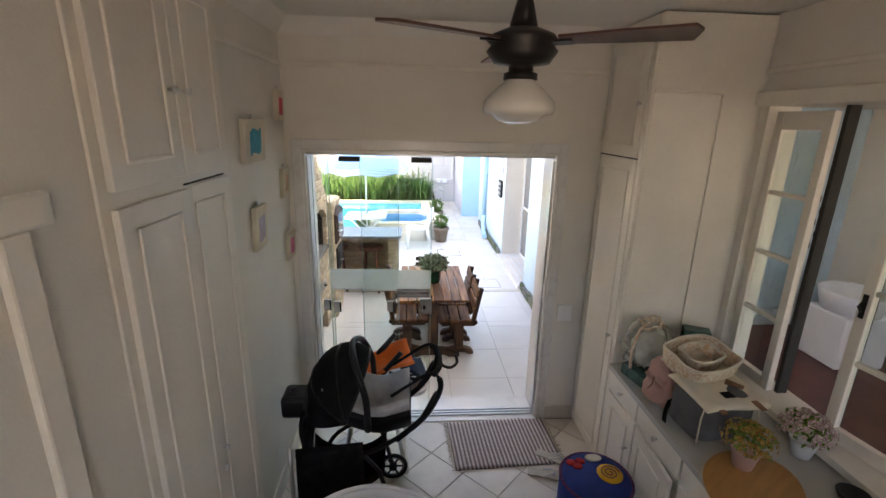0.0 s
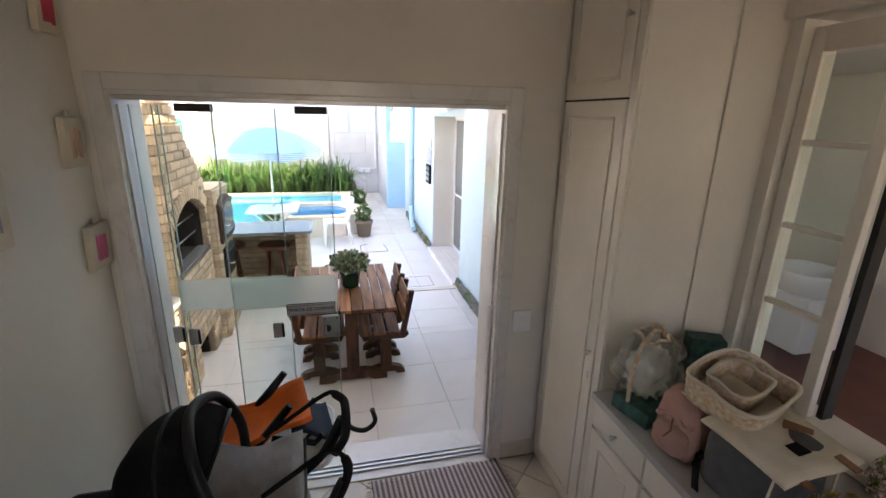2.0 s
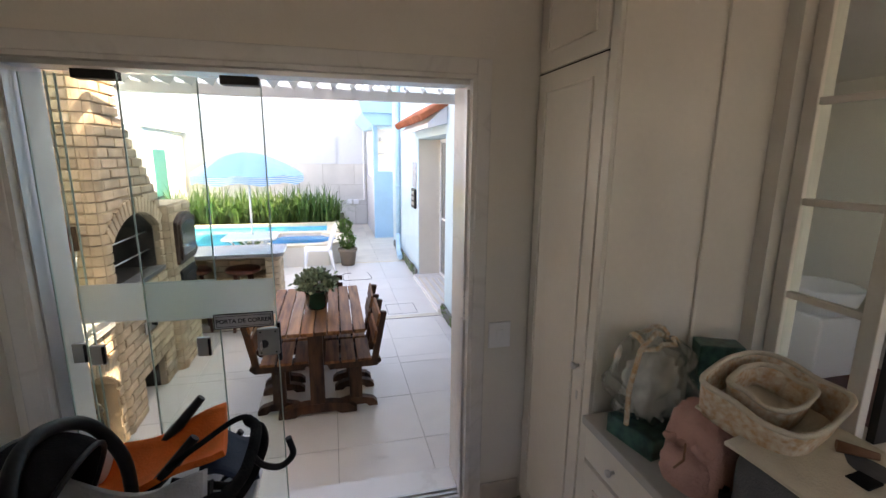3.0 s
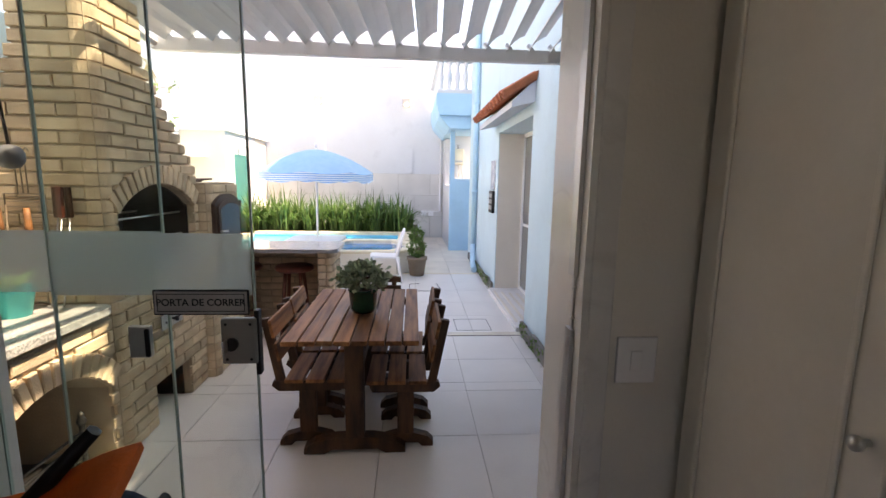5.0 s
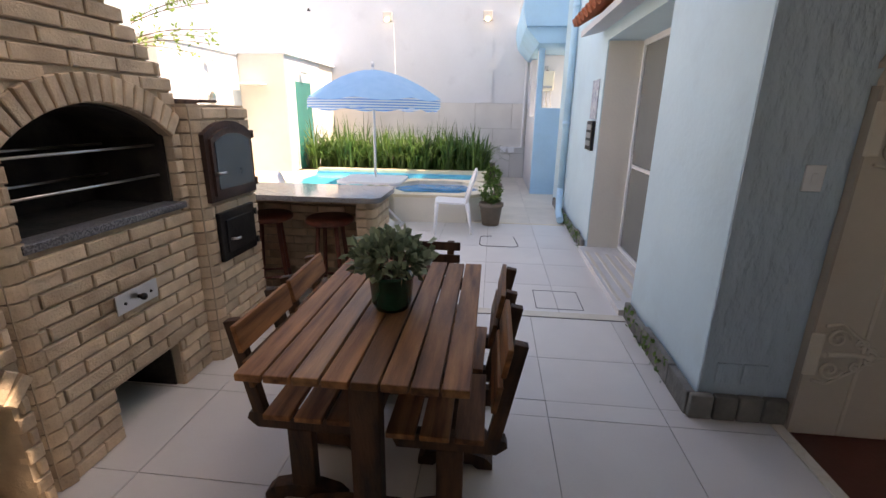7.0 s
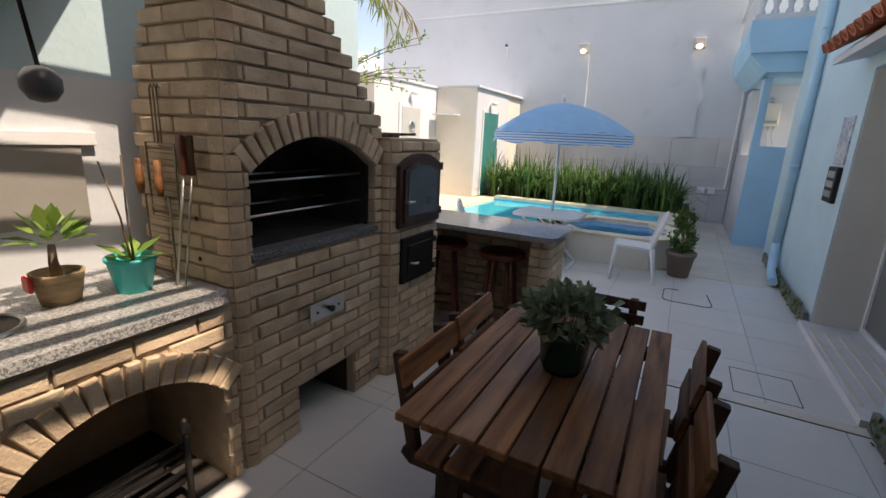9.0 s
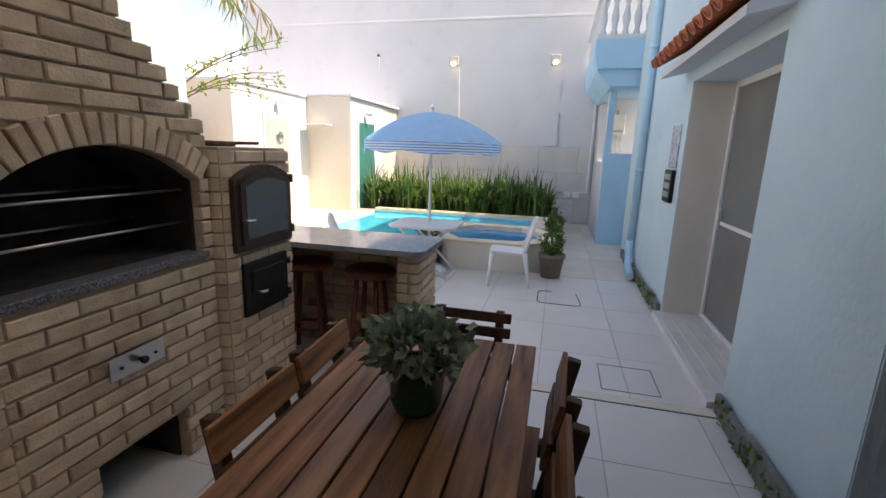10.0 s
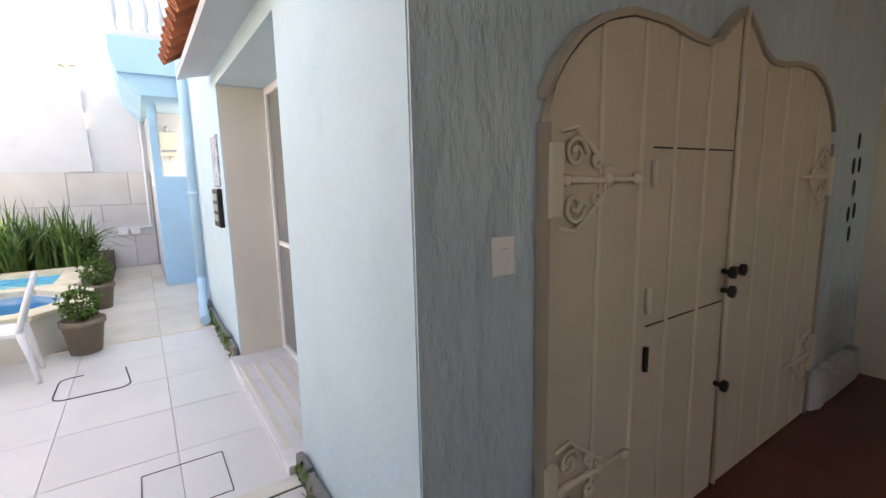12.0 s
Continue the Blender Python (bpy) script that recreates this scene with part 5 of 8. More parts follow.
def arched_doors():
    yf, CX, ZB = HY0 - 0.012, 3.90, -0.05
    d = tagged(new("door_double"), "cream plank double door with a curved top and iron strap hinges", kind="structure")
    def top(x):
        u = abs(x - CX)
        pts = [(0, 2.20), (0.06, 2.165), (0.13, 2.115), (0.20, 2.055), (0.30, 2.022), (0.42, 2.026), (0.60, 2.052), (0.80, 2.050), (0.93, 2.015), (1.04, 1.955), (1.13, 1.87), (1.19, 1.78), (1.22, 1.66)]
        for (a, b), (c, e) in zip(pts, pts[1:]):
            if u <= c:
                return b + (e - b) * (u - a) / (c - a)
        return 1.66
    def panel(a, b, z0=-0.045, off=0.0, n=8):
        xs = [a + (b - a) * k / n for k in range(n + 1)]
        return [(a, z0), (b, z0)] + [(q, top(q) + off) for q in xs[::-1]]
    fr = bmesh.new()
    for a, b in ((CX - 1.222, CX), (CX, CX + 1.222)):
        xs = [a + (b - a) * k / 24 for k in range(25)]
        f = lambda q: CX + (q - CX) * 0.98
        prism(fr, [(q, top(f(q)) + 0.026) for q in xs] + [(q, top(f(q))) for q in xs[::-1]], "y", yf - 0.05, yf)
    box(fr, CX - 1.226, CX - 1.214, yf - 0.05, yf, ZB, 1.68)
    box(fr, CX + 1.214, CX + 1.226, yf - 0.05, yf, ZB, 1.68)
    part("door_frame", fr, mat("taupe_door_frame", (0.40, 0.34, 0.28), 0.6, 0.08, 4, 0.3, 30), d)
    for side in (-1, 1):
        edge = [0.012, 0.265, 0.51, 0.73, 0.965, 1.212]
        for k in range(5):
            a, b = sorted((CX + side * edge[k], CX + side * edge[k + 1]))
            part("plank", P(panel(a + 0.004, b - 0.004), "y", yf - 0.035, yf), DOOR_PAINT, d)
        for k in range(1, 5):
            x = CX + side * edge[k]
            part("bead", B(x - 0.009, x + 0.009, yf - 0.044, yf - 0.034, -0.03, top(x) - 0.01, 0.003), DOOR_BEAD, d)
    part("bead", T([(CX, yf - 0.045, -0.03), (CX, yf - 0.045, 2.22)], 0.013), DOOR_BEAD, d)
    for z in (0.92, 1.615):
        part("wicket_seam", B(CX - 0.65, CX - 0.02, yf - 0.0362, yf - 0.034, z, z + 0.007), DARK_GAP, d)
    for z in (0.98, 1.07):
        for x in ((CX - 0.05, CX + 0.05) if z > 1 else (CX - 0.045,)):
            part("knob", L([(0, 0), (0.012, 0.0), (0.012, 0.03), (0.028, 0.036), (0.028, 0.056), (0, 0.062)], seg=14), IRON, d, m=pose(x, yf - 0.04, z, 90, 0, 0))
    part("knob", L([(0, 0), (0.012, 0.0), (0.012, 0.03), (0.028, 0.036), (0.028, 0.056), (0, 0.062)], seg=14), IRON, d, m=pose(CX - 0.05, yf - 0.04, 0.52, 90, 0, 0))
    for x, z in ((CX - 0.65, 1.52), (CX - 0.65, 1.03), (CX - 0.65, 0.79)):
        part("butt_hinge", T([(x, yf - 0.045, z - 0.05), (x, yf - 0.045, z + 0.05)], 0.011), DOOR_BEAD if z > 0.8 else IRON, d)
    for side, z in ((-1, 1.505), (-1, 0.43), (1, 1.49), (1, 0.38)):
        x = CX + side * 1.195
        h = part("strap_hinge", B(x - 0.03, x + 0.03, yf - 0.062, yf - 0.036, z - 0.115, z + 0.115, 0.006), DOOR_BEAD, d, "cream painted wrought-iron hinge")
        w = bmesh.new()
        s = -side
        for up in (1, -1):
            for r, cx, cz in ((0.055, 0.10, 0.085), (0.03, 0.21, 0.06), (0.022, 0.26, 0.025)):
                tube(w, [(x + s * (cx + r * (1 - k / 22) * math.cos(k * 0.5)), yf - 0.045, z + up * (cz + r * (1 - k / 22) * math.sin(k * 0.5))) for k in range(20)], 0.008, 5)
            tube(w, [(x + s * 0.03, yf - 0.045, z + up * 0.15), (x + s * 0.10, yf - 0.045, z + up * 0.165), (x + s * 0.20, yf - 0.045, z + up * 0.09), (x + s * 0.30, yf - 0.045, z)], 0.008, 5)
        tube(w, [(x, yf - 0.045, z), (x + s * 0.46, yf - 0.045, z)], [0.016, 0.008], 6)
        part("scroll", w, DOOR_BEAD, h)
        for q in (0.05, 0.26, 0.42):
            part("stud", L([(0, 0), (0.022, 0.0), (0.016, 0.014), (0, 0.018)], seg=10), DOOR_BEAD, h, m=pose(x + s * q, yf - 0.045, z, 90, 0, 0))
    return d


arched_doors()
t = thing("light_switch", "square white light switch on the combed wall", "switch")
part("plate", B(2.49, 2.575, HY0 - 0.024, HY0 - 0.0105, 1.225, 1.345, 0.004), PLASTIC, t)
part("rocker", B(2.52, 2.545, HY0 - 0.028, HY0 - 0.0245, 1.262, 1.308, 0.002), PLASTIC, t)
t = thing("cover_plate", "blue painted access plate low on the combed wall", "plate")
part("plate", B(2.30, 2.42, HY0 - 0.02, HY0 - 0.0105, 0.20, 0.32, 0.004), GREY_BLUE, t)
part("plate", B(2.43, 2.55, HY0 - 0.02, HY0 - 0.0105, 0.20, 0.32, 0.004), GREY_BLUE, t)
rng = random.Random(3)
bm = bmesh.new()
for k in range(46):
    x = 5.20 + 0.02 * k
    r = rng.uniform(0.02, 0.055)
    box(bm, x - r, x + r, HY0 - 0.04 - r, HY0 - 0.0105, -0.055, rng.uniform(0.06, 0.20), 0.012)
setting("baseboard_crumbling", bm, OUT_WHITE, "crumbling white plaster at the foot of the wall")
t = thing("wall_cutout", "dark leaf-shaped holes in the combed wall", "wall ornament")
for k, (x, z) in enumerate(((5.78, 1.72), (5.72, 1.55), (5.84, 1.56), (5.78, 1.40), (5.72, 1.22), (5.84, 1.24), (5.78, 1.08))):
    part("leaf_hole", L([(0, 0), (0.035, 0), (0.035, 0.004), (0, 0.004)], seg=12), DARK_GAP, t, m=pose(x, HY0 - 0.0105, z, 90, 0, 0) @ Matrix.Diagonal((0.7, 1.6, 1, 1)))
t = thing("laundry_tub", "white laundry tub cabinet on the red floor", "laundry tub", pose(5.55, 4.75, -0.055))
part("cabinet", B(-0.3, 0.3, -0.28, 0.28, 0.0, 0.62, 0.02), PLASTIC, t)
tub = bmesh.new()
lathe(tub, [(0.0, 0.66), (0.25, 0.66), (0.31, 0.86), (0.34, 0.87), (0.34, 0.84), (0.28, 0.62), (0, 0.62)], seg=28)
part("basin", tub, PLASTIC, t)
t = thing("shoe_rack", "white slatted wooden shoe rack standing by the door", "rack", pose(1.865, 4.08, 0))
for k in range(7):
    part("slat", B(-0.155 + 0.045 * k, -0.125 + 0.045 * k, -0.15, 0.15, 0.575, 0.59, 0.003), PLASTIC, t)
for y0, y1 in ((-0.18, -0.15), (0.15, 0.18)):
    part("rim", B(-0.20, 0.20, y0, y1, 0.555, 0.60, 0.004), PLASTIC, t)
for x0, x1 in ((-0.20, -0.165), (0.165, 0.20)):
    part("rim", B(x0, x1, -0.149, 0.149, 0.555, 0.60, 0.004), PLASTIC, t)
for x in (-0.182, 0.182):
    for y in (-0.163, 0.163):
        part("leg", B(x - 0.016, x + 0.016, y - 0.015, y + 0.015, 0, 0.554, 0.003), PLASTIC, t)
    part("stretcher", B(x - 0.012, x + 0.012, -0.147, 0.147, 0.10, 0.13, 0.003), PLASTIC, t)


# ---- pots and plants ----
def leaf(bm, c, d, n, l, w):
    """One folded pointed leaf from c along d; n is its face."""
    s = d.cross(n).normalized() * w
    m = c + d * l * 0.5
    a, b, e, f = bm.verts.new(c), bm.verts.new(m + s + n * w * 0.3), bm.verts.new(c + d * l), bm.verts.new(m - s + n * w * 0.3)
    k = bm.verts.new(m)
    for q in ((a, b, k), (b, e, k), (e, f, k), (f, a, k)):
        bm.faces.new(q)


def rand_dir(rng, zmin=-1.0):
    while True:
        v = Vector((rng.uniform(-1, 1), rng.uniform(-1, 1), rng.uniform(-1, 1)))
        if 0.1 < v.length < 1 and v.z / v.length > zmin:
            return v.normalized()


def foliage(seed, n, rad, l, w, zmin=-0.5, squash=(1, 1, 1), lump=0.25):
    rng = random.Random(seed)
    bm = bmesh.new()
    for k in range(n):
        o = rand_dir(rng, zmin)
        r = rad * (1 - lump * rng.random() ** 0.5) * (1 + 0.18 * math.sin(o.x * 5 + seed) * math.cos(o.y * 6))
        c = Vector((o.x * r * squash[0], o.y * r * squash[1], o.z * r * squash[2]))
        d = (o + rand_dir(rng) * 0.9).normalized()
        nn = (rand_dir(rng) + Vector((0, 0, 0.6))).normalized()
        leaf(bm, c, d, nn, l * rng.uniform(0.7, 1.2), w * rng.uniform(0.7, 1.2))
    return bm


t = thing("potted_plant", "grey-green small-leaved plant in a dark green glazed pot", "potted plant", pose(0.685, 5.25, 0.751))
part("pot", L([(0, 0), (0.070, 0), (0.084, 0.03), (0.094, 0.14), (0.099, 0.145), (0.099, 0.157), (0.088, 0.157), (0.084, 0.13), (0, 0.13)], seg=28), POT_GREEN, t)
part("soil", L([(0, 0.138), (0.084, 0.133)], seg=20), SOIL, t)
rng = random.Random(21)
st = bmesh.new()
for k in range(24):
    a, q = rng.uniform(0, 6.28), rng.uniform(0.05, 0.15)
    tube(st, [(0.03 * math.cos(a), 0.03 * math.sin(a), 0.13), (q * math.cos(a), q * math.sin(a), rng.uniform(0.2, 0.3))], 0.003, 4)
part("stems", st, BARK, t)
part("foliage", foliage(7, 620, 0.175, 0.048, 0.018, -0.3, (1.05, 1.0, 0.74), 0.6), LEAF, t, m=pose(0, 0, 0.215))


def topiary(label, m, balls, pot_r=0.17, pot_h=0.32):
    t = thing("potted_topiary", label, "potted plant", m, "potted box bushes")
    part("pot", L([(0, 0), (pot_r * 0.72, 0), (pot_r * 0.95, pot_h * 0.84), (pot_r * 1.05, pot_h * 0.85), (pot_r * 1.05, pot_h), (pot_r * 0.93, pot_h), (pot_r * 0.9, pot_h * 0.9), (0, pot_h * 0.9)], seg=26), POT_CLAY, t)
    part("trunk", T([(0, 0, pot_h * 0.85), (0.01, 0, balls[-1][0])], 0.012), BARK, t)
    for k, (z, r) in enumerate(balls):
        part("foliage", foliage(31 + k, 650, r, 0.045, 0.014, -1, (1, 1, 0.95), 0.4), LEAF_BOX, t, m=pose(0, 0, z))
    return t


topiary("round box bush in a brown clay pot by the spa", pose(1.09, 9.92, 0), [(0.46, 0.165)])
topiary("box bush in a brown pot beside the pool path", pose(1.10, 11.75, 0), [(0.47, 0.18)])
topiary("box bush in a brown pot under the white table", pose(-0.62, 9.98, 0), [(0.45, 0.17)])

# worktop plants
t = thing("potted_plant", "succulent tree in a woven basket with a red bow", "potted plant", pose(-1.03, 4.38, 0.926))
part("basket", L([(0, 0), (0.062, 0), (0.082, 0.11), (0.086, 0.12), (0.078, 0.12), (0.072, 0.1), (0, 0.1)], seg=24), mat("woven_straw", (0.42, 0.30, 0.17), 0.8, 0.25, 10, 0.9, 60, stretch=(1, 1, 5)), t)
part("bow", B(-0.03, 0.035, -0.1, -0.085, 0.06, 0.12, 0.01), mat("red_ribbon", (0.55, 0.015, 0.01), 0.4, 0.1, 8, 0.1, 60), t)
part("trunk", T([(0, 0, 0.09), (0.01, -0.01, 0.16), (-0.01, 0, 0.22)], [0.022, 0.016, 0.012]), BARK, t)
bm = bmesh.new()
rng = random.Random(4)
for k in range(26):
    o = rand_dir(rng, -0.1)
    leaf(bm, Vector((-0.01, 0, 0.23)) + o * 0.05, o, (Vector((0, 0, 1)) + rand_dir(rng) * 0.3).normalized(), 0.10, 0.026)
part("foliage", bm, LEAF_LIGHT, t)
t = thing("potted_plant", "orchid with bare stems in a turquoise pot", "potted plant", pose(-0.95, 4.60, 0.926))
part("pot", L([(0, 0), (0.062, 0), (0.088, 0.13), (0.094, 0.13), (0.094, 0.145), (0.084, 0.145), (0.08, 0.12), (0, 0.12)], seg=26), POT_TEAL, t)
bm = bmesh.new()
for a, l, z in ((0.2, 0.20, 0.05), (1.4, 0.15, 0.10), (2.6, 0.12, 0.12), (4.0, 0.14, 0.08), (5.3, 0.17, 0.06)):
    dd = Vector((math.cos(a), math.sin(a), z / l)).normalized()
    leaf(bm, Vector((0, 0, 0.13)), dd, Vector((0, 0, 1)), l, 0.035)
part("leaves", bm, LEAF_LIGHT, t)
part("stem", T([(0, 0, 0.12), (-0.02, -0.01, 0.3), (-0.09, -0.03, 0.52)], [0.005, 0.004, 0.003], 5), BARK, t)
part("stem", T([(0, 0.01, 0.12), (0.01, 0, 0.3), (0.02, 0, 0.55)], [0.005, 0.004, 0.003], 5), BARK, t)
t = thing("sink", "round steel sink rim in the granite worktop", "sink", pose(-0.95, 4.09, 0.926))
part("rim", T([(0.14 * math.cos(a / 4), 0.14 * math.sin(a / 4), 0.004) for a in range(25)], 0.009, 6, True), STEEL, t)
part("bowl", L([(0.135, 0.003), (0.12, 0.0015), (0, 0.001)], seg=24), IRON, t)

# tools hung on the barbecue's side
WIRE = mat("tarnished_wire", (0.30, 0.25, 0.19), 0.4, 0.25, 9, 0.1, 60, metal=0.9)
t = thing("grill_basket", "hanging wire grill basket with a wooden grip", "grill basket", pose(-1.02, 4.785, 0))
for z0, z1, x0, x1 in ((1.20, 1.52, -0.07, 0.13), (0.94, 1.30, -0.06, 0.11)):
    y = 0 if z0 > 1.1 else -0.03
    part("frame", T([(x0, y, z0), (x1, y, z0), (x1, y, z1), (x0, y, z1)], 0.005, 5, True), WIRE, t)
    for k in range(12):
        z = z0 + (z1 - z0) * (k + 0.5) / 12
        part("wire", T([(x0, y, z), (x1, y, z)], 0.0028, 4), WIRE, t)
for x in (0.0, 0.025, 0.05):
    part("long_handle", T([(x, 0, 1.52), (x, 0, 1.74), (x + 0.012, 0, 1.755), (x + 0.024, 0, 1.74)], 0.0035, 5), WIRE, t)
for x in (-0.08, 0.06):
    part("grip", T([(x, -0.035, 1.30), (x, -0.035, 1.34), (x, -0.035, 1.45)], [0.012, 0.018, 0.014], 8), WOOD, t, "turned wooden grip")
t = thing("skewers", "long steel skewers with dark wooden grips", "skewers", pose(-0.80, 4.775, 0))
for k, (x, y) in enumerate(((-0.03, 0), (0.0, -0.015), (0.03, 0))):
    part("blade", T([(x - 0.05, y - 0.04, 0.93), (x, y, 1.40)], 0.004, 5), STEEL, t)
    part("grip", B(x - 0.014, x + 0.014, y - 0.012, y + 0.012, 1.40, 1.56, 0.006), WOOD_DARK if k != 1 else WOOD_RED, t)
t = thing("pull_ball", "grey ball hanging on a dark pull rod", "pull", pose(-0.60, 4.26, 1.69))
part("ball", L([(0, -0.05), (0.03, -0.042), (0.048, -0.015), (0.048, 0.015), (0.03, 0.042), (0, 0.05)], seg=18), mat("grey_rubber", (0.09, 0.09, 0.09), 0.35, 0.1, 6, 0.05, 50), t)
part("rod", T([(0, 0, 0.04), (0.0, -0.10, 0.98), (-0.24, -0.10, 1.0)], 0.006, 6), IRON, t)
t = thing("hopper_window", "tilted white hopper window with frosted glass", "window", pose(-1.37, 4.33, 1.80))
for a, b, c, d in ((0, 0.04, 0, 0.62), (0.40, 0.44, 0, 0.62), (0, 0.44, 0, 0.04), (0, 0.44, 0.58, 0.62), (0, 0.44, 0.29, 0.33)):
    part("window_frame", B(a, b, c, d, 0.0, 0.035, 0.003), WHITE_METAL, t, m=pose(0, 0, 0.0, 42, -38, 0))
part("pane", B(0.03, 0.41, 0.03, 0.59, 0.012, 0.018), gb, t, m=pose(0, 0, 0.0, 42, -38, 0))
t = thing("wall_panel", "grey splash panel under a thin white ledge", "panel")
part("panel", B(-1.379, -1.36, DY1 + 0.01, 4.66, 1.15, 1.49, 0.003), mat("grey_splash_panel", (0.33, 0.31, 0.28), 0.35, 0.08, 3, 0.03, 40), t)
part("ledge", B(-1.379, -1.35, DY1 + 0.01, 4.72, 1.492, 1.55, 0.003), PLASTIC, t)
# iron fire basket
t = thing("fire_basket", "black iron fire basket in the hearth", "fire basket", pose(-0.80, 4.34, 0.02))
for k in range(5):
    part("bar", T([(0.10, -0.24, 0.10 + 0.045 * k), (0.10, 0.24, 0.10 + 0.045 * k)], 0.009, 6), IRON, t)
for y in (-0.25, 0.25):
    part("post", T([(0.11, y, 0), (0.11, y, 0.32)], 0.014, 8), IRON, t)
    part("finial", L([(0, 0), (0.02, 0.01), (0.024, 0.03), (0.012, 0.05), (0.016, 0.06), (0, 0.08)], (0.11, y, 0.32), 12), IRON, t)
part("grate", B(-0.15, 0.09, -0.24, 0.24, 0.07, 0.085, 0.003), IRON, t)


# ---- plastic furniture, stools ----
def plastic_chair(label, m):
    t = thing("plastic_chair", label, "chair", m, "white plastic garden chairs")
    part("seat", P([(-0.2, 0.42), (0.19, 0.44), (0.22, 0.425), (0.21, 0.405), (0.18, 0.415), (-0.2, 0.395)], "y", -0.2, 0.2), PLASTIC, t)
    for y in (-0.18, 0.18):
        part("front_leg", T([(0.19, y, 0.42), (0.21, y * 1.08, 0.2), (0.22, y * 1.15, 0.0)], [0.03, 0.022, 0.018], 8), PLASTIC, t)
        part("back_leg", T([(-0.2, y, 0.42), (-0.24, y * 1.05, 0.2), (-0.27, y * 1.1, 0.0)], [0.03, 0.022, 0.018], 8), PLASTIC, t)
        part("back_post", T([(-0.19, y, 0.41), (-0.25, y * 0.98, 0.62), (-0.31, y * 0.8, 0.80), (-0.32, 0, 0.845)], [0.022, 0.02, 0.018, 0.018], 8), PLASTIC, t)
    for k in range(4):
        y = -0.105 + 0.07 * k
        part("back_slat", P([(-0.20, 0.42), (-0.185, 0.42), (-0.305, 0.83), (-0.32, 0.83)], "y", y - 0.02, y + 0.02), PLASTIC, t)
    return t


plastic_chair("white moulded plastic chair facing the spa pool", pose(0.56, 9.45, 0, 0, 0, 185))
plastic_chair("white plastic chair behind the brick bar", pose(-1.15, 8.75, 0, 0, 0, 20))
t = thing("folding_table", "white plastic folding table under the parasol", "table", pose(-0.50, 9.45, 0))
top = bmesh.new()
prism(top, [(p[0], p[1]) for c in ((0.30, -0.26, -90, 0), (0.30, 0.26, 0, 90), (-0.30, 0.26, 90, 180), (-0.30, -0.26, 180, 270)) for p in arc(c[0], c[1], 0.12, c[2], c[3], 5)], "z", 0.66, 0.69)
part("tabletop", top, PLASTIC, t)
for y in (-0.25, 0.25):
    part("leg", T([(-0.33, y, 0.02), (0.30, y, 0.65)], 0.016), PLASTIC, t)
    part("leg", T([(0.33, y, 0.02), (-0.30, y, 0.65)], 0.016), PLASTIC, t)
for x in (-0.33, 0.33):
    part("foot_rail", T([(x, -0.27, 0.02), (x, 0.27, 0.02)], 0.018), PLASTIC, t)


def stool(m):
    t = thing("bar_stool", "red-brown wooden bar stool under the bar top", "stool", m, "stools at the brick bar")
    part("seat", L([(0, 0.69), (0.17, 0.69), (0.19, 0.705), (0.19, 0.73), (0.17, 0.745), (0, 0.735)], seg=26), WOOD_RED, t)
    for k in range(4):
        a = radians(45 + 90 * k)
        part("leg", T([(0.10 * math.cos(a), 0.10 * math.sin(a), 0.70), (0.17 * math.cos(a), 0.17 * math.sin(a), 0.0)], 0.018, 8), WOOD_RED, t)
        b = radians(135 + 90 * k)
        part("rung", T([(0.152 * math.cos(a), 0.152 * math.sin(a), 0.22), (0.152 * math.cos(b), 0.152 * math.sin(b), 0.22)], 0.011, 6), WOOD_RED, t)
    return t


s1 = stool(pose(-0.19, 6.90, 0))
copy_thing(s1, pose(-0.72, 6.94, 0, 0, 0, 20))
t = thing("grill_brush", "wooden-handled brush lying on the oven top", "brush", pose(-0.80, 6.15, 1.576))
part("block", B(-0.04, 0.04, -0.12, 0.12, 0.0, 0.03, 0.008), WOOD_DARK, t)
part("handle", T([(0, 0.1, 0.02), (0.01, 0.36, 0.025)], 0.010), WOOD_DARK, t)

# ---- palm frond and twig above the huts ----
t = thing("palm_frond", "hanging yellow-green palm frond above the barbecue", "palm")
rng = random.Random(6)
for q, (ax, az) in enumerate(((0.6, -0.9), (0.0, -1.1), (-0.5, -0.7))):
    bm = bmesh.new()
    spine = [Vector((-6.6 + (2.75 + 0.25 * ax) * s, 11.6 - 0.6 * s - 0.25 * q * s, 4.4 + 1.2 * s + (az - 1.1) * s * s)) for s in (k / 12 for k in range(13))]
    tube(bm, spine, 0.012, 5)
    for k in range(2, 13):
        for side in (-1, 1):
            for j in range(3):
                dd = Vector((side * 0.35 + rng.uniform(-.2, .2), rng.uniform(-0.4, 0.4), -1.0)).normalized()
                leaf(bm, spine[k], dd, Vector((0, -1, 0.1)).normalized(), rng.uniform(0.3, 0.5), 0.014)
    part("frond", bm, LEAF_PALM if q != 1 else LEAF_LIGHT, t)
t.matrix_basis = pose(0, 0, 0)
part("trunk", T([(-6.7, 11.6, 2.55), (-6.6, 11.6, 4.45)], [0.11, 0.08]), BARK, t)
t = thing("shrub_branch", "thin leafy branches reaching over the hut", "shrub")
bm, st = bmesh.new(), bmesh.new()
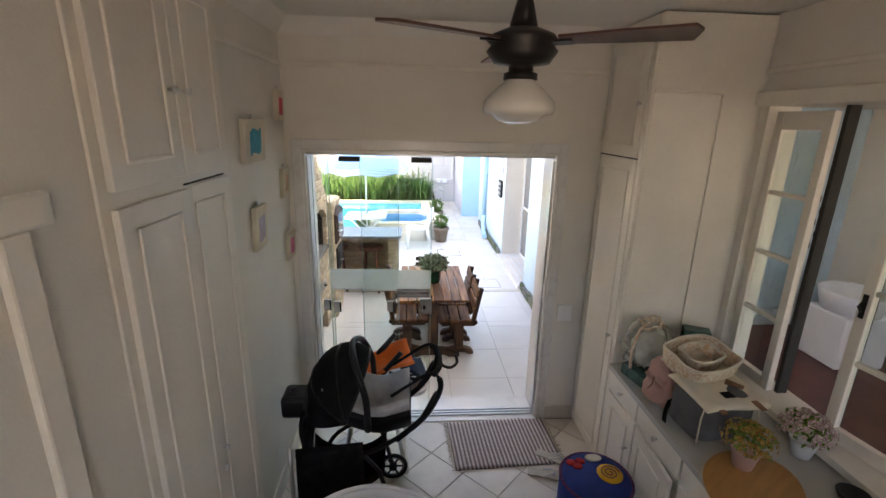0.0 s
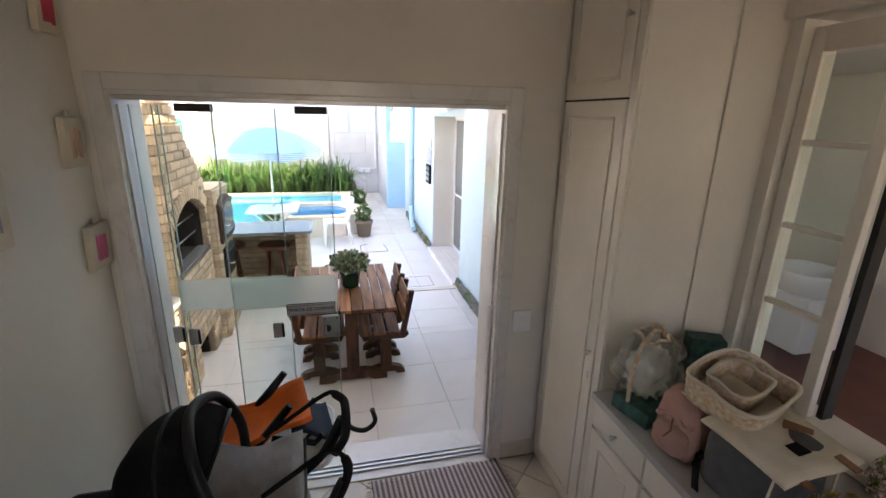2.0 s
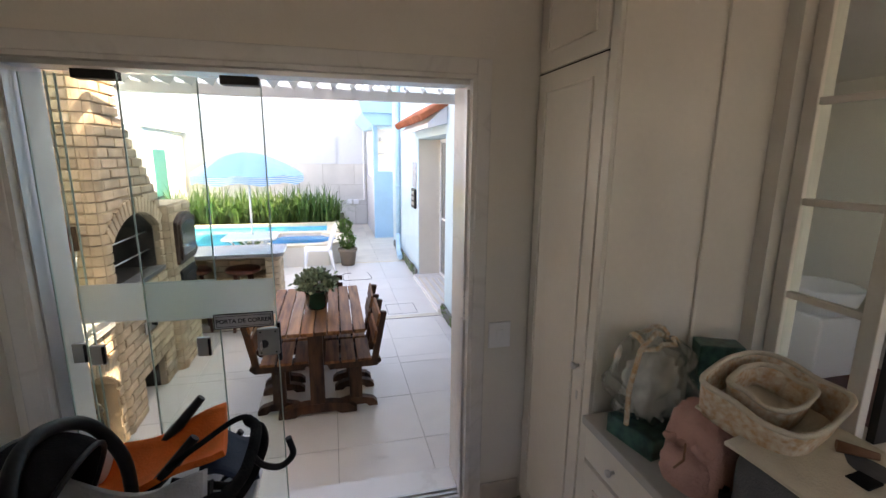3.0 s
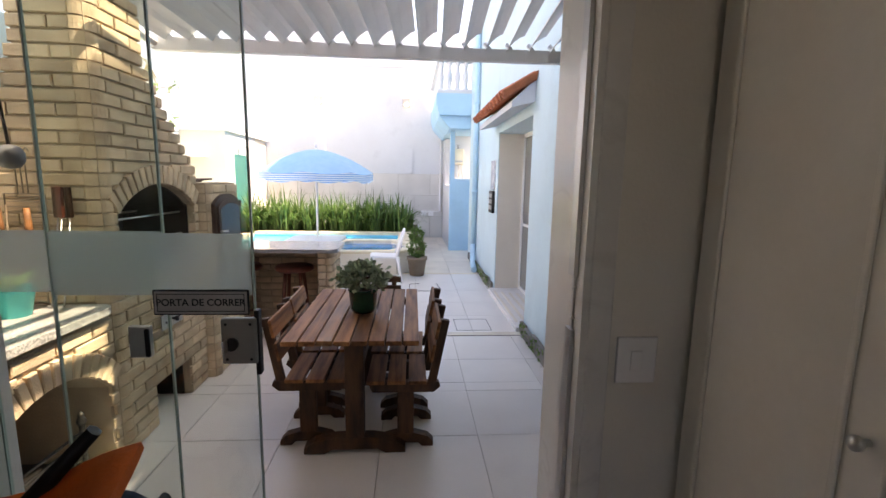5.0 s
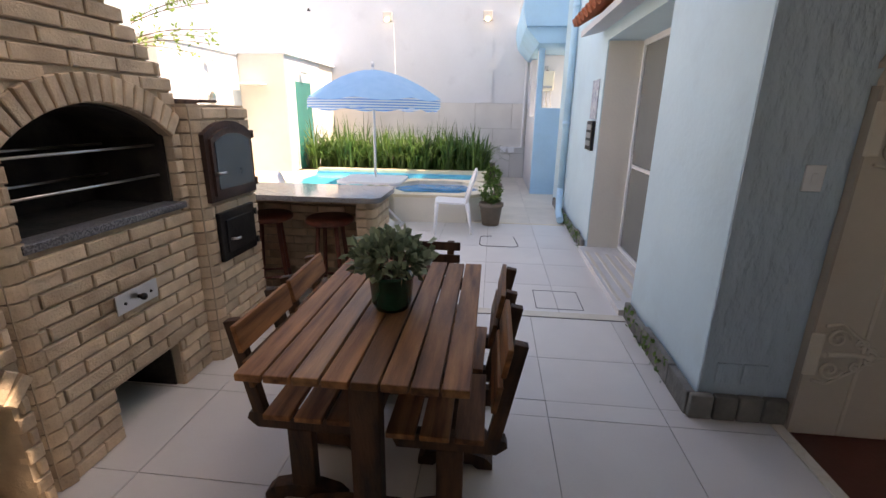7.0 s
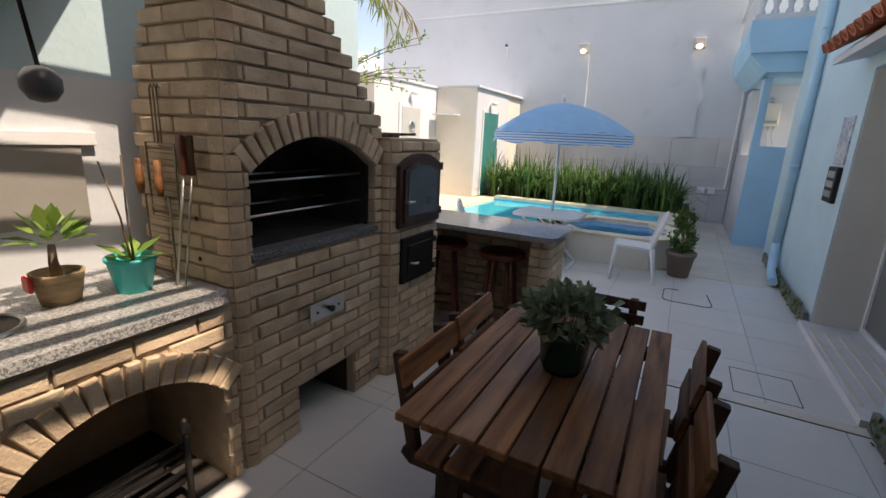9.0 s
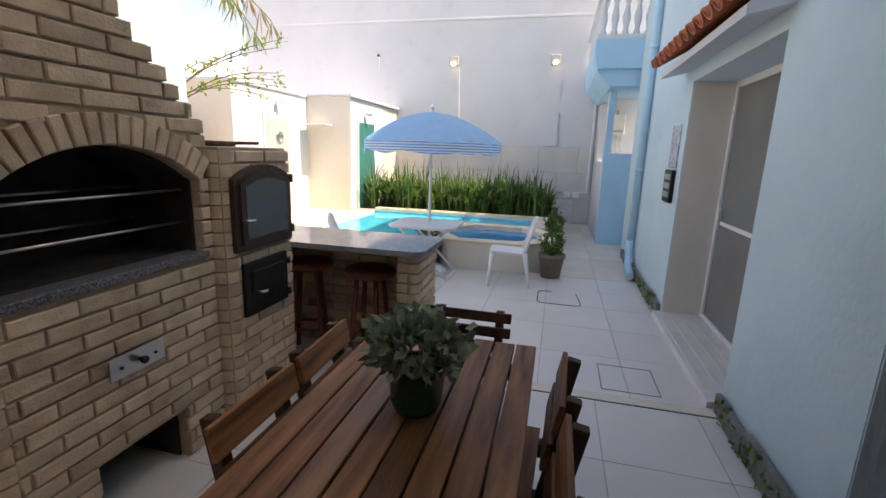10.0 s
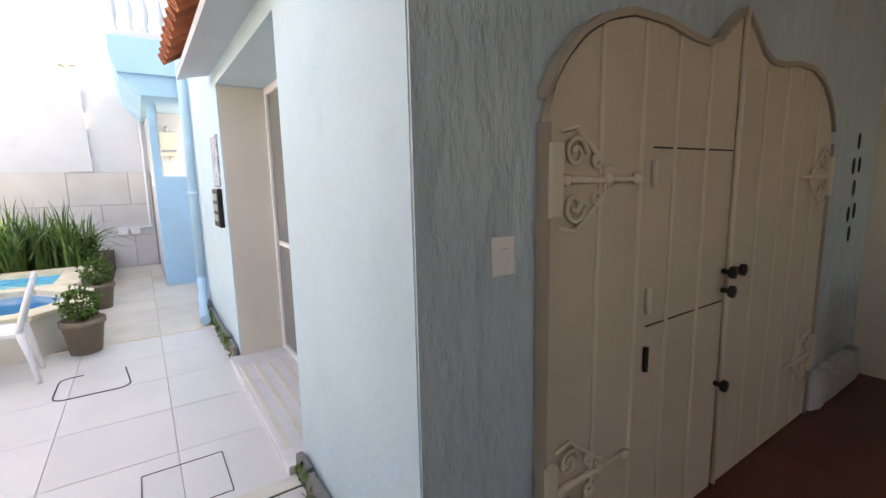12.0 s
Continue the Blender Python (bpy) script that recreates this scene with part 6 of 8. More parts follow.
for q in range(7):
    a = Vector((-4.6, 9.3 + 0.05 * q, 2.0))
    b = a + Vector((rng.uniform(1.2, 2.2), rng.uniform(-0.3, 0.3), rng.uniform(0.25, 0.9)))
    pts = [a.lerp(b, s) + Vector((0, 0, 0.2 * math.sin(3.1 * s))) for s in (k / 8 for k in range(9))]
    tube(st, pts, [0.012 - 0.001 * k for k in range(9)], 5)
    for k in range(3, 9):
        for j in range(7):
            leaf(bm, pts[k] + rand_dir(rng) * 0.04, (rand_dir(rng) + Vector((0.5, 0, 0.4))).normalized(), rand_dir(rng), 0.075, 0.016)
part("branch", st, BARK, t)
part("leaves", bm, LEAF_LIGHT, t)


# ---- utility room: joinery ----
def panel_door(parent, name, axis, face, u0, u1, z0, z1, out, label="", m=None):
    """A painted door leaf with a raised moulding. axis: the wall's normal; face: where the leaf starts; out: which way it faces."""
    def bx(bm, a, b, c, d, e, f, bev):
        lo, hi = sorted((e, f))
        return box(bm, lo, hi, a, b, c, d, bev) if axis == "x" else box(bm, a, b, lo, hi, c, d, bev)
    leaf_ob = part(name, bx(bmesh.new(), u0 + 0.003, u1 - 0.003, z0 + 0.003, z1 - 0.003, face, face + out * 0.022, 0.003), ENAMEL, parent, label, m)
    w = 0.075
    mo = bmesh.new()
    f0, f1 = face + out * 0.0215, face + out * 0.031
    for a, b, c, d in ((u0 + w, u0 + w + 0.014, z0 + w, z1 - w), (u1 - w - 0.014, u1 - w, z0 + w, z1 - w), (u0 + w + 0.014, u1 - w - 0.014, z0 + w, z0 + w + 0.014), (u0 + w + 0.014, u1 - w - 0.014, z1 - w - 0.014, z1 - w)):
        bx(mo, a, b, c, d, f0, f1, 0.004)
    part("moulding", mo, ENAMEL, leaf_ob)
    return leaf_ob


KNOB = [(0, 0), (0.007, 0), (0.007, 0.014), (0.014, 0.02), (0.014, 0.03), (0, 0.034)]


def knob(parent, x, y, z, rx, ry):
    return part("knob", L(KNOB, seg=12), STEEL, parent, "small steel knob", pose(x, y, z, rx, ry, 0))


def closets():
    t = thing("closet", "white built-in closet with panelled doors, one ajar", "closet")
    part("frame", B(LWX + 0.001, LWX + 0.012, 1.54, 2.46, 0.0, 3.12, 0.003), ENAMEL, t)
    a = panel_door(t, "door", "x", LWX + 0.0125, 1.58, 2.01, RZ + 0.07, 2.33, 1)
    knob(a, LWX + 0.035, 1.97, 1.08, 0, 90)
    b = panel_door(t, "door", "x", 0, -0.40, 0, RZ + 0.07, 2.335, 1, "closet door standing slightly ajar", pose(LWX + 0.013, 2.415, 0, 0, 0, -4))
    knob(b, 0.022, -0.36, 1.12, 0, 90)
    part("shadow_gap", B(LWX + 0.012, LWX + 0.0135, 2.02, 2.40, 2.336, 2.344), DARK_GAP, t)
    for y in (2.425,):
        for z in (0.9, 2.25):
            part("hinge", T([(LWX + 0.02, y, z - 0.04), (LWX + 0.02, y, z + 0.04)], 0.008), ENAMEL, t)
    c = panel_door(t, "door", "x", LWX + 0.0125, 1.58, 2.01, 2.375, 3.10, 1)
    knob(c, LWX + 0.035, 1.96, 2.68, 0, 90)
    e = panel_door(t, "door", "x", LWX + 0.0125, 2.015, 2.42, 2.375, 3.10, 1)
    knob(e, LWX + 0.035, 2.06, 2.68, 0, 90)
    d = tagged(new("door_side"), "cream side door in a moulded casing", kind="structure")
    part("casing", B(LWX + 0.001, LWX + 0.03, 1.20, 1.285, 0, 2.34, 0.008), ENAMEL, d)
    part("casing", B(LWX + 0.001, LWX + 0.03, 0.30, 0.385, 0, 2.34, 0.008), ENAMEL, d)
    part("casing", B(LWX + 0.001, LWX + 0.032, 0.25, 1.36, 2.341, 2.42, 0.008), ENAMEL, d)
    part("door_leaf", B(LWX + 0.001, LWX + 0.012, 0.385, 1.20, 0, 2.34, 0.002), WHITE_WALL, d)
    return t


closets()


def tall_cabinet():
    t = thing("tall_cabinet", "tall white painted cupboard with an upper cabinet", "cupboard")
    F, Y0, Y1 = 1.80, 2.90, DY0 - 0.002
    part("body", B(F + 0.024, RWX - 0.002, Y0, Y1, 0.0, 3.21, 0.003), ENAMEL, t)
    part("face_frame", B(F + 0.006, F + 0.0235, Y0 + 0.001, Y0 + 0.05, 0.0, 3.20, 0.003), ENAMEL, t)
    part("shadow_gap", B(F + 0.016, F + 0.024, Y0 + 0.05, Y1 - 0.003, 2.386, 2.401), DARK_GAP, t)
    a = panel_door(t, "door", "x", F + 0.023, Y0 + 0.052, Y1 - 0.03, RZ + 0.05, 2.392, -1)
    knob(a, F, Y0 + 0.085, 1.19, 0, -90)
    part("keyhole", B(F - 0.001, F + 0.001, Y0 + 0.08, Y0 + 0.092, 1.04, 1.075), STEEL, a)
    b = panel_door(t, "door", "x", F + 0.023, Y0 + 0.052, Y1 - 0.03, 2.396, 3.12, -1)
    knob(b, F, Y0 + 0.085, 2.72, 0, -90)
    for z in (0.6, 2.2, 2.5, 3.0):
        part("hinge", T([(F + 0.01, Y1 - 0.022, z - 0.04), (F + 0.01, Y1 - 0.022, z + 0.04)], 0.007), ENAMEL, t)
    part("side_batten", B(2.235, 2.25, Y0 - 0.012, Y0 - 0.001, 1.035, 2.78, 0.004), ENAMEL, t)
    part("side_batten", B(F + 0.024, 2.25, Y0 - 0.01, Y0 - 0.001, 2.78, 2.80, 0.003), ENAMEL, t)
    return t


tall_cabinet()
F = 1.79
for k, (y0, y1) in enumerate(((2.50, 2.885), (2.04, 2.497), (1.58, 2.037), (1.12, 1.577))):
    t = thing("base_cabinet", "white painted base cabinet with a drawer" + (", its door ajar" if k == 1 else ""), "cabinet", group="cabinets under the window")
    part("body", B(F + 0.023, RWX - 0.003, y0, y1, 0.0, 0.994, 0.002), ENAMEL, t)
    dr = part("drawer", B(F, F + 0.0225, y0 + 0.004, y1 - 0.004, 0.845, 0.985, 0.004), ENAMEL, t)
    knob(dr, F, (y0 + y1) / 2, 0.915, 0, -90)
    if k == 1:
        dd = panel_door(t, "door", "x", 0.0, -0.44, 0, RZ + 0.05, 0.83, -1, "cabinet door slightly ajar", pose(F + 0.022, y1 - 0.006, 0, 0, 0, -5))
        knob(dd, -0.022, -0.40, 0.62, 0, -90)
    else:
        dd = panel_door(t, "door", "x", F + 0.022, y0 + 0.004, y1 - 0.004, RZ + 0.05, 0.83, -1)
        knob(dd, F, y0 + 0.05, 0.62, 0, -90)
WT = mat("grey_stone_worktop", (0.42, 0.41, 0.38), 0.3, 0.06, 3, 0.03, 60)
tagged(part("worktop", B(F - 0.02, RWX - 0.002, 1.10, 2.886, 0.995, 1.031, 0.004), WT), "grey worktop on the white base cabinets", "worktop")
setting("sill_window", B(RWX - 0.06, RWX + 0.2, WY0 + 0.003, WY1 - 0.003, WZ0 - 0.02, WZ0 + 0.02, 0.004), ENAMEL, "white window sill above the worktop")


def casement(y0, y1, turn=0.0, label=""):
    w = tagged(new("window_sash"), label or "white wooden casement with four panes", kind="structure")
    w.matrix_basis = pose(RWX + 0.05, y1, 0, 0, 0, turn)
    l, z0, z1, s = y1 - y0, WZ0 + 0.022, WZ1 - 0.03, 0.055
    part("stile", B(0, 0.04, -s, -0.002, z0, z1, 0.004), ENAMEL, w)
    part("stile", B(0, 0.04, -l + 0.002, -l + s, z0, z1, 0.004), ENAMEL, w)
    part("rail", B(0, 0.04, -l + s, -s, z0, z0 + 0.07, 0.004), ENAMEL, w)
    part("rail", B(0, 0.04, -l + s, -s, z1 - 0.10, z1, 0.004), ENAMEL, w)
    n = 4
    zs = [z0 + 0.07 + (z1 - 0.10 - z0 - 0.07) * k / n for k in range(n + 1)]
    for k in range(1, n):
        part("glazing_bar", B(0.006, 0.034, -l + s, -s, zs[k] - 0.013, zs[k] + 0.013, 0.003), ENAMEL, w)
    for k in range(n):
        p = part("pane", B(0.018, 0.021, -l + s, -s, zs[k] + 0.013, zs[k + 1] - 0.013), GLASS, w)
        p.visible_shadow = False
    return w


casement(2.46, 2.835)
casement(1.71, 2.09, 8, "white wooden casement standing slightly open")
casement(1.33, 1.70)
casement(0.76, 1.32)
part_frame = bmesh.new()
box(part_frame, RWX + 0.10, RWX + 0.16, 2.435, 2.46, WZ0 + 0.021, WZ1 - 0.002)
box(part_frame, RWX + 0.10, RWX + 0.16, 2.09, 2.11, WZ0 + 0.021, WZ1 - 0.002)
setting("trim_window_post", part_frame, DARK_GAP, "dark posts beside the window gap")
t = thing("sash_bolt", "black sliding bolt on the casement", "bolt", pose(RWX + 0.046, 2.055, 1.80))
part("plate", B(-0.008, 0.0, -0.012, 0.012, -0.06, 0.06, 0.003), IRON, t)
part("handle", T([(-0.008, 0, -0.03), (-0.03, 0, 0.0), (-0.008, 0, 0.03)], 0.005), IRON, t)
t = thing("light_switch", "square white light switch beside the glass door", "switch")
part("plate", B(1.60, 1.72, DY0 - 0.011, DY0 - 0.001, 1.05, 1.19, 0.004), PLASTIC, t)
part("rocker", B(1.64, 1.675, DY0 - 0.015, DY0 - 0.0112, 1.09, 1.15, 0.002), PLASTIC, t)

# ---- pictures ----
def picture(y, z, w, h, col, label, tilt=3):
    t = thing("small_painting", label, "painting", pose(LWX + 0.003, y, z, 0, tilt, 0), "small abstract paintings")
    part("canvas", B(0, 0.028, -w / 2, w / 2, -h / 2, h / 2, 0.004), CREAM_CLOTH, t)
    m = mat("paint_" + label.split()[0], col, 0.6, 0.35, 14, 0.3, 40, stretch=(1, 8, 1))
    n = 6
    for k in range(n):
        a = -w * 0.27 + w * 0.54 * k / n
        d = random.Random(k + int(z * 50)).uniform(-0.03, 0.03) * h
        part("brush_stroke", B(0.0275, 0.0292, a, a + w * 0.54 / n, -h * 0.30 + d, h * 0.26 + d, 0.0), m, t)
    part("hanger", B(0.0, 0.012, -0.012, 0.012, h / 2, h / 2 + 0.025, 0.002), STEEL, t)


picture(3.375, 2.67, 0.15, 0.19, (0.62, 0.05, 0.10), "red strokes on a small pale canvas")
picture(2.83, 2.47, 0.33, 0.23, (0.02, 0.30, 0.42), "teal strokes on a wide pale canvas")
picture(3.385, 2.17, 0.15, 0.20, (0.62, 0.40, 0.28), "peach strokes on a small pale canvas")
picture(2.81, 1.99, 0.19, 0.25, (0.42, 0.36, 0.46), "mauve strokes on a pale canvas")
picture(3.42, 1.72, 0.17, 0.20, (0.78, 0.16, 0.30), "pink strokes on a small pale canvas")

# ---- ceiling fan ----
FAN_WOOD = mat("dark_fan_wood", (0.075, 0.028, 0.018), 0.35, 0.3, 4, 0.1, 30, stretch=(1, 8, 8))
OPAL = mat("opal_glass", (0.70, 0.67, 0.61), 0.15, 0.03, 4, 0.0)
FAN_BLACK = mat("black_fan_metal", (0.018, 0.015, 0.014), 0.4, 0.2, 6, 0.05, 50, metal=0.3)
t = thing("ceiling_fan", "dark wooden ceiling fan with an opal glass lamp", "ceiling fan", pose(0.775, 1.79, -0.01))
part("rod", L([(0, 3.228), (0.06, 3.228), (0.055, 3.16), (0.02, 3.12), (0.018, 3.0), (0.03, 2.96), (0.045, 2.90), (0, 2.90)], seg=18), FAN_BLACK, t)
part("motor", L([(0, 2.90), (0.05, 2.895), (0.10, 2.875), (0.115, 2.857), (0.10, 2.845), (0.115, 2.825), (0.09, 2.79), (0.04, 2.785), (0.04, 2.765), (0.055, 2.76), (0.055, 2.74), (0, 2.74)], seg=26), FAN_BLACK, t)
part("lamp_globe", L([(0.045, 2.745), (0.05, 2.735), (0.075, 2.715), (0.115, 2.675), (0.12, 2.65), (0.115, 2.635), (0.085, 2.628), (0.07, 2.612), (0.03, 2.603), (0, 2.602)], seg=30), OPAL, t, "opal schoolhouse lamp glass")
for a in (-30, 210, 90):
    b = part("blade", P([(0.12, -0.035), (0.30, -0.052), (0.49, -0.062), (0.51, -0.02), (0.49, 0.062), (0.30, 0.052), (0.12, 0.035)], "z", -0.004, 0.004), FAN_WOOD, t, m=pose(0, 0, 2.857, 0, 0, a) @ pose(0, 0, 0, -8, 0, 0))
    part("blade_arm", B(0.09, 0.16, -0.02, 0.02, -0.012, -0.0045, 0.002), FAN_BLACK, b)

# ---- sliding glass door ----
def glass_panel(label, x0, x1, y, frost):
    t = tagged(new("door_glass_panel"), label, kind="structure")
    p = part("pane", B(x0, x1, y, y + 0.008, RZ + 0.03, OZ - 0.06), GLASS, t)
    p.visible_shadow = False
    for x in (x0, x1):
        part("pane_edge", B(x - 0.0025, x + 0.0025, y - 0.0005, y + 0.0085, RZ + 0.03, OZ - 0.06), GLASS_EDGE, t)
    if frost:
        f = part("frosted_band", B(x0 + 0.004, x1 - 0.004, y - 0.0015, y - 0.0005, 1.305, 1.475), FROST, t, "frosted safety band")
        f.visible_shadow = False
    return t


a = glass_panel("fixed clear glass door panel at the jamb", -0.355, -0.235, 3.6245, False)
b = glass_panel("clear sliding glass door panel with a frosted band", -0.25, 0.28, 3.5885, True)
c = glass_panel("leading glass door panel with lock and notice", 0.005, 0.53, 3.5525, True)
for x, p in ((-0.07, b), (0.45, c)):
    part("top_clamp", B(x - 0.075, x + 0.075, 3.5415, 3.6065, OZ - 0.085, OZ - 0.05, 0.004), IRON, p)
for x, y, p in ((-0.285, 3.6165, a), (-0.20, 3.5765, b), (0.215, 3.5765, b)):
    h = part("pull", B(x - 0.028, x + 0.028, y - 0.022, y - 0.002, 1.125, 1.215, 0.004), ALU, p, "grey aluminium clamp pull")
    part("pull_edge", B(x + 0.018, x + 0.03, y - 0.03, y - 0.022, 1.13, 1.21, 0.002), BLACK_PLASTIC, h)
lk = part("lock", B(0.445, 0.54, 3.5265, 3.5515, 1.115, 1.245, 0.006), mat("grey_lock_case", (0.34, 0.35, 0.33), 0.4, 0.08, 6, 0.05, 50, metal=0.6), c, "grey metal lock with a key")
part("cylinder", L([(0, 0), (0.018, 0), (0.018, 0.012), (0.012, 0.014), (0, 0.014)], seg=16), IRON, lk, m=pose(0.475, 3.5265, 1.175, 90, 0, 0))
part("key", B(0.462, 0.468, 3.4865, 3.5145, 1.158, 1.192, 0.002), STEEL, lk)
for x, z in ((0.46, 1.13), (0.525, 1.13), (0.46, 1.23), (0.525, 1.23)):
    part("screw", L([(0, 0), (0.004, 0), (0.004, 0.002), (0, 0.0025)], seg=8), IRON, lk, m=pose(x, 3.5265, z, 90, 0, 0))
part("strike", B(0.532, 0.545, 3.5365, 3.5625, 1.08, 1.265, 0.002), IRON, c)
SIGN_GREY = mat("silver_sign", (0.47, 0.47, 0.49), 0.35, 0.05, 4, 0.02, 60, metal=0.3)
SIGN_INK = mat("black_print", (0.012, 0.012, 0.014), 0.5, 0.05, 4, 0)
rim_ = part("notice_rim", B(0.266, 0.519, 3.5425, 3.5497, 1.251, 1.322, 0.003), SIGN_INK, c, "black rim of the notice")
sg = part("notice", B(0.270, 0.515, 3.5415, 3.5483, 1.255, 1.318, 0.002), SIGN_GREY, c, "silver notice reading PORTA DE CORRER")
bd = bmesh.new()
for q in ((0.277, 0.508, 1.3095, 1.3115), (0.277, 0.508, 1.2615, 1.2635), (0.277, 0.279, 1.2635, 1.3095), (0.506, 0.508, 1.2635, 1.3095)):
    box(bd, q[0], q[1], 3.5405, 3.5413, q[2], q[3])
part("notice_border", bd, SIGN_INK, sg)
fc = bpy.data.curves.new("notice_text", "FONT")
fc.body, fc.size, fc.align_x, fc.align_y, fc.extrude, fc.offset = "PORTA DE CORRER", 0.0265, "CENTER", "CENTER", 0.0004, 0.0006
fo = new("notice_text", fc)
fo.parent = sg
fo.matrix_parent_inverse = Matrix.Identity(4)
fo.matrix_basis = pose(0.3925, 3.5407, 1.2865, 90, 0, 0)
fc.materials.append(SIGN_INK)


for p in (a, b, c):                               # the three panels as they stand slid open
    p.matrix_basis = pose(0.045, 0, 0)


# ---- soft things ----
def surf(f, nu, nv, thick):
    """A thick sheet over the unit square, from f(u, v)."""
    bm = bmesh.new()
    P0 = [[Vector(f(i / nu, j / nv)) for j in range(nv + 1)] for i in range(nu + 1)]
    top, bot = [], []
    for i in range(nu + 1):
        tr, br = [], []
        for j in range(nv + 1):
            du = P0[min(i + 1, nu)][j] - P0[max(i - 1, 0)][j]
            dv = P0[i][min(j + 1, nv)] - P0[i][max(j - 1, 0)]
            n = du.cross(dv)
            n = n.normalized() if n.length > 1e-9 else Vector((0, 0, 1))
            tr.append(bm.verts.new(P0[i][j] + n * thick / 2))
            br.append(bm.verts.new(P0[i][j] - n * thick / 2))
        top.append(tr)
        bot.append(br)
    for i in range(nu):
        for j in range(nv):
            for g, rev in ((top, False), (bot, True)):
                q = (g[i][j], g[i + 1][j], g[i + 1][j + 1], g[i][j + 1])
                bm.faces.new(q[::-1] if rev else q).smooth = True
    ring = [(i, 0) for i in range(nu)] + [(nu, j) for j in range(nv)] + [(i, nv) for i in range(nu, 0, -1)] + [(0, j) for j in range(nv, 0, -1)]
    for k in range(len(ring)):
        a, b = ring[k], ring[(k + 1) % len(ring)]
        bm.faces.new((top[a[0]][a[1]], bot[a[0]][a[1]], bot[b[0]][b[1]], top[b[0]][b[1]]))
    bmesh.ops.recalc_face_normals(bm, faces=bm.faces[:])
    return bm


def soft(sx, sy, sz, power=3.0, lump=0.0, freq=6.0, seed=0, cuts=7):
    """A stuffed rounded body, standing on z = 0."""
    bm = bmesh.new()
    bmesh.ops.create_cube(bm, size=2)
    bmesh.ops.subdivide_edges(bm, edges=bm.edges[:], cuts=cuts, use_grid_fill=True)
    for v in bm.verts:
        c = v.co
        k = (abs(c.x) ** power + abs(c.y) ** power + abs(c.z) ** power) ** (1 / power)
        p = c / k
        q = 1 + lump * noise.noise(p * freq * 0.5 + Vector((seed * 7.1, 3.3, 1.7)))
        v.co = Vector((p.x * sx / 2 * q, p.y * sy / 2 * q, (p.z * q + 1) * sz / 2))
    for f in bm.faces:
        f.smooth = True
    return bm


FLORAL = mat("floral_print_cloth", (0.76, 0.70, 0.58), 0.85, 0.06, 55, 0.3, 100, col2=(0.58, 0.36, 0.20))
n_, l_ = FLORAL.node_tree.nodes, FLORAL.node_tree.links
CLEAR = glass("crinkled_clear_plastic", (0.97, 0.98, 0.97), 0.08, 1.5, 0.05)
# floral basket on the grey bag
t = thing("nappy_bag", "grey felt bag with a cream flap on the worktop", "bag", pose(2.01, 2.20, 1.032, 0, 0, 6) @ Matrix.Scale(0.83, 4))
part("body", soft(0.40, 0.30, 0.31, 6, 0.02, 4), DARK_GREY_CLOTH, t)
part("flap", surf(lambda u, v: ((u - 0.5) * 0.44, 0.15 - v * 0.36, 0.318 - 0.03 * v * v + 0.01 * math.sin(6 * u)), 8, 8, 0.012), CREAM_CLOTH, t, "cream canvas flap")
for x in (-0.13, 0.13):
    part("strap", B(x - 0.02, x + 0.02, -0.20, -0.12, 0.320, 0.328, 0.003, pose(0, 0, 0, 8, 0, 0)), TAN, t, "tan leather tab")
part("badge", B(-0.035, 0.035, -0.13, -0.07, 0.312, 0.318, 0.002), BLACK_CLOTH, t)
part("piping", T([(-0.2, -0.152, 0.02), (-0.202, -0.153, 0.2), (-0.19, -0.155, 0.29)], 0.005), CREAM_CLOTH, t)
part("piping", T([(0.2, -0.152, 0.02), (0.202, -0.153, 0.2), (0.19, -0.155, 0.29)], 0.005), CREAM_CLOTH, t)
part("toggle", T([(0.09, 0.02, 0.325), (0.15, -0.06, 0.325)], [0.02, 0.012]), TAN, t)


def tray_basket(m, w, d, h, label):
    t = thing("fabric_basket", label, "basket", m, "nested fabric baskets")
    def wall(u, v):
        a = 2 * math.pi * u
        c, s = math.cos(a), math.sin(a)
        k = (abs(c) ** 5 + abs(s) ** 5) ** 0.2
        g = 0.90 + 0.10 * v
        return (c / k * w / 2 * g, s / k * d / 2 * g, v * h + 0.006 * math.sin(5 * a) * v)
    part("wall", surf(wall, 40, 4, 0.008), FLORAL, t, "floral printed basket side")
    part("base", B(-w * 0.43, w * 0.43, -d * 0.43, d * 0.43, 0.002, 0.01, 0.002), CREAM_CLOTH, t)
    part("piping", T([Vector(wall(k / 40, 1.0)) for k in range(40)], 0.008, 6, True), CREAM_CLOTH, t, "cream piped rim")
    return t


tray_basket(pose(2.02, 2.37, 1.302, 10, -3, 18), 0.35, 0.28, 0.10, "floral fabric basket with a cream rim on the bag")
tray_basket(pose(2.03, 2.385, 1.318, 10, -3, 18), 0.21, 0.165, 0.08, "small clear-lidded floral basket inside a larger one")
# crinkled clear bag
def crumple(u, v):
    a = 2 * math.pi * u
    r = 0.13 * math.sin(math.pi * (0.08 + 0.86 * v)) ** 0.5
    q = noise.noise(Vector((3 * math.cos(a), 3 * math.sin(a), 4 * v))) * 0.06
    return ((r + q) * 1.25 * math.cos(a), (r + q) * math.sin(a), 0.30 * v + 0.02 * math.sin(3 * a))
t = thing("clear_bag", "clear plastic toiletry bag with printed trim", "bag", pose(1.94, 2.735, 1.108, 0, 0, 20))
part("film", surf(crumple, 32, 12, 0.003), CLEAR, t)
part("contents", soft(0.20, 0.15, 0.22, 2.5, 0.45, 9, 3), mat("white_muslin", (0.70, 0.69, 0.66), 0.85, 0.15, 12, 0.4, 60), t, "crumpled white cloths")
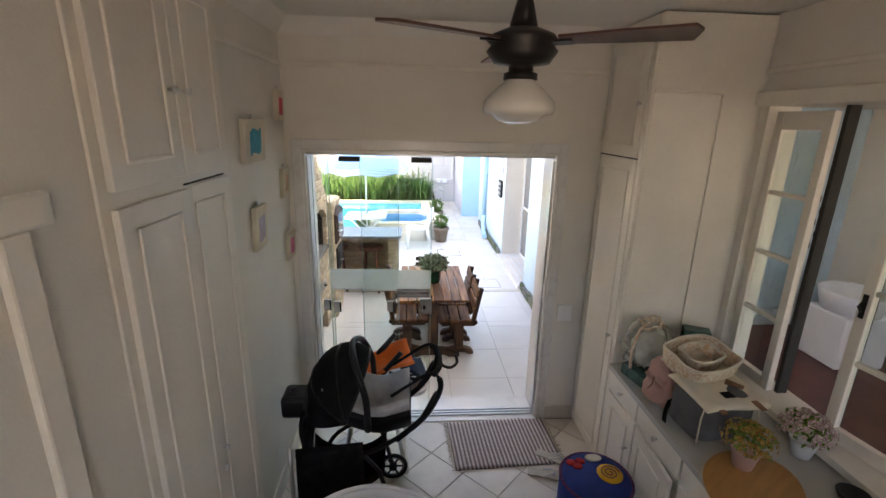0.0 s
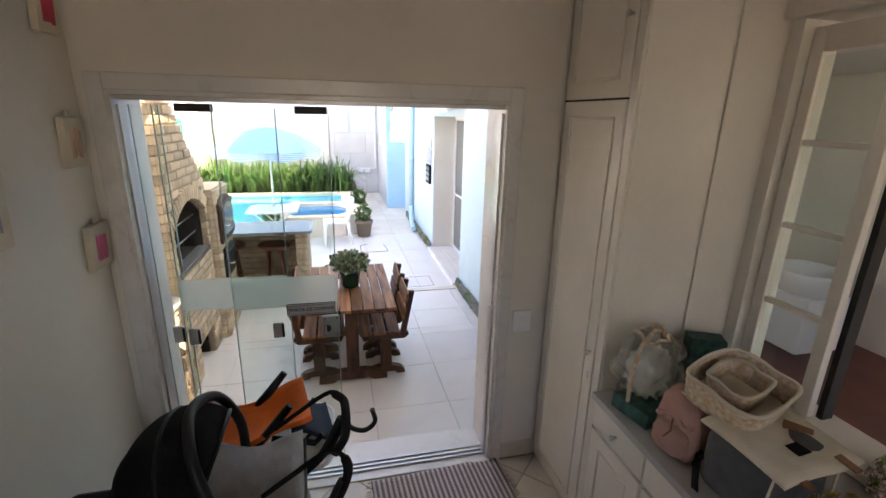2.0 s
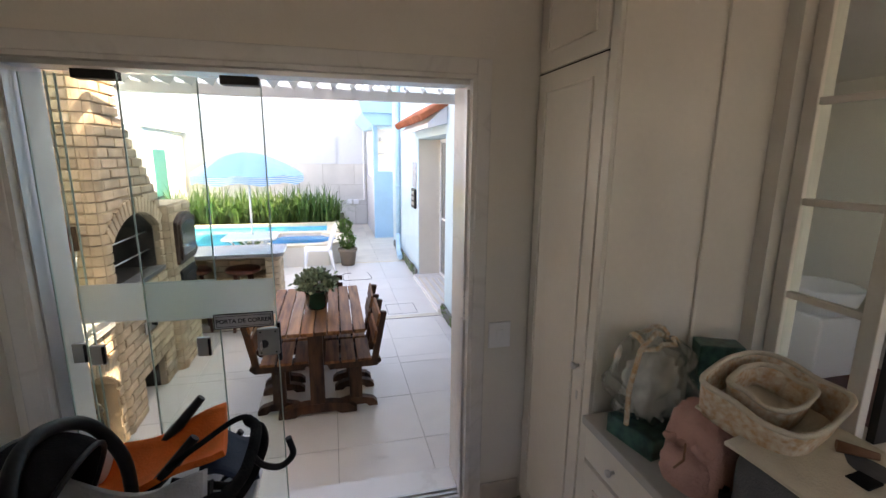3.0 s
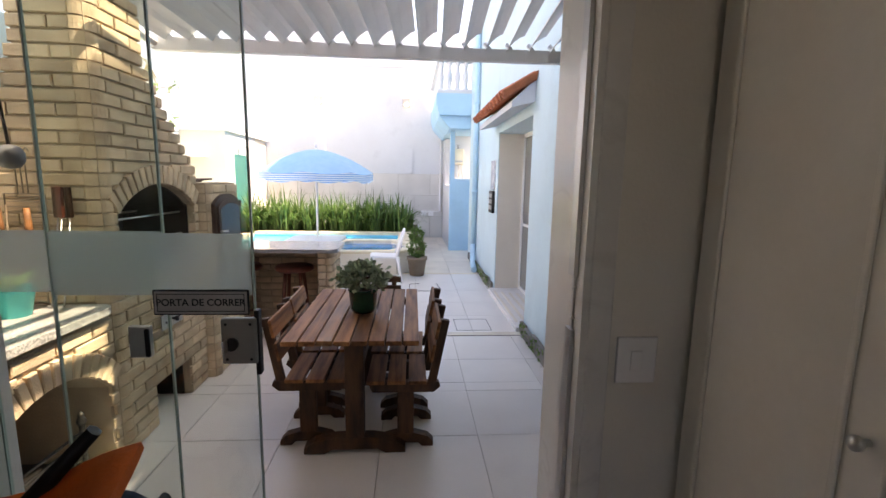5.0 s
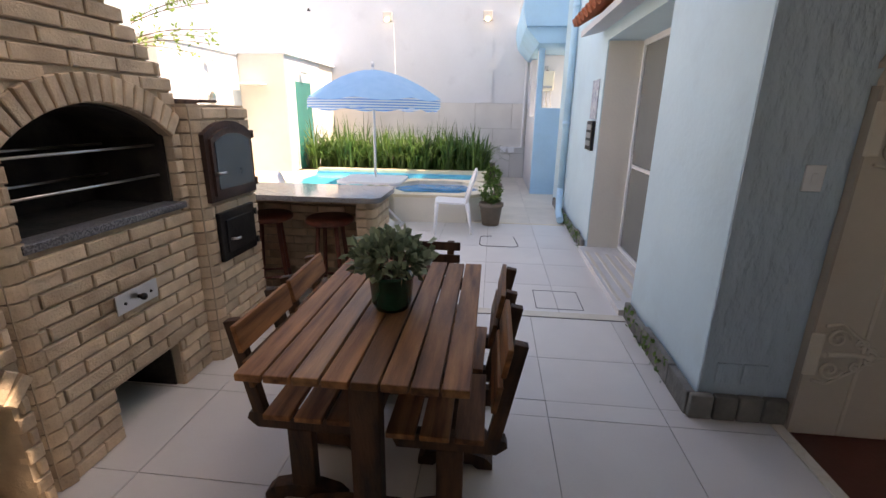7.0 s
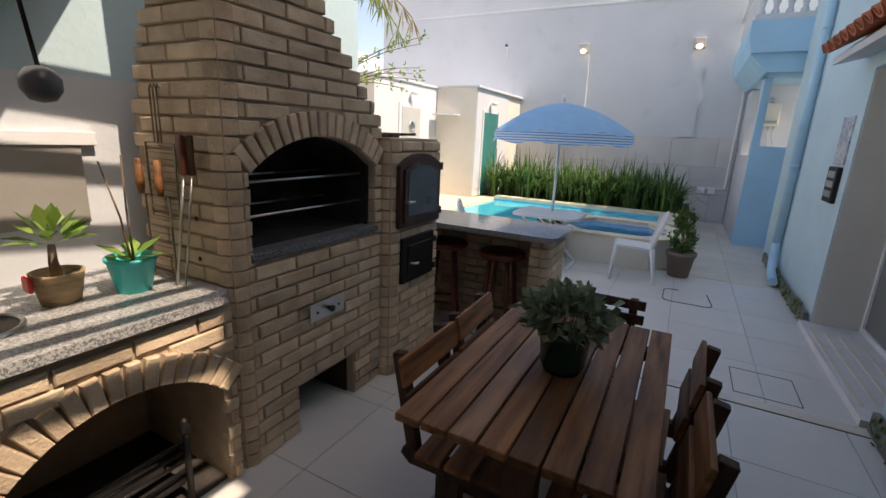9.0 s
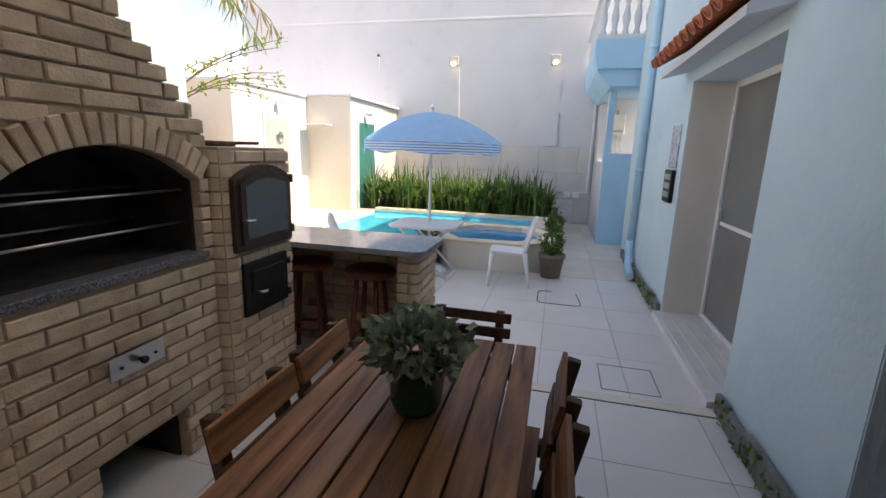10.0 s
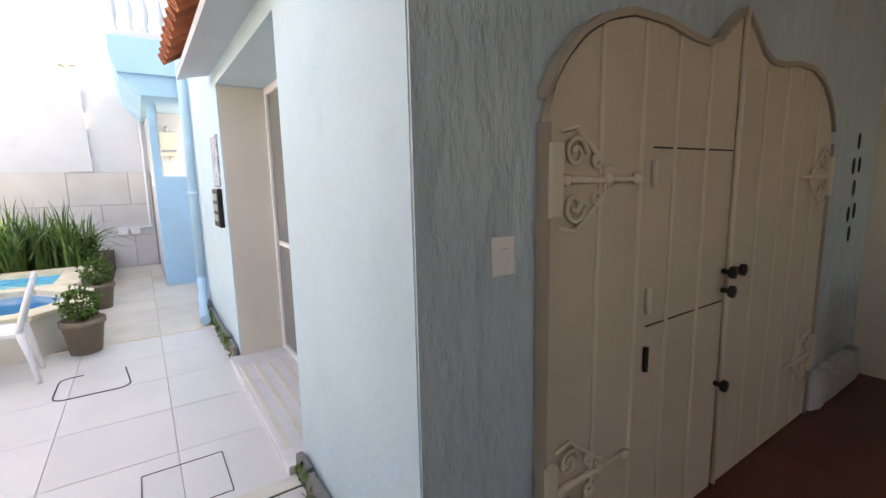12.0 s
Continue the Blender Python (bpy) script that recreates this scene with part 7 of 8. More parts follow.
part("trim", T([Vector(crumple(k / 24, 0.97)) + Vector((0, 0, 0.0)) for k in range(24)], 0.009, 6, True), FLORAL, t)
part("trim", T([(-0.16, -0.02, 0.02), (-0.18, -0.03, 0.16), (-0.12, -0.02, 0.28), (0.0, 0.0, 0.31), (0.12, 0.02, 0.26)], 0.009), FLORAL, t)
GREEN_BOX = mat("green_patterned_card", (0.008, 0.06, 0.05), 0.4, 0.3, 22, 0.05, 60, col2=(0.05, 0.15, 0.13))
t = thing("gift_box", "dark green patterned box under the clear bag", "box", pose(1.945, 2.70, 1.032, 0, 0, 12))
part("box", B(-0.13, 0.13, -0.10, 0.10, 0, 0.075, 0.006), GREEN_BOX, t)
t = thing("gift_box", "dark green patterned box leaning on the cupboard", "box", pose(2.29, 2.80, 1.032, 0, 0, -25))
part("box", B(-0.08, 0.08, -0.05, 0.05, 0, 0.29, 0.006), GREEN_BOX, t)
t = thing("backpack", "small dusty pink backpack with black straps", "backpack", pose(1.89, 2.44, 1.032, 0, 0, 12) @ Matrix.Scale(0.86, 4))
part("body", soft(0.17, 0.22, 0.32, 3.2, 0.14, 9, 5), PINK_CLOTH, t)
part("pocket", soft(0.09, 0.17, 0.15, 3, 0.12, 9, 6), PINK_CLOTH, t, m=pose(-0.075, 0, 0.03))
part("ruffle", T([(-0.08 + 0.012 * math.sin(k * 1.9), -0.08 + 0.016 * k, 0.20 + 0.012 * math.cos(k * 2.3)) for k in range(11)], 0.014), PINK_CLOTH, t)
part("drawstring", T([(-0.09, 0.0, 0.21), (-0.12, -0.02, 0.17), (-0.12, 0.01, 0.12)], 0.004), TAN, t)
part("strap", surf(lambda u, v: (-0.02 - 0.12 * v - 0.04 * math.sin(3 * v), -0.12 - 0.12 * v + 0.03 * u, 0.10 - 0.02 * v - 0.22 * v * v), 2, 10, 0.006), BLACK_CLOTH, t, "black webbing strap")
part("strap", surf(lambda u, v: (-0.05 - 0.02 * math.sin(3 * v), -0.10 - 0.16 * v, 0.02 + 0.10 * math.sin(3.1 * v) + 0.03 * u), 2, 10, 0.006), BLACK_CLOTH, t)
# board and flower pots
bd = bmesh.new()
prism(bd, [(0.28 * math.cos(q / 5), 0.21 * math.sin(q / 5)) for q in range(31)], "z", 0, 0.018)
t = tagged(part("serving_board", bd, mat("honey_wood", (0.40, 0.20, 0.065), 0.4, 0.15, 3, 0.1, 30, stretch=(1, 7, 1)), m=pose(1.965, 1.80, 1.032, 0, 0, 35) @ Matrix.Scale(0.9, 4)), "oval honey-coloured wooden board on the worktop", "board")


def flower_pot(m, col, pot, seed, label, n=140, r=0.10):
    t = thing("flower_pot", label, "potted plant", m, "potted artificial flowers")
    part("pot", L([(0, 0), (0.042, 0), (0.060, 0.085), (0.064, 0.09), (0.058, 0.09), (0.054, 0.075), (0, 0.075)], seg=22), pot, t)
    part("foliage", foliage(seed, 320, r, 0.030, 0.009, -0.35, (1, 1, 0.75), 0.7), LEAF_LIGHT, t, m=pose(0, 0, 0.145))
    rng = random.Random(seed)
    bm = bmesh.new()
    for k in range(n):
        o = rand_dir(rng, -0.2)
        c = Vector((o.x, o.y, o.z * 0.8)) * r * rng.uniform(0.85, 1.15)
        u = o.orthogonal().normalized()
        w = o.cross(u)
        for j in range(5):
            a = j * 1.2566
            leaf(bm, c, (u * math.cos(a) + w * math.sin(a) + o * 0.4).normalized(), o, 0.013, 0.006)
    part("blossoms", bm, col, t, m=pose(0, 0, 0.145))
    return t


flower_pot(pose(1.995, 1.91, 1.049), leaf_mat("yellow_orange_petals", (0.50, 0.22, 0.05), (0.45, 0.38, 0.10)), mat("pink_ceramic", (0.58, 0.36, 0.31), 0.4, 0.05, 5, 0.02, 40), 51, "yellow artificial flowers in a pink pot on the board")
flower_pot(pose(2.36, 1.985, 1.032), leaf_mat("pink_white_petals", (0.62, 0.30, 0.34), (0.75, 0.70, 0.62)), PLASTIC, 52, "pink and white artificial flowers in a white pot on the sill", 230, 0.105)
t = thing("ashtray", "small dark bowl on the window sill", "bowl", pose(2.35, 1.70, 1.032))
part("bowl", L([(0, 0), (0.05, 0), (0.065, 0.04), (0.058, 0.04), (0.045, 0.012), (0, 0.01)], seg=18), IRON, t)

# ---- floor things ----
MAT = mat("striped_rag_rug", (0.55, 0.50, 0.46), 0.95, 0.1, 20, 0.8, 90)
nn, ll = MAT.node_tree.nodes, MAT.node_tree.links
src = nn["Principled BSDF"].inputs["Base Color"].links[0].from_socket
tc, sp, mu, fr, gt, mx = nn.new("ShaderNodeTexCoord"), nn.new("ShaderNodeSeparateXYZ"), nn.new("ShaderNodeMath"), nn.new("ShaderNodeMath"), nn.new("ShaderNodeMath"), nn.new("ShaderNodeMix")
ll.new(tc.outputs["Object"], sp.inputs[0])
mu.operation, mu.inputs[1].default_value, fr.operation, gt.operation, gt.inputs[1].default_value, mx.data_type = "MULTIPLY", 32, "FRACT", "GREATER_THAN", 0.5, "RGBA"
ll.new(sp.outputs["X"], mu.inputs[0])
ll.new(mu.outputs[0], fr.inputs[0])
ll.new(fr.outputs[0], gt.inputs[0])
ll.new(gt.outputs[0], mx.inputs[0])
ll.new(src, mx.inputs[6])
mx.inputs[7].default_value = (0.20, 0.135, 0.14, 1)
ll.new(mx.outputs[2], nn["Principled BSDF"].inputs["Base Color"])
t = thing("rag_rug", "white and mauve striped rag rug with fringes", "rug", pose(1.15, 3.225, RZ, 0, 0, 3))
part("cloth", surf(lambda u, v: ((u - 0.5) * 0.82, (v - 0.5) * 0.54, 0.007 + 0.004 * noise.noise(Vector((u * 5, v * 4, 0)))), 40, 16, 0.010), MAT, t)
fb = bmesh.new()
rng = random.Random(9)
for s in (-1, 1):
    for k in range(26):
        y = -0.265 + 0.0212 * k
        tube(fb, [(s * 0.41, y, 0.008), (s * (0.435 + rng.uniform(0, 0.02)), y + rng.uniform(-0.01, 0.01), 0.006)], [0.005, 0.002], 4)
part("fringe", fb, CREAM_CLOTH, t)


def flip_flop(m):
    t = thing("flip_flop", "pale worn flip-flop lying on the tiles", "flip-flop", m, "pair of flip-flops")
    o = [(-0.125, -0.025), (-0.11, -0.036), (0.0, -0.035), (0.08, -0.048), (0.125, -0.02), (0.125, 0.02), (0.08, 0.045), (0.0, 0.032), (-0.11, 0.036), (-0.125, 0.025)]
    part("sole", P(o, "z", 0.0, 0.018), mat("pale_rubber", (0.50, 0.47, 0.40), 0.7, 0.1, 8, 0.2, 60), t)
    part("strap", T([(0.075, 0, 0.016), (0.05, -0.02, 0.045), (-0.02, -0.038, 0.016)], 0.006, 6), PLASTIC, t)
    part("strap", T([(0.075, 0, 0.016), (0.05, 0.02, 0.045), (-0.02, 0.038, 0.016)], 0.006, 6), PLASTIC, t)


flip_flop(pose(1.50, 3.03, RZ, 0, 0, -32))
flip_flop(pose(1.40, 2.87, RZ, 0, 0, -14))
t = thing("toy_pouf", "round blue play pouf with bright felt pictures", "pouf", pose(1.52, 2.36, 0.32))
part("body", L([(0, -0.19), (0.19, -0.19), (0.21, -0.16), (0.21, 0.24), (0.19, 0.27), (0, 0.285)], seg=36), mat("royal_blue_felt", (0.012, 0.035, 0.19), 0.9, 0.15, 12, 0.4, 120), t)
part("piping", T([(0.207 * math.cos(k / 6), 0.207 * math.sin(k / 6), 0.255) for k in range(38)], 0.009, 6, True), mat("blue_red_cord", (0.12, 0.03, 0.10), 0.9, 0.4, 40, 0.3, 80), t)
part("snail", L([(0, 0.290), (0.075, 0.287), (0.075, 0.278)], (0.08, 0.0, 0), 24), mat("yellow_felt", (0.70, 0.36, 0.02), 0.9, 0.1, 12, 0.3, 100), t, "yellow felt spiral")
part("spiral", T([(0.08 + (0.06 - 0.0022 * k) * math.cos(k * 0.6), (0.06 - 0.0022 * k) * math.sin(k * 0.6), 0.291) for k in range(24)], 0.004, 5), TAN, t)
part("cloud", soft(0.10, 0.06, 0.02, 2.2, 0.2, 8, 1), CREAM_CLOTH, t, m=pose(0.03, 0.13, 0.275))
for x, y in ((-0.09, 0.07), (-0.06, 0.11), (-0.12, 0.10)):
    part("petal", soft(0.06, 0.05, 0.02, 2.2), mat("red_felt", (0.45, 0.02, 0.02), 0.9, 0.1, 12, 0.3, 100), t, m=pose(x, y, 0.272))
t = thing("baby_bath", "white plastic baby bath on a folding stand", "baby bath", ON_FLOOR @ pose(0.22, 2.08, 0))
def bath(u, v):
    a = 2 * math.pi * u
    k = 0.72 + 0.28 * v
    return (0.34 * k * math.cos(a), 0.24 * k * math.sin(a), 0.41 + 0.2 * v)
part("tub", surf(bath, 36, 5, 0.006), PLASTIC, t)
part("bottom", P([(0.245 * math.cos(q / 5), 0.173 * math.sin(q / 5)) for q in range(31)], "z", 0.406, 0.413), PLASTIC, t)
part("rim", T([Vector(bath(k / 36, 1.0)) for k in range(36)], 0.014, 8, True), PLASTIC, t)
for x in (-0.2, 0.2):
    part("leg", T([(x, -0.16, 0.0), (x, 0.14, 0.41)], 0.014), WHITE_METAL, t)
    part("leg", T([(x, 0.16, 0.0), (x, -0.14, 0.41)], 0.014), WHITE_METAL, t)


# ---- stroller with an infant seat ----
def wheel(parent, x, y, r=0.11):
    w = part("wheel", T([(x, y - 0.018, r), (x, y + 0.018, r)], 0.03, 12), BLACK_PLASTIC, parent)
    part("tyre", T([(x + (r - 0.014) * math.cos(a / 4), y, r + (r - 0.014) * math.sin(a / 4)) for a in range(25)], 0.014, 8, True), BLACK_PLASTIC, w)
    part("rim", T([(x + (r - 0.034) * math.cos(a / 4), y, r + (r - 0.034) * math.sin(a / 4)) for a in range(25)], 0.007, 6, True), mat("grey_rim", (0.16, 0.16, 0.17), 0.35, 0.1, 6, 0, metal=0.6) if "grey_rim" not in bpy.data.materials else bpy.data.materials["grey_rim"], w)
    for k in range(6):
        a = k * math.pi / 3
        part("spoke", T([(x, y, r), (x + (r - 0.03) * math.cos(a), y, r + (r - 0.03) * math.sin(a))], 0.008, 5), BLACK_PLASTIC, w)


def smooth_line(pts, n=6):
    """A curve through the points (Catmull-Rom), n steps a span."""
    p = [Vector(q) for q in pts]
    p = [p[0] * 2 - p[1]] + p + [p[-1] * 2 - p[-2]]
    out = []
    for k in range(1, len(p) - 2):
        a, b, c, d = p[k - 1], p[k], p[k + 1], p[k + 2]
        for j in range(n):
            u = j / n
            out.append(0.5 * (2 * b + (c - a) * u + (2 * a - 5 * b + 4 * c - d) * u * u + (3 * b - a - 3 * c + d) * u ** 3))
    return out + [p[-2]]


t = thing("stroller", "black baby stroller frame with basket and hook", "stroller", ON_FLOOR)
for x in (0.29, -0.26):
    for y in (2.66, 3.03):
        wheel(t, x, y)
for y in (2.66, 3.03):
    part("side_tube", T(smooth_line([(-0.26, y, 0.13), (-0.1, y, 0.42), (0.25, y, 0.60), (0.46, y, 0.76), (0.58, y, 0.98)]), 0.015), BLACK_PLASTIC, t)
    part("rear_leg", T([(0.29, y, 0.12), (0.22, y, 0.40), (0.10, y, 0.56)], 0.015), BLACK_PLASTIC, t)
    part("grip_tube", T(smooth_line([(0.33, y, 0.64), (0.50, y, 0.80), (0.59, y, 0.96), (0.60, y, 1.06), (0.54, y, 1.115), (0.40, y, 1.03), (0.30, y, 0.96)]), [0.018] * 20 + [0.010] * 17), BLACK_CLOTH, t)
part("handlebar", T(smooth_line([(0.56, 2.66, 1.105), (0.60, 2.75, 1.11), (0.60, 2.95, 1.11), (0.56, 3.03, 1.105)]), 0.018), BLACK_CLOTH, t)
part("carry_hook", T(smooth_line([(0.60, 2.84, 1.10), (0.63, 2.84, 1.06), (0.68, 2.84, 1.045), (0.72, 2.84, 1.08), (0.71, 2.84, 1.14)]), 0.010), BLACK_PLASTIC, t)
part("basket", surf(lambda u, v: (-0.26 + 0.5 * u, 2.68 + 0.33 * v, 0.16 + 0.16 * (abs(2 * v - 1) ** 3) + 0.12 * abs(2 * u - 1) ** 3), 10, 10, 0.008), BLACK_CLOTH, t)
part("side_panel", surf(lambda u, v: (-0.30 + 0.42 * u, 2.648 - 0.012 * math.sin(3.1 * v), 0.10 + 0.50 * v + 0.04 * u), 8, 8, 0.01), BLACK_CLOTH, t)
part("apron", surf(lambda u, v: (-0.30 + 0.06 * v, 2.66 + 0.37 * u, 0.2 + 0.55 * v), 6, 8, 0.012), BLACK_CLOTH, t)
part("footrest_bar", T([(-0.34, 2.66, 0.10), (-0.34, 2.66, 0.62)], 0.014), STEEL, t, "bright steel stroller leg")
part("cross_bar", T([(0.25, 2.66, 0.61), (0.25, 3.03, 0.61)], 0.014), BLACK_PLASTIC, t)
t = thing("infant_seat", "grey dotted infant car seat with black canopy on the stroller", "infant seat", ON_FLOOR @ pose(0.10, 2.845, 0.56))
part("shell", surf(lambda u, v: (-0.24 + 0.56 * u, (v - 0.5) * 0.44, 0.06 + 0.20 * abs(2 * v - 1) ** 2.5 + 0.34 * max(0, 0.62 - u) ** 1.5 + 0.16 * max(0, u - 0.7)), 14, 12, 0.03), BLACK_PLASTIC, t)
part("liner", surf(lambda u, v: (-0.21 + 0.52 * u, (v - 0.5) * 0.39, 0.105 + 0.21 * abs(2 * v - 1) ** 2.5 + 0.34 * max(0, 0.62 - u) ** 1.5 + 0.17 * max(0, u - 0.7) + 0.006 * math.sin(9 * u)), 14, 12, 0.04), GREY_CLOTH, t, "pale grey dotted padding")
part("carry_handle", T(smooth_line([(0.06, -0.245, 0.20), (0.05, -0.245, 0.42), (-0.01, -0.18, 0.60), (-0.05, 0, 0.665), (-0.01, 0.18, 0.60), (0.05, 0.245, 0.42), (0.06, 0.245, 0.20)]), 0.021, 10), BLACK_PLASTIC, t)
def hood(u, v, g=1.0):
    a, b = math.pi * v, radians(60 + 128 * u)
    r = math.sin(a) ** 0.55
    bulge = g + 0.012 * abs(math.sin(3 * math.pi * u))
    return (-0.08 + 0.27 * bulge * math.cos(b) * r, -0.245 * math.cos(a), 0.25 + 0.385 * bulge * math.sin(b) * r)
part("canopy", surf(lambda u, v: hood(u, v), 18, 24, 0.012), BLACK_CLOTH, t, "rounded black canopy")
for q in (0.0, 0.33, 0.66):
    part("canopy_rib", T([hood(q, k / 20, 1.015) for k in range(21)], 0.009, 6), BLACK_PLASTIC, t)
part("canopy_back", surf(lambda u, v: (-0.33 - 0.03 * math.sin(3.1 * u), (v - 0.5) * 0.40, 0.02 + 0.30 * u), 6, 6, 0.02), BLACK_CLOTH, t)
part("adjuster", B(-0.47, -0.31, -0.20, -0.02, 0.26, 0.40, 0.025), BLACK_PLASTIC, t)
part("adjuster_knob", T([(-0.41, -0.10, 0.39), (-0.41, -0.10, 0.43)], 0.02), BLACK_PLASTIC, t)
part("buckle", B(0.0, 0.03, -0.02, 0.02, 0.12, 0.22, 0.006), BLACK_PLASTIC, t)
for k, (col, x, y) in enumerate((((0.45, 0.55, 0.03), 0.02, -0.04), ((0.02, 0.35, 0.60), 0.07, -0.07), ((0.75, 0.22, 0.02), 0.05, 0.0), ((0.55, 0.55, 0.05), 0.10, -0.02))):
    tt = thing("rattle_toy", "small bright plastic rattle lying in the infant seat", "toy", ON_FLOOR @ pose(0.08 + x, 2.80 + y, 0.75), "bright rattles")
    part("bead", soft(0.06, 0.045, 0.045, 2.1), mat("toy_colour_%d" % k, col, 0.35, 0.05, 6, 0), tt)
    part("ring", T([(0.03 * math.cos(a / 2), 0.03 * math.sin(a / 2), 0.02) for a in range(13)], 0.007, 6, True), bpy.data.materials["toy_colour_%d" % k], tt)

# ---- high chair with an orange carrier on it ----
CAR_H, ARM_H = 0.14, 0.27
t = thing("high_chair", "white high chair with a printed seat cover", "high chair", ON_FLOOR @ pose(0.13, 3.30, 0) @ Matrix.Diagonal((1, 1, 0.93, 1)))
for x in (-0.22, 0.26):
    for y in (-0.22, 0.20):
        part("leg", T([(x, y, 0.0), (x * 0.6, y * 0.7, 0.56)], 0.016), WHITE_METAL, t)
    part("foot_cap", T([(x, -0.22, 0.01), (x, 0.20, 0.01)], 0.016), WHITE_METAL, t)
part("seat_shell", surf(lambda u, v: (-0.22 + 0.36 * u, (v - 0.5) * 0.36, 0.56 + 0.10 * abs(2 * v - 1) ** 3 + 0.36 * max(0, 0.35 - u) * 2), 10, 10, 0.03), PLASTIC, t)
part("seat_cover", surf(lambda u, v: (-0.20 + 0.32 * u, (v - 0.5) * 0.33, 0.60 + 0.10 * abs(2 * v - 1) ** 3 + 0.36 * max(0, 0.35 - u) * 2), 10, 10, 0.035), mat("purple_print_cloth", (0.66, 0.62, 0.60), 0.85, 0.1, 26, 0.3, 90, col2=(0.42, 0.14, 0.22)), t, "white cover with purple print")
tr = bmesh.new()
prism(tr, [p for c in ((0.30, -0.14, -90, 0), (0.30, 0.14, 0, 90), (0.02, 0.14, 90, 180), (0.02, -0.14, 180, 270)) for p in arc(c[0], c[1], 0.11, c[2], c[3], 6)], "z", 0.735, 0.76)
part("tray", tr, PLASTIC, t, "white moulded tray")
part("tray_rim", T([(p[0], p[1], 0.763) for c in ((0.30, -0.14, -90, 0), (0.30, 0.14, 0, 90), (0.02, 0.14, 90, 180), (0.02, -0.14, 180, 270)) for p in arc(c[0], c[1], 0.105, c[2], c[3], 6)], 0.010, 6, True), PLASTIC, t)
part("head_pad", soft(0.05, 0.16, 0.18, 2.3), PLASTIC, t, m=pose(-0.16, 0.06, 0.76))
t = thing("baby_carrier", "orange canvas clip-on baby seat with grey arms lying on the tray", "baby seat", ON_FLOOR @ pose(0.17, 3.27, 0.712, 0, 0, 10))
part("seat_cloth", surf(lambda u, v: (-0.30 + 0.55 * u, (v - 0.5) * (0.30 + 0.05 * u), 0.03 + CAR_H * u * u + 0.09 * abs(2 * v - 1) ** 2 * (1 - 0.5 * u) + 0.012 * math.sin(11 * u + 5 * v)), 14, 12, 0.022), ORANGE_CLOTH, t)
part("back_cloth", surf(lambda u, v: (0.16 + 0.20 * u, (v - 0.5) * 0.28, 0.11 - 0.06 * u + 0.02 * math.sin(6 * u)), 8, 8, 0.02), NAVY_CLOTH, t, "navy cloth lining")
for y, s in ((-0.15, 1), (0.15, 1)):
    part("arm", T([(-0.02, y, 0.08), (0.07, y, 0.17), (0.16, y + 0.01, ARM_H)], [0.018, 0.022, 0.018], 6), BLACK_PLASTIC, t, "dark grey support arm")
    part("clamp", T([(0.07, y, 0.12), (0.26, y, 0.04), (0.30, y, 0.08)], 0.015), BLACK_PLASTIC, t)
part("pull_ring", T([(0.26 + 0.035 * math.cos(a / 2), -0.10 + 0.035 * math.sin(a / 2), 0.03) for a in range(13)], 0.008, 6, True), BLACK_PLASTIC, t)


# ---- floor tiles ----
def clip_poly(pts, lo, hi, ax):
    for lim, sg2 in ((lo, 1), (hi, -1)):
        out = []
        for k in range(len(pts)):
            a, b = pts[k - 1], pts[k]
            da, db = sg2 * (a[ax] - lim), sg2 * (b[ax] - lim)
            if (da < 0) != (db < 0):
                s = da / (da - db)
                out.append((a[0] + (b[0] - a[0]) * s, a[1] + (b[1] - a[1]) * s))
            if db >= 0:
                out.append(b)
        pts = out
        if not pts:
            break
    return pts


room_floor = bpy.data.objects["floor_room"]
S = 0.31
full = mesh_of("tile", P([(0, -S / math.sqrt(2) + 0.006), (S / math.sqrt(2) - 0.006, 0), (0, S / math.sqrt(2) - 0.006), (-S / math.sqrt(2) + 0.006, 0)], "z", RZ - 0.012, RZ), TILE_IN)
D = S / math.sqrt(2)
for i in range(-6, 20):
    for j in range(-2, 22):
        if (i + j) % 2:
            continue
        cx, cy = 0.58 + (i - 4) * D, 3.35 + (j - 16) * D
        if cy + D < 1.9:
            continue
        pts = [(cx, cy - D + 0.006), (cx + D - 0.006, cy), (cx, cy + D - 0.006), (cx - D + 0.006, cy)]
        q = clip_poly(clip_poly(pts, LWX + 0.016, 1.90, 0), 1.9, DY0 - 0.03, 1)
        if len(q) < 3:
            continue
        if len(q) == 4 and abs(q[0][0] - pts[-1][0]) < 1 and all(any(abs(a[0] - b[0]) + abs(a[1] - b[1]) < 1e-6 for b in q) for a in pts):
            piece("tile", full, room_floor, pose(cx, cy, 0))
        else:
            part("tile", P(q, "z", RZ - 0.012, RZ), TILE_IN, room_floor)

yard = bpy.data.objects["floor_yard"]
TG = 0.0022
TILES = {}


def yard_tiles(xs, ys, x0, x1, y0, y1, material, parent):
    for xa, xb in zip(xs, xs[1:]):
        for ya, yb in zip(ys, ys[1:]):
            a, b, c, d = max(xa, x0) + TG, min(xb, x1) - TG, max(ya, y0) + TG, min(yb, y1) - TG
            if b - a < 0.02 or d - c < 0.02:
                continue
            key = (round(b - a, 3), round(d - c, 3), material.name)
            if key not in TILES:
                w, h = key[0] / 2, key[1] / 2
                TILES[key] = mesh_of("tile", B(-w, w, -h, h, -0.012, 0.0, 0.0012), material)
            piece("tile", TILES[key], parent, pose((a + b) / 2, (c + d) / 2, random.Random(len(TILES) + int(a * 37 + c * 91)).uniform(-0.0008, 0.0008)))


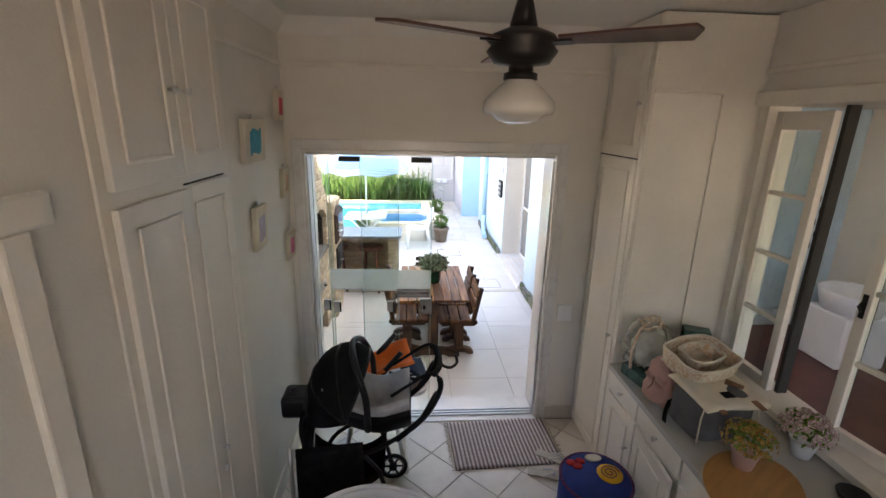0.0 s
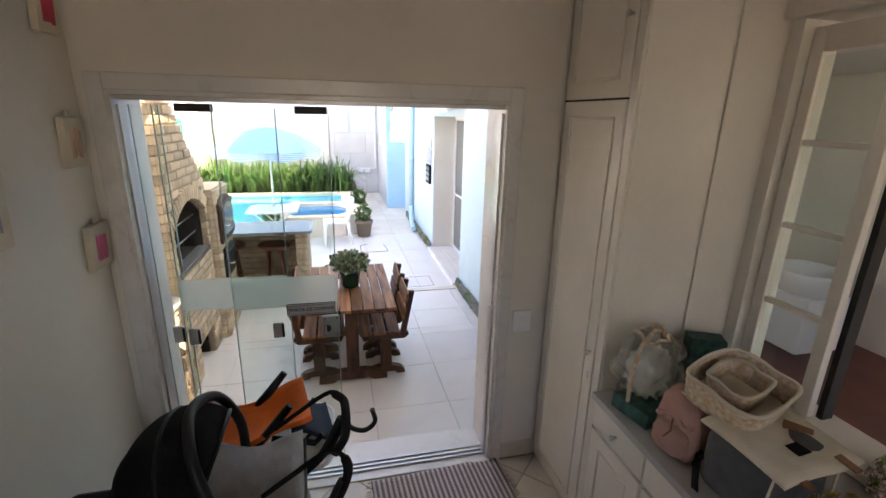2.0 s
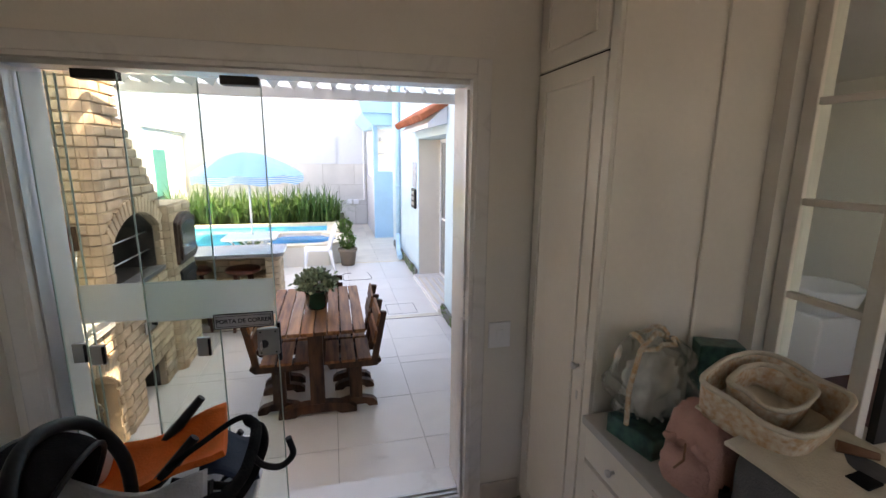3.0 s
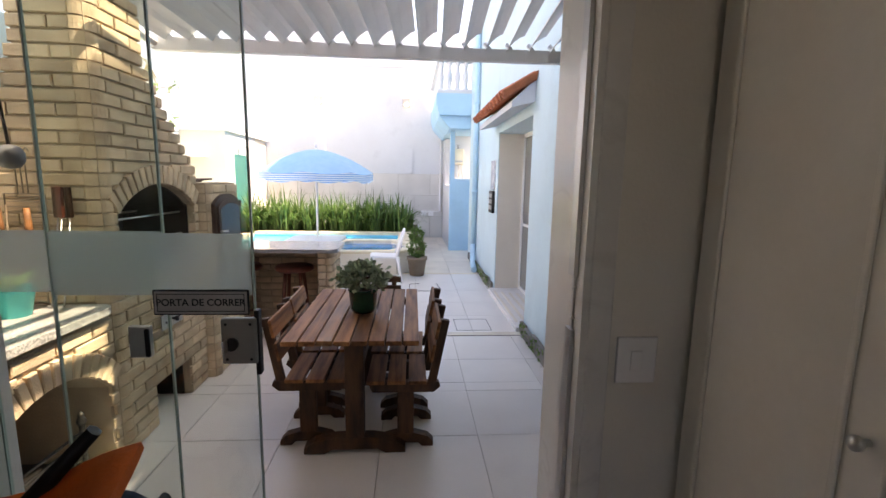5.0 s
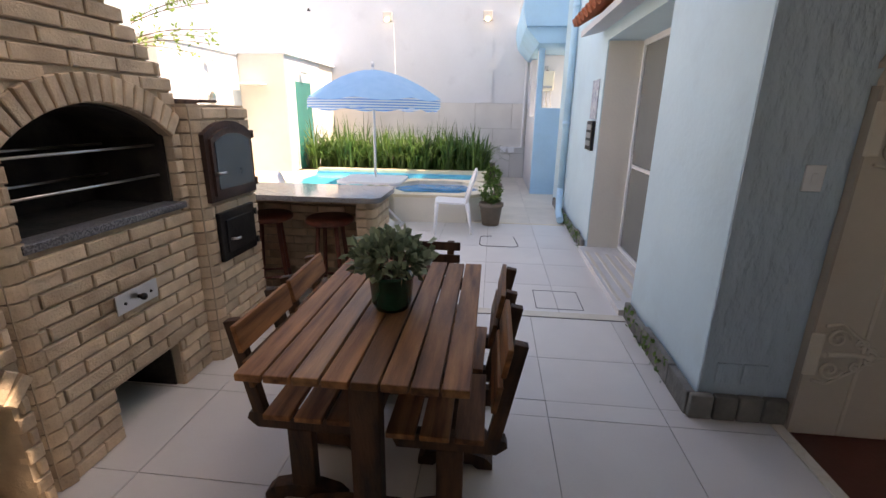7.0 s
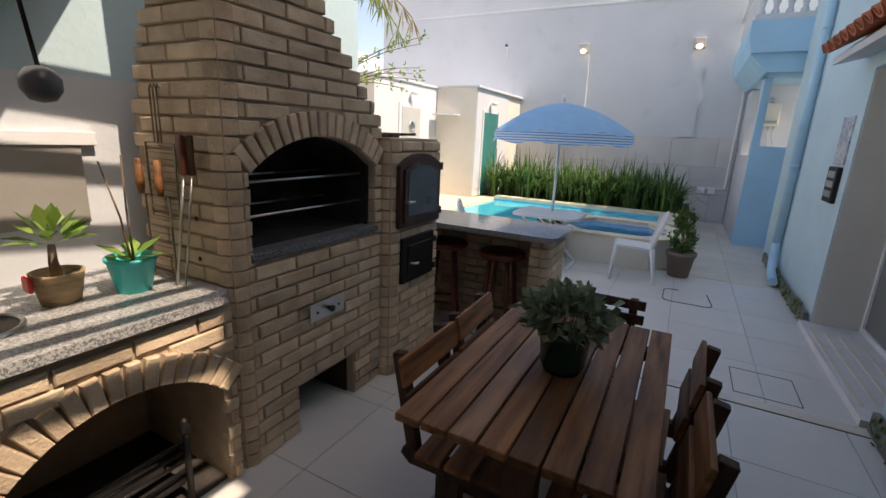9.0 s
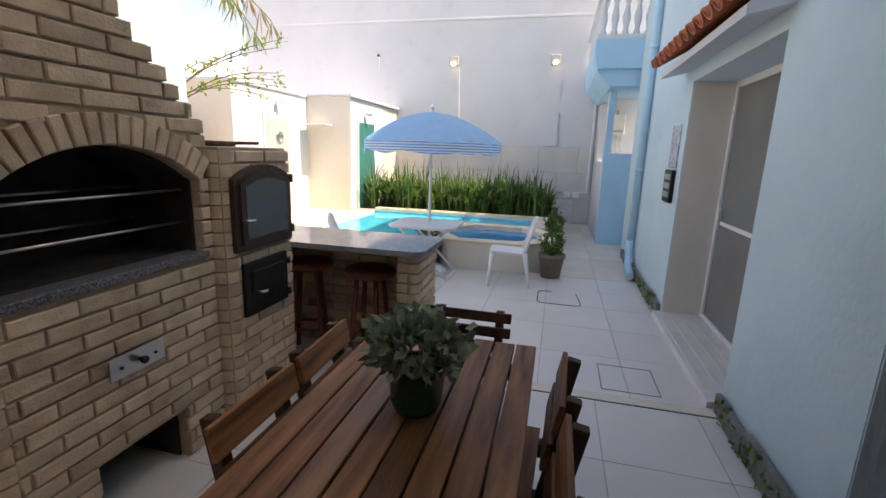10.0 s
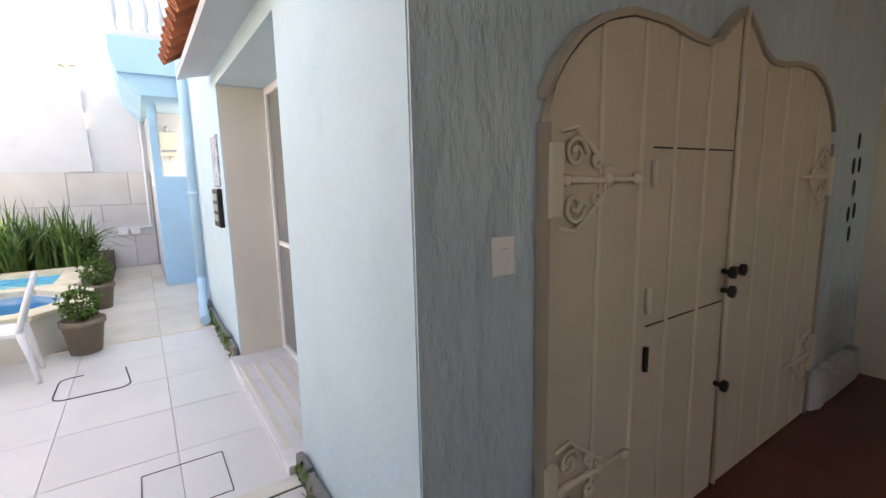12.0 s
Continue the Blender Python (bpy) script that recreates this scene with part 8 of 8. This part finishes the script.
steps = lambda a, s, n: [a + s * k for k in range(n)]
yard_tiles(steps(1.44 - 0.62 * 8, 0.62, 14), [3.74, 4.36, 4.98, 5.60, 6.22, 6.845], -1.38, 2.598, DY1 + 0.02, HY0, TILE_OUT, yard)
yard_tiles(steps(1.44 - 0.62 * 8, 0.62, 14), [3.74, 4.36, 4.98, 5.60, 6.22, 6.845], -1.38, HX - 0.002, HY0, 6.845, TILE_OUT, yard)
yard_tiles(steps(1.06 - 0.62 * 12, 0.62, 16), steps(6.95, 0.612, 6), -6.0, HX - 0.002, 6.95, 10.0, TILE_OUT, yard)
PATH_STONE = mat("sandy_path_tile", (0.66, 0.60, 0.51), 0.5, 0.06, 3, 0.06, 60, rnd=0.05, stain=0.12)
yard_tiles(steps(1.06, 0.62, 4), steps(10.04, 0.62, 10), 0.9, 2.6, 10.04, FY - 0.05, PATH_STONE, yard)
setting("trim_floor_strip", B(-1.38, HX - 0.002, 6.85, 6.945, -0.012, 0.007, 0.002), GOLD_MARBLE, "worn ochre marble strip across the paving")
setting("trim_floor_strip_far", B(-0.7, HX - 0.002, 10.0, 10.04, -0.012, 0.004, 0.002), COPING, "thin sandstone strip across the paving")
JOINT = mat("dirty_joint", (0.06, 0.05, 0.04), 0.95, 0.3, 20, 0.2, 60)
bm = bmesh.new()
for y in (6.8455, 6.9455):
    box(bm, -1.38, HX - 0.002, y, y + 0.004, -0.012, 0.0022)
setting("trim_strip_joints", bm, JOINT, "dirty dark joints along the marble strip")
t = tagged(new("inspection_cover"), "square tiled inspection cover with a dark joint", kind="structure")
for a, b, c, d in ((1.50, 1.505, 7.02, 7.41), (1.885, 1.89, 7.02, 7.41), (1.50, 1.89, 7.015, 7.02), (1.50, 1.89, 7.41, 7.415)):
    part("joint", B(a, b, c, d, 0.0005, 0.0025), JOINT, t)
t = tagged(new("inspection_cover"), "rounded inspection cover with a broken dark joint", kind="structure")
for pts in ([(0.97, 8.86)] + arc(1.05, 9.16, 0.08, 180, 90, 5) + [(1.12, 9.245)], [(1.40, 9.24)] + arc(1.36, 8.86, 0.08, 0, -90, 5) + [(1.05, 8.78)] + arc(1.05, 8.86, 0.08, -90, -180, 5)):
    part("joint", T([(x, y, 0.001) for x, y in pts], 0.006, 4), JOINT, t)
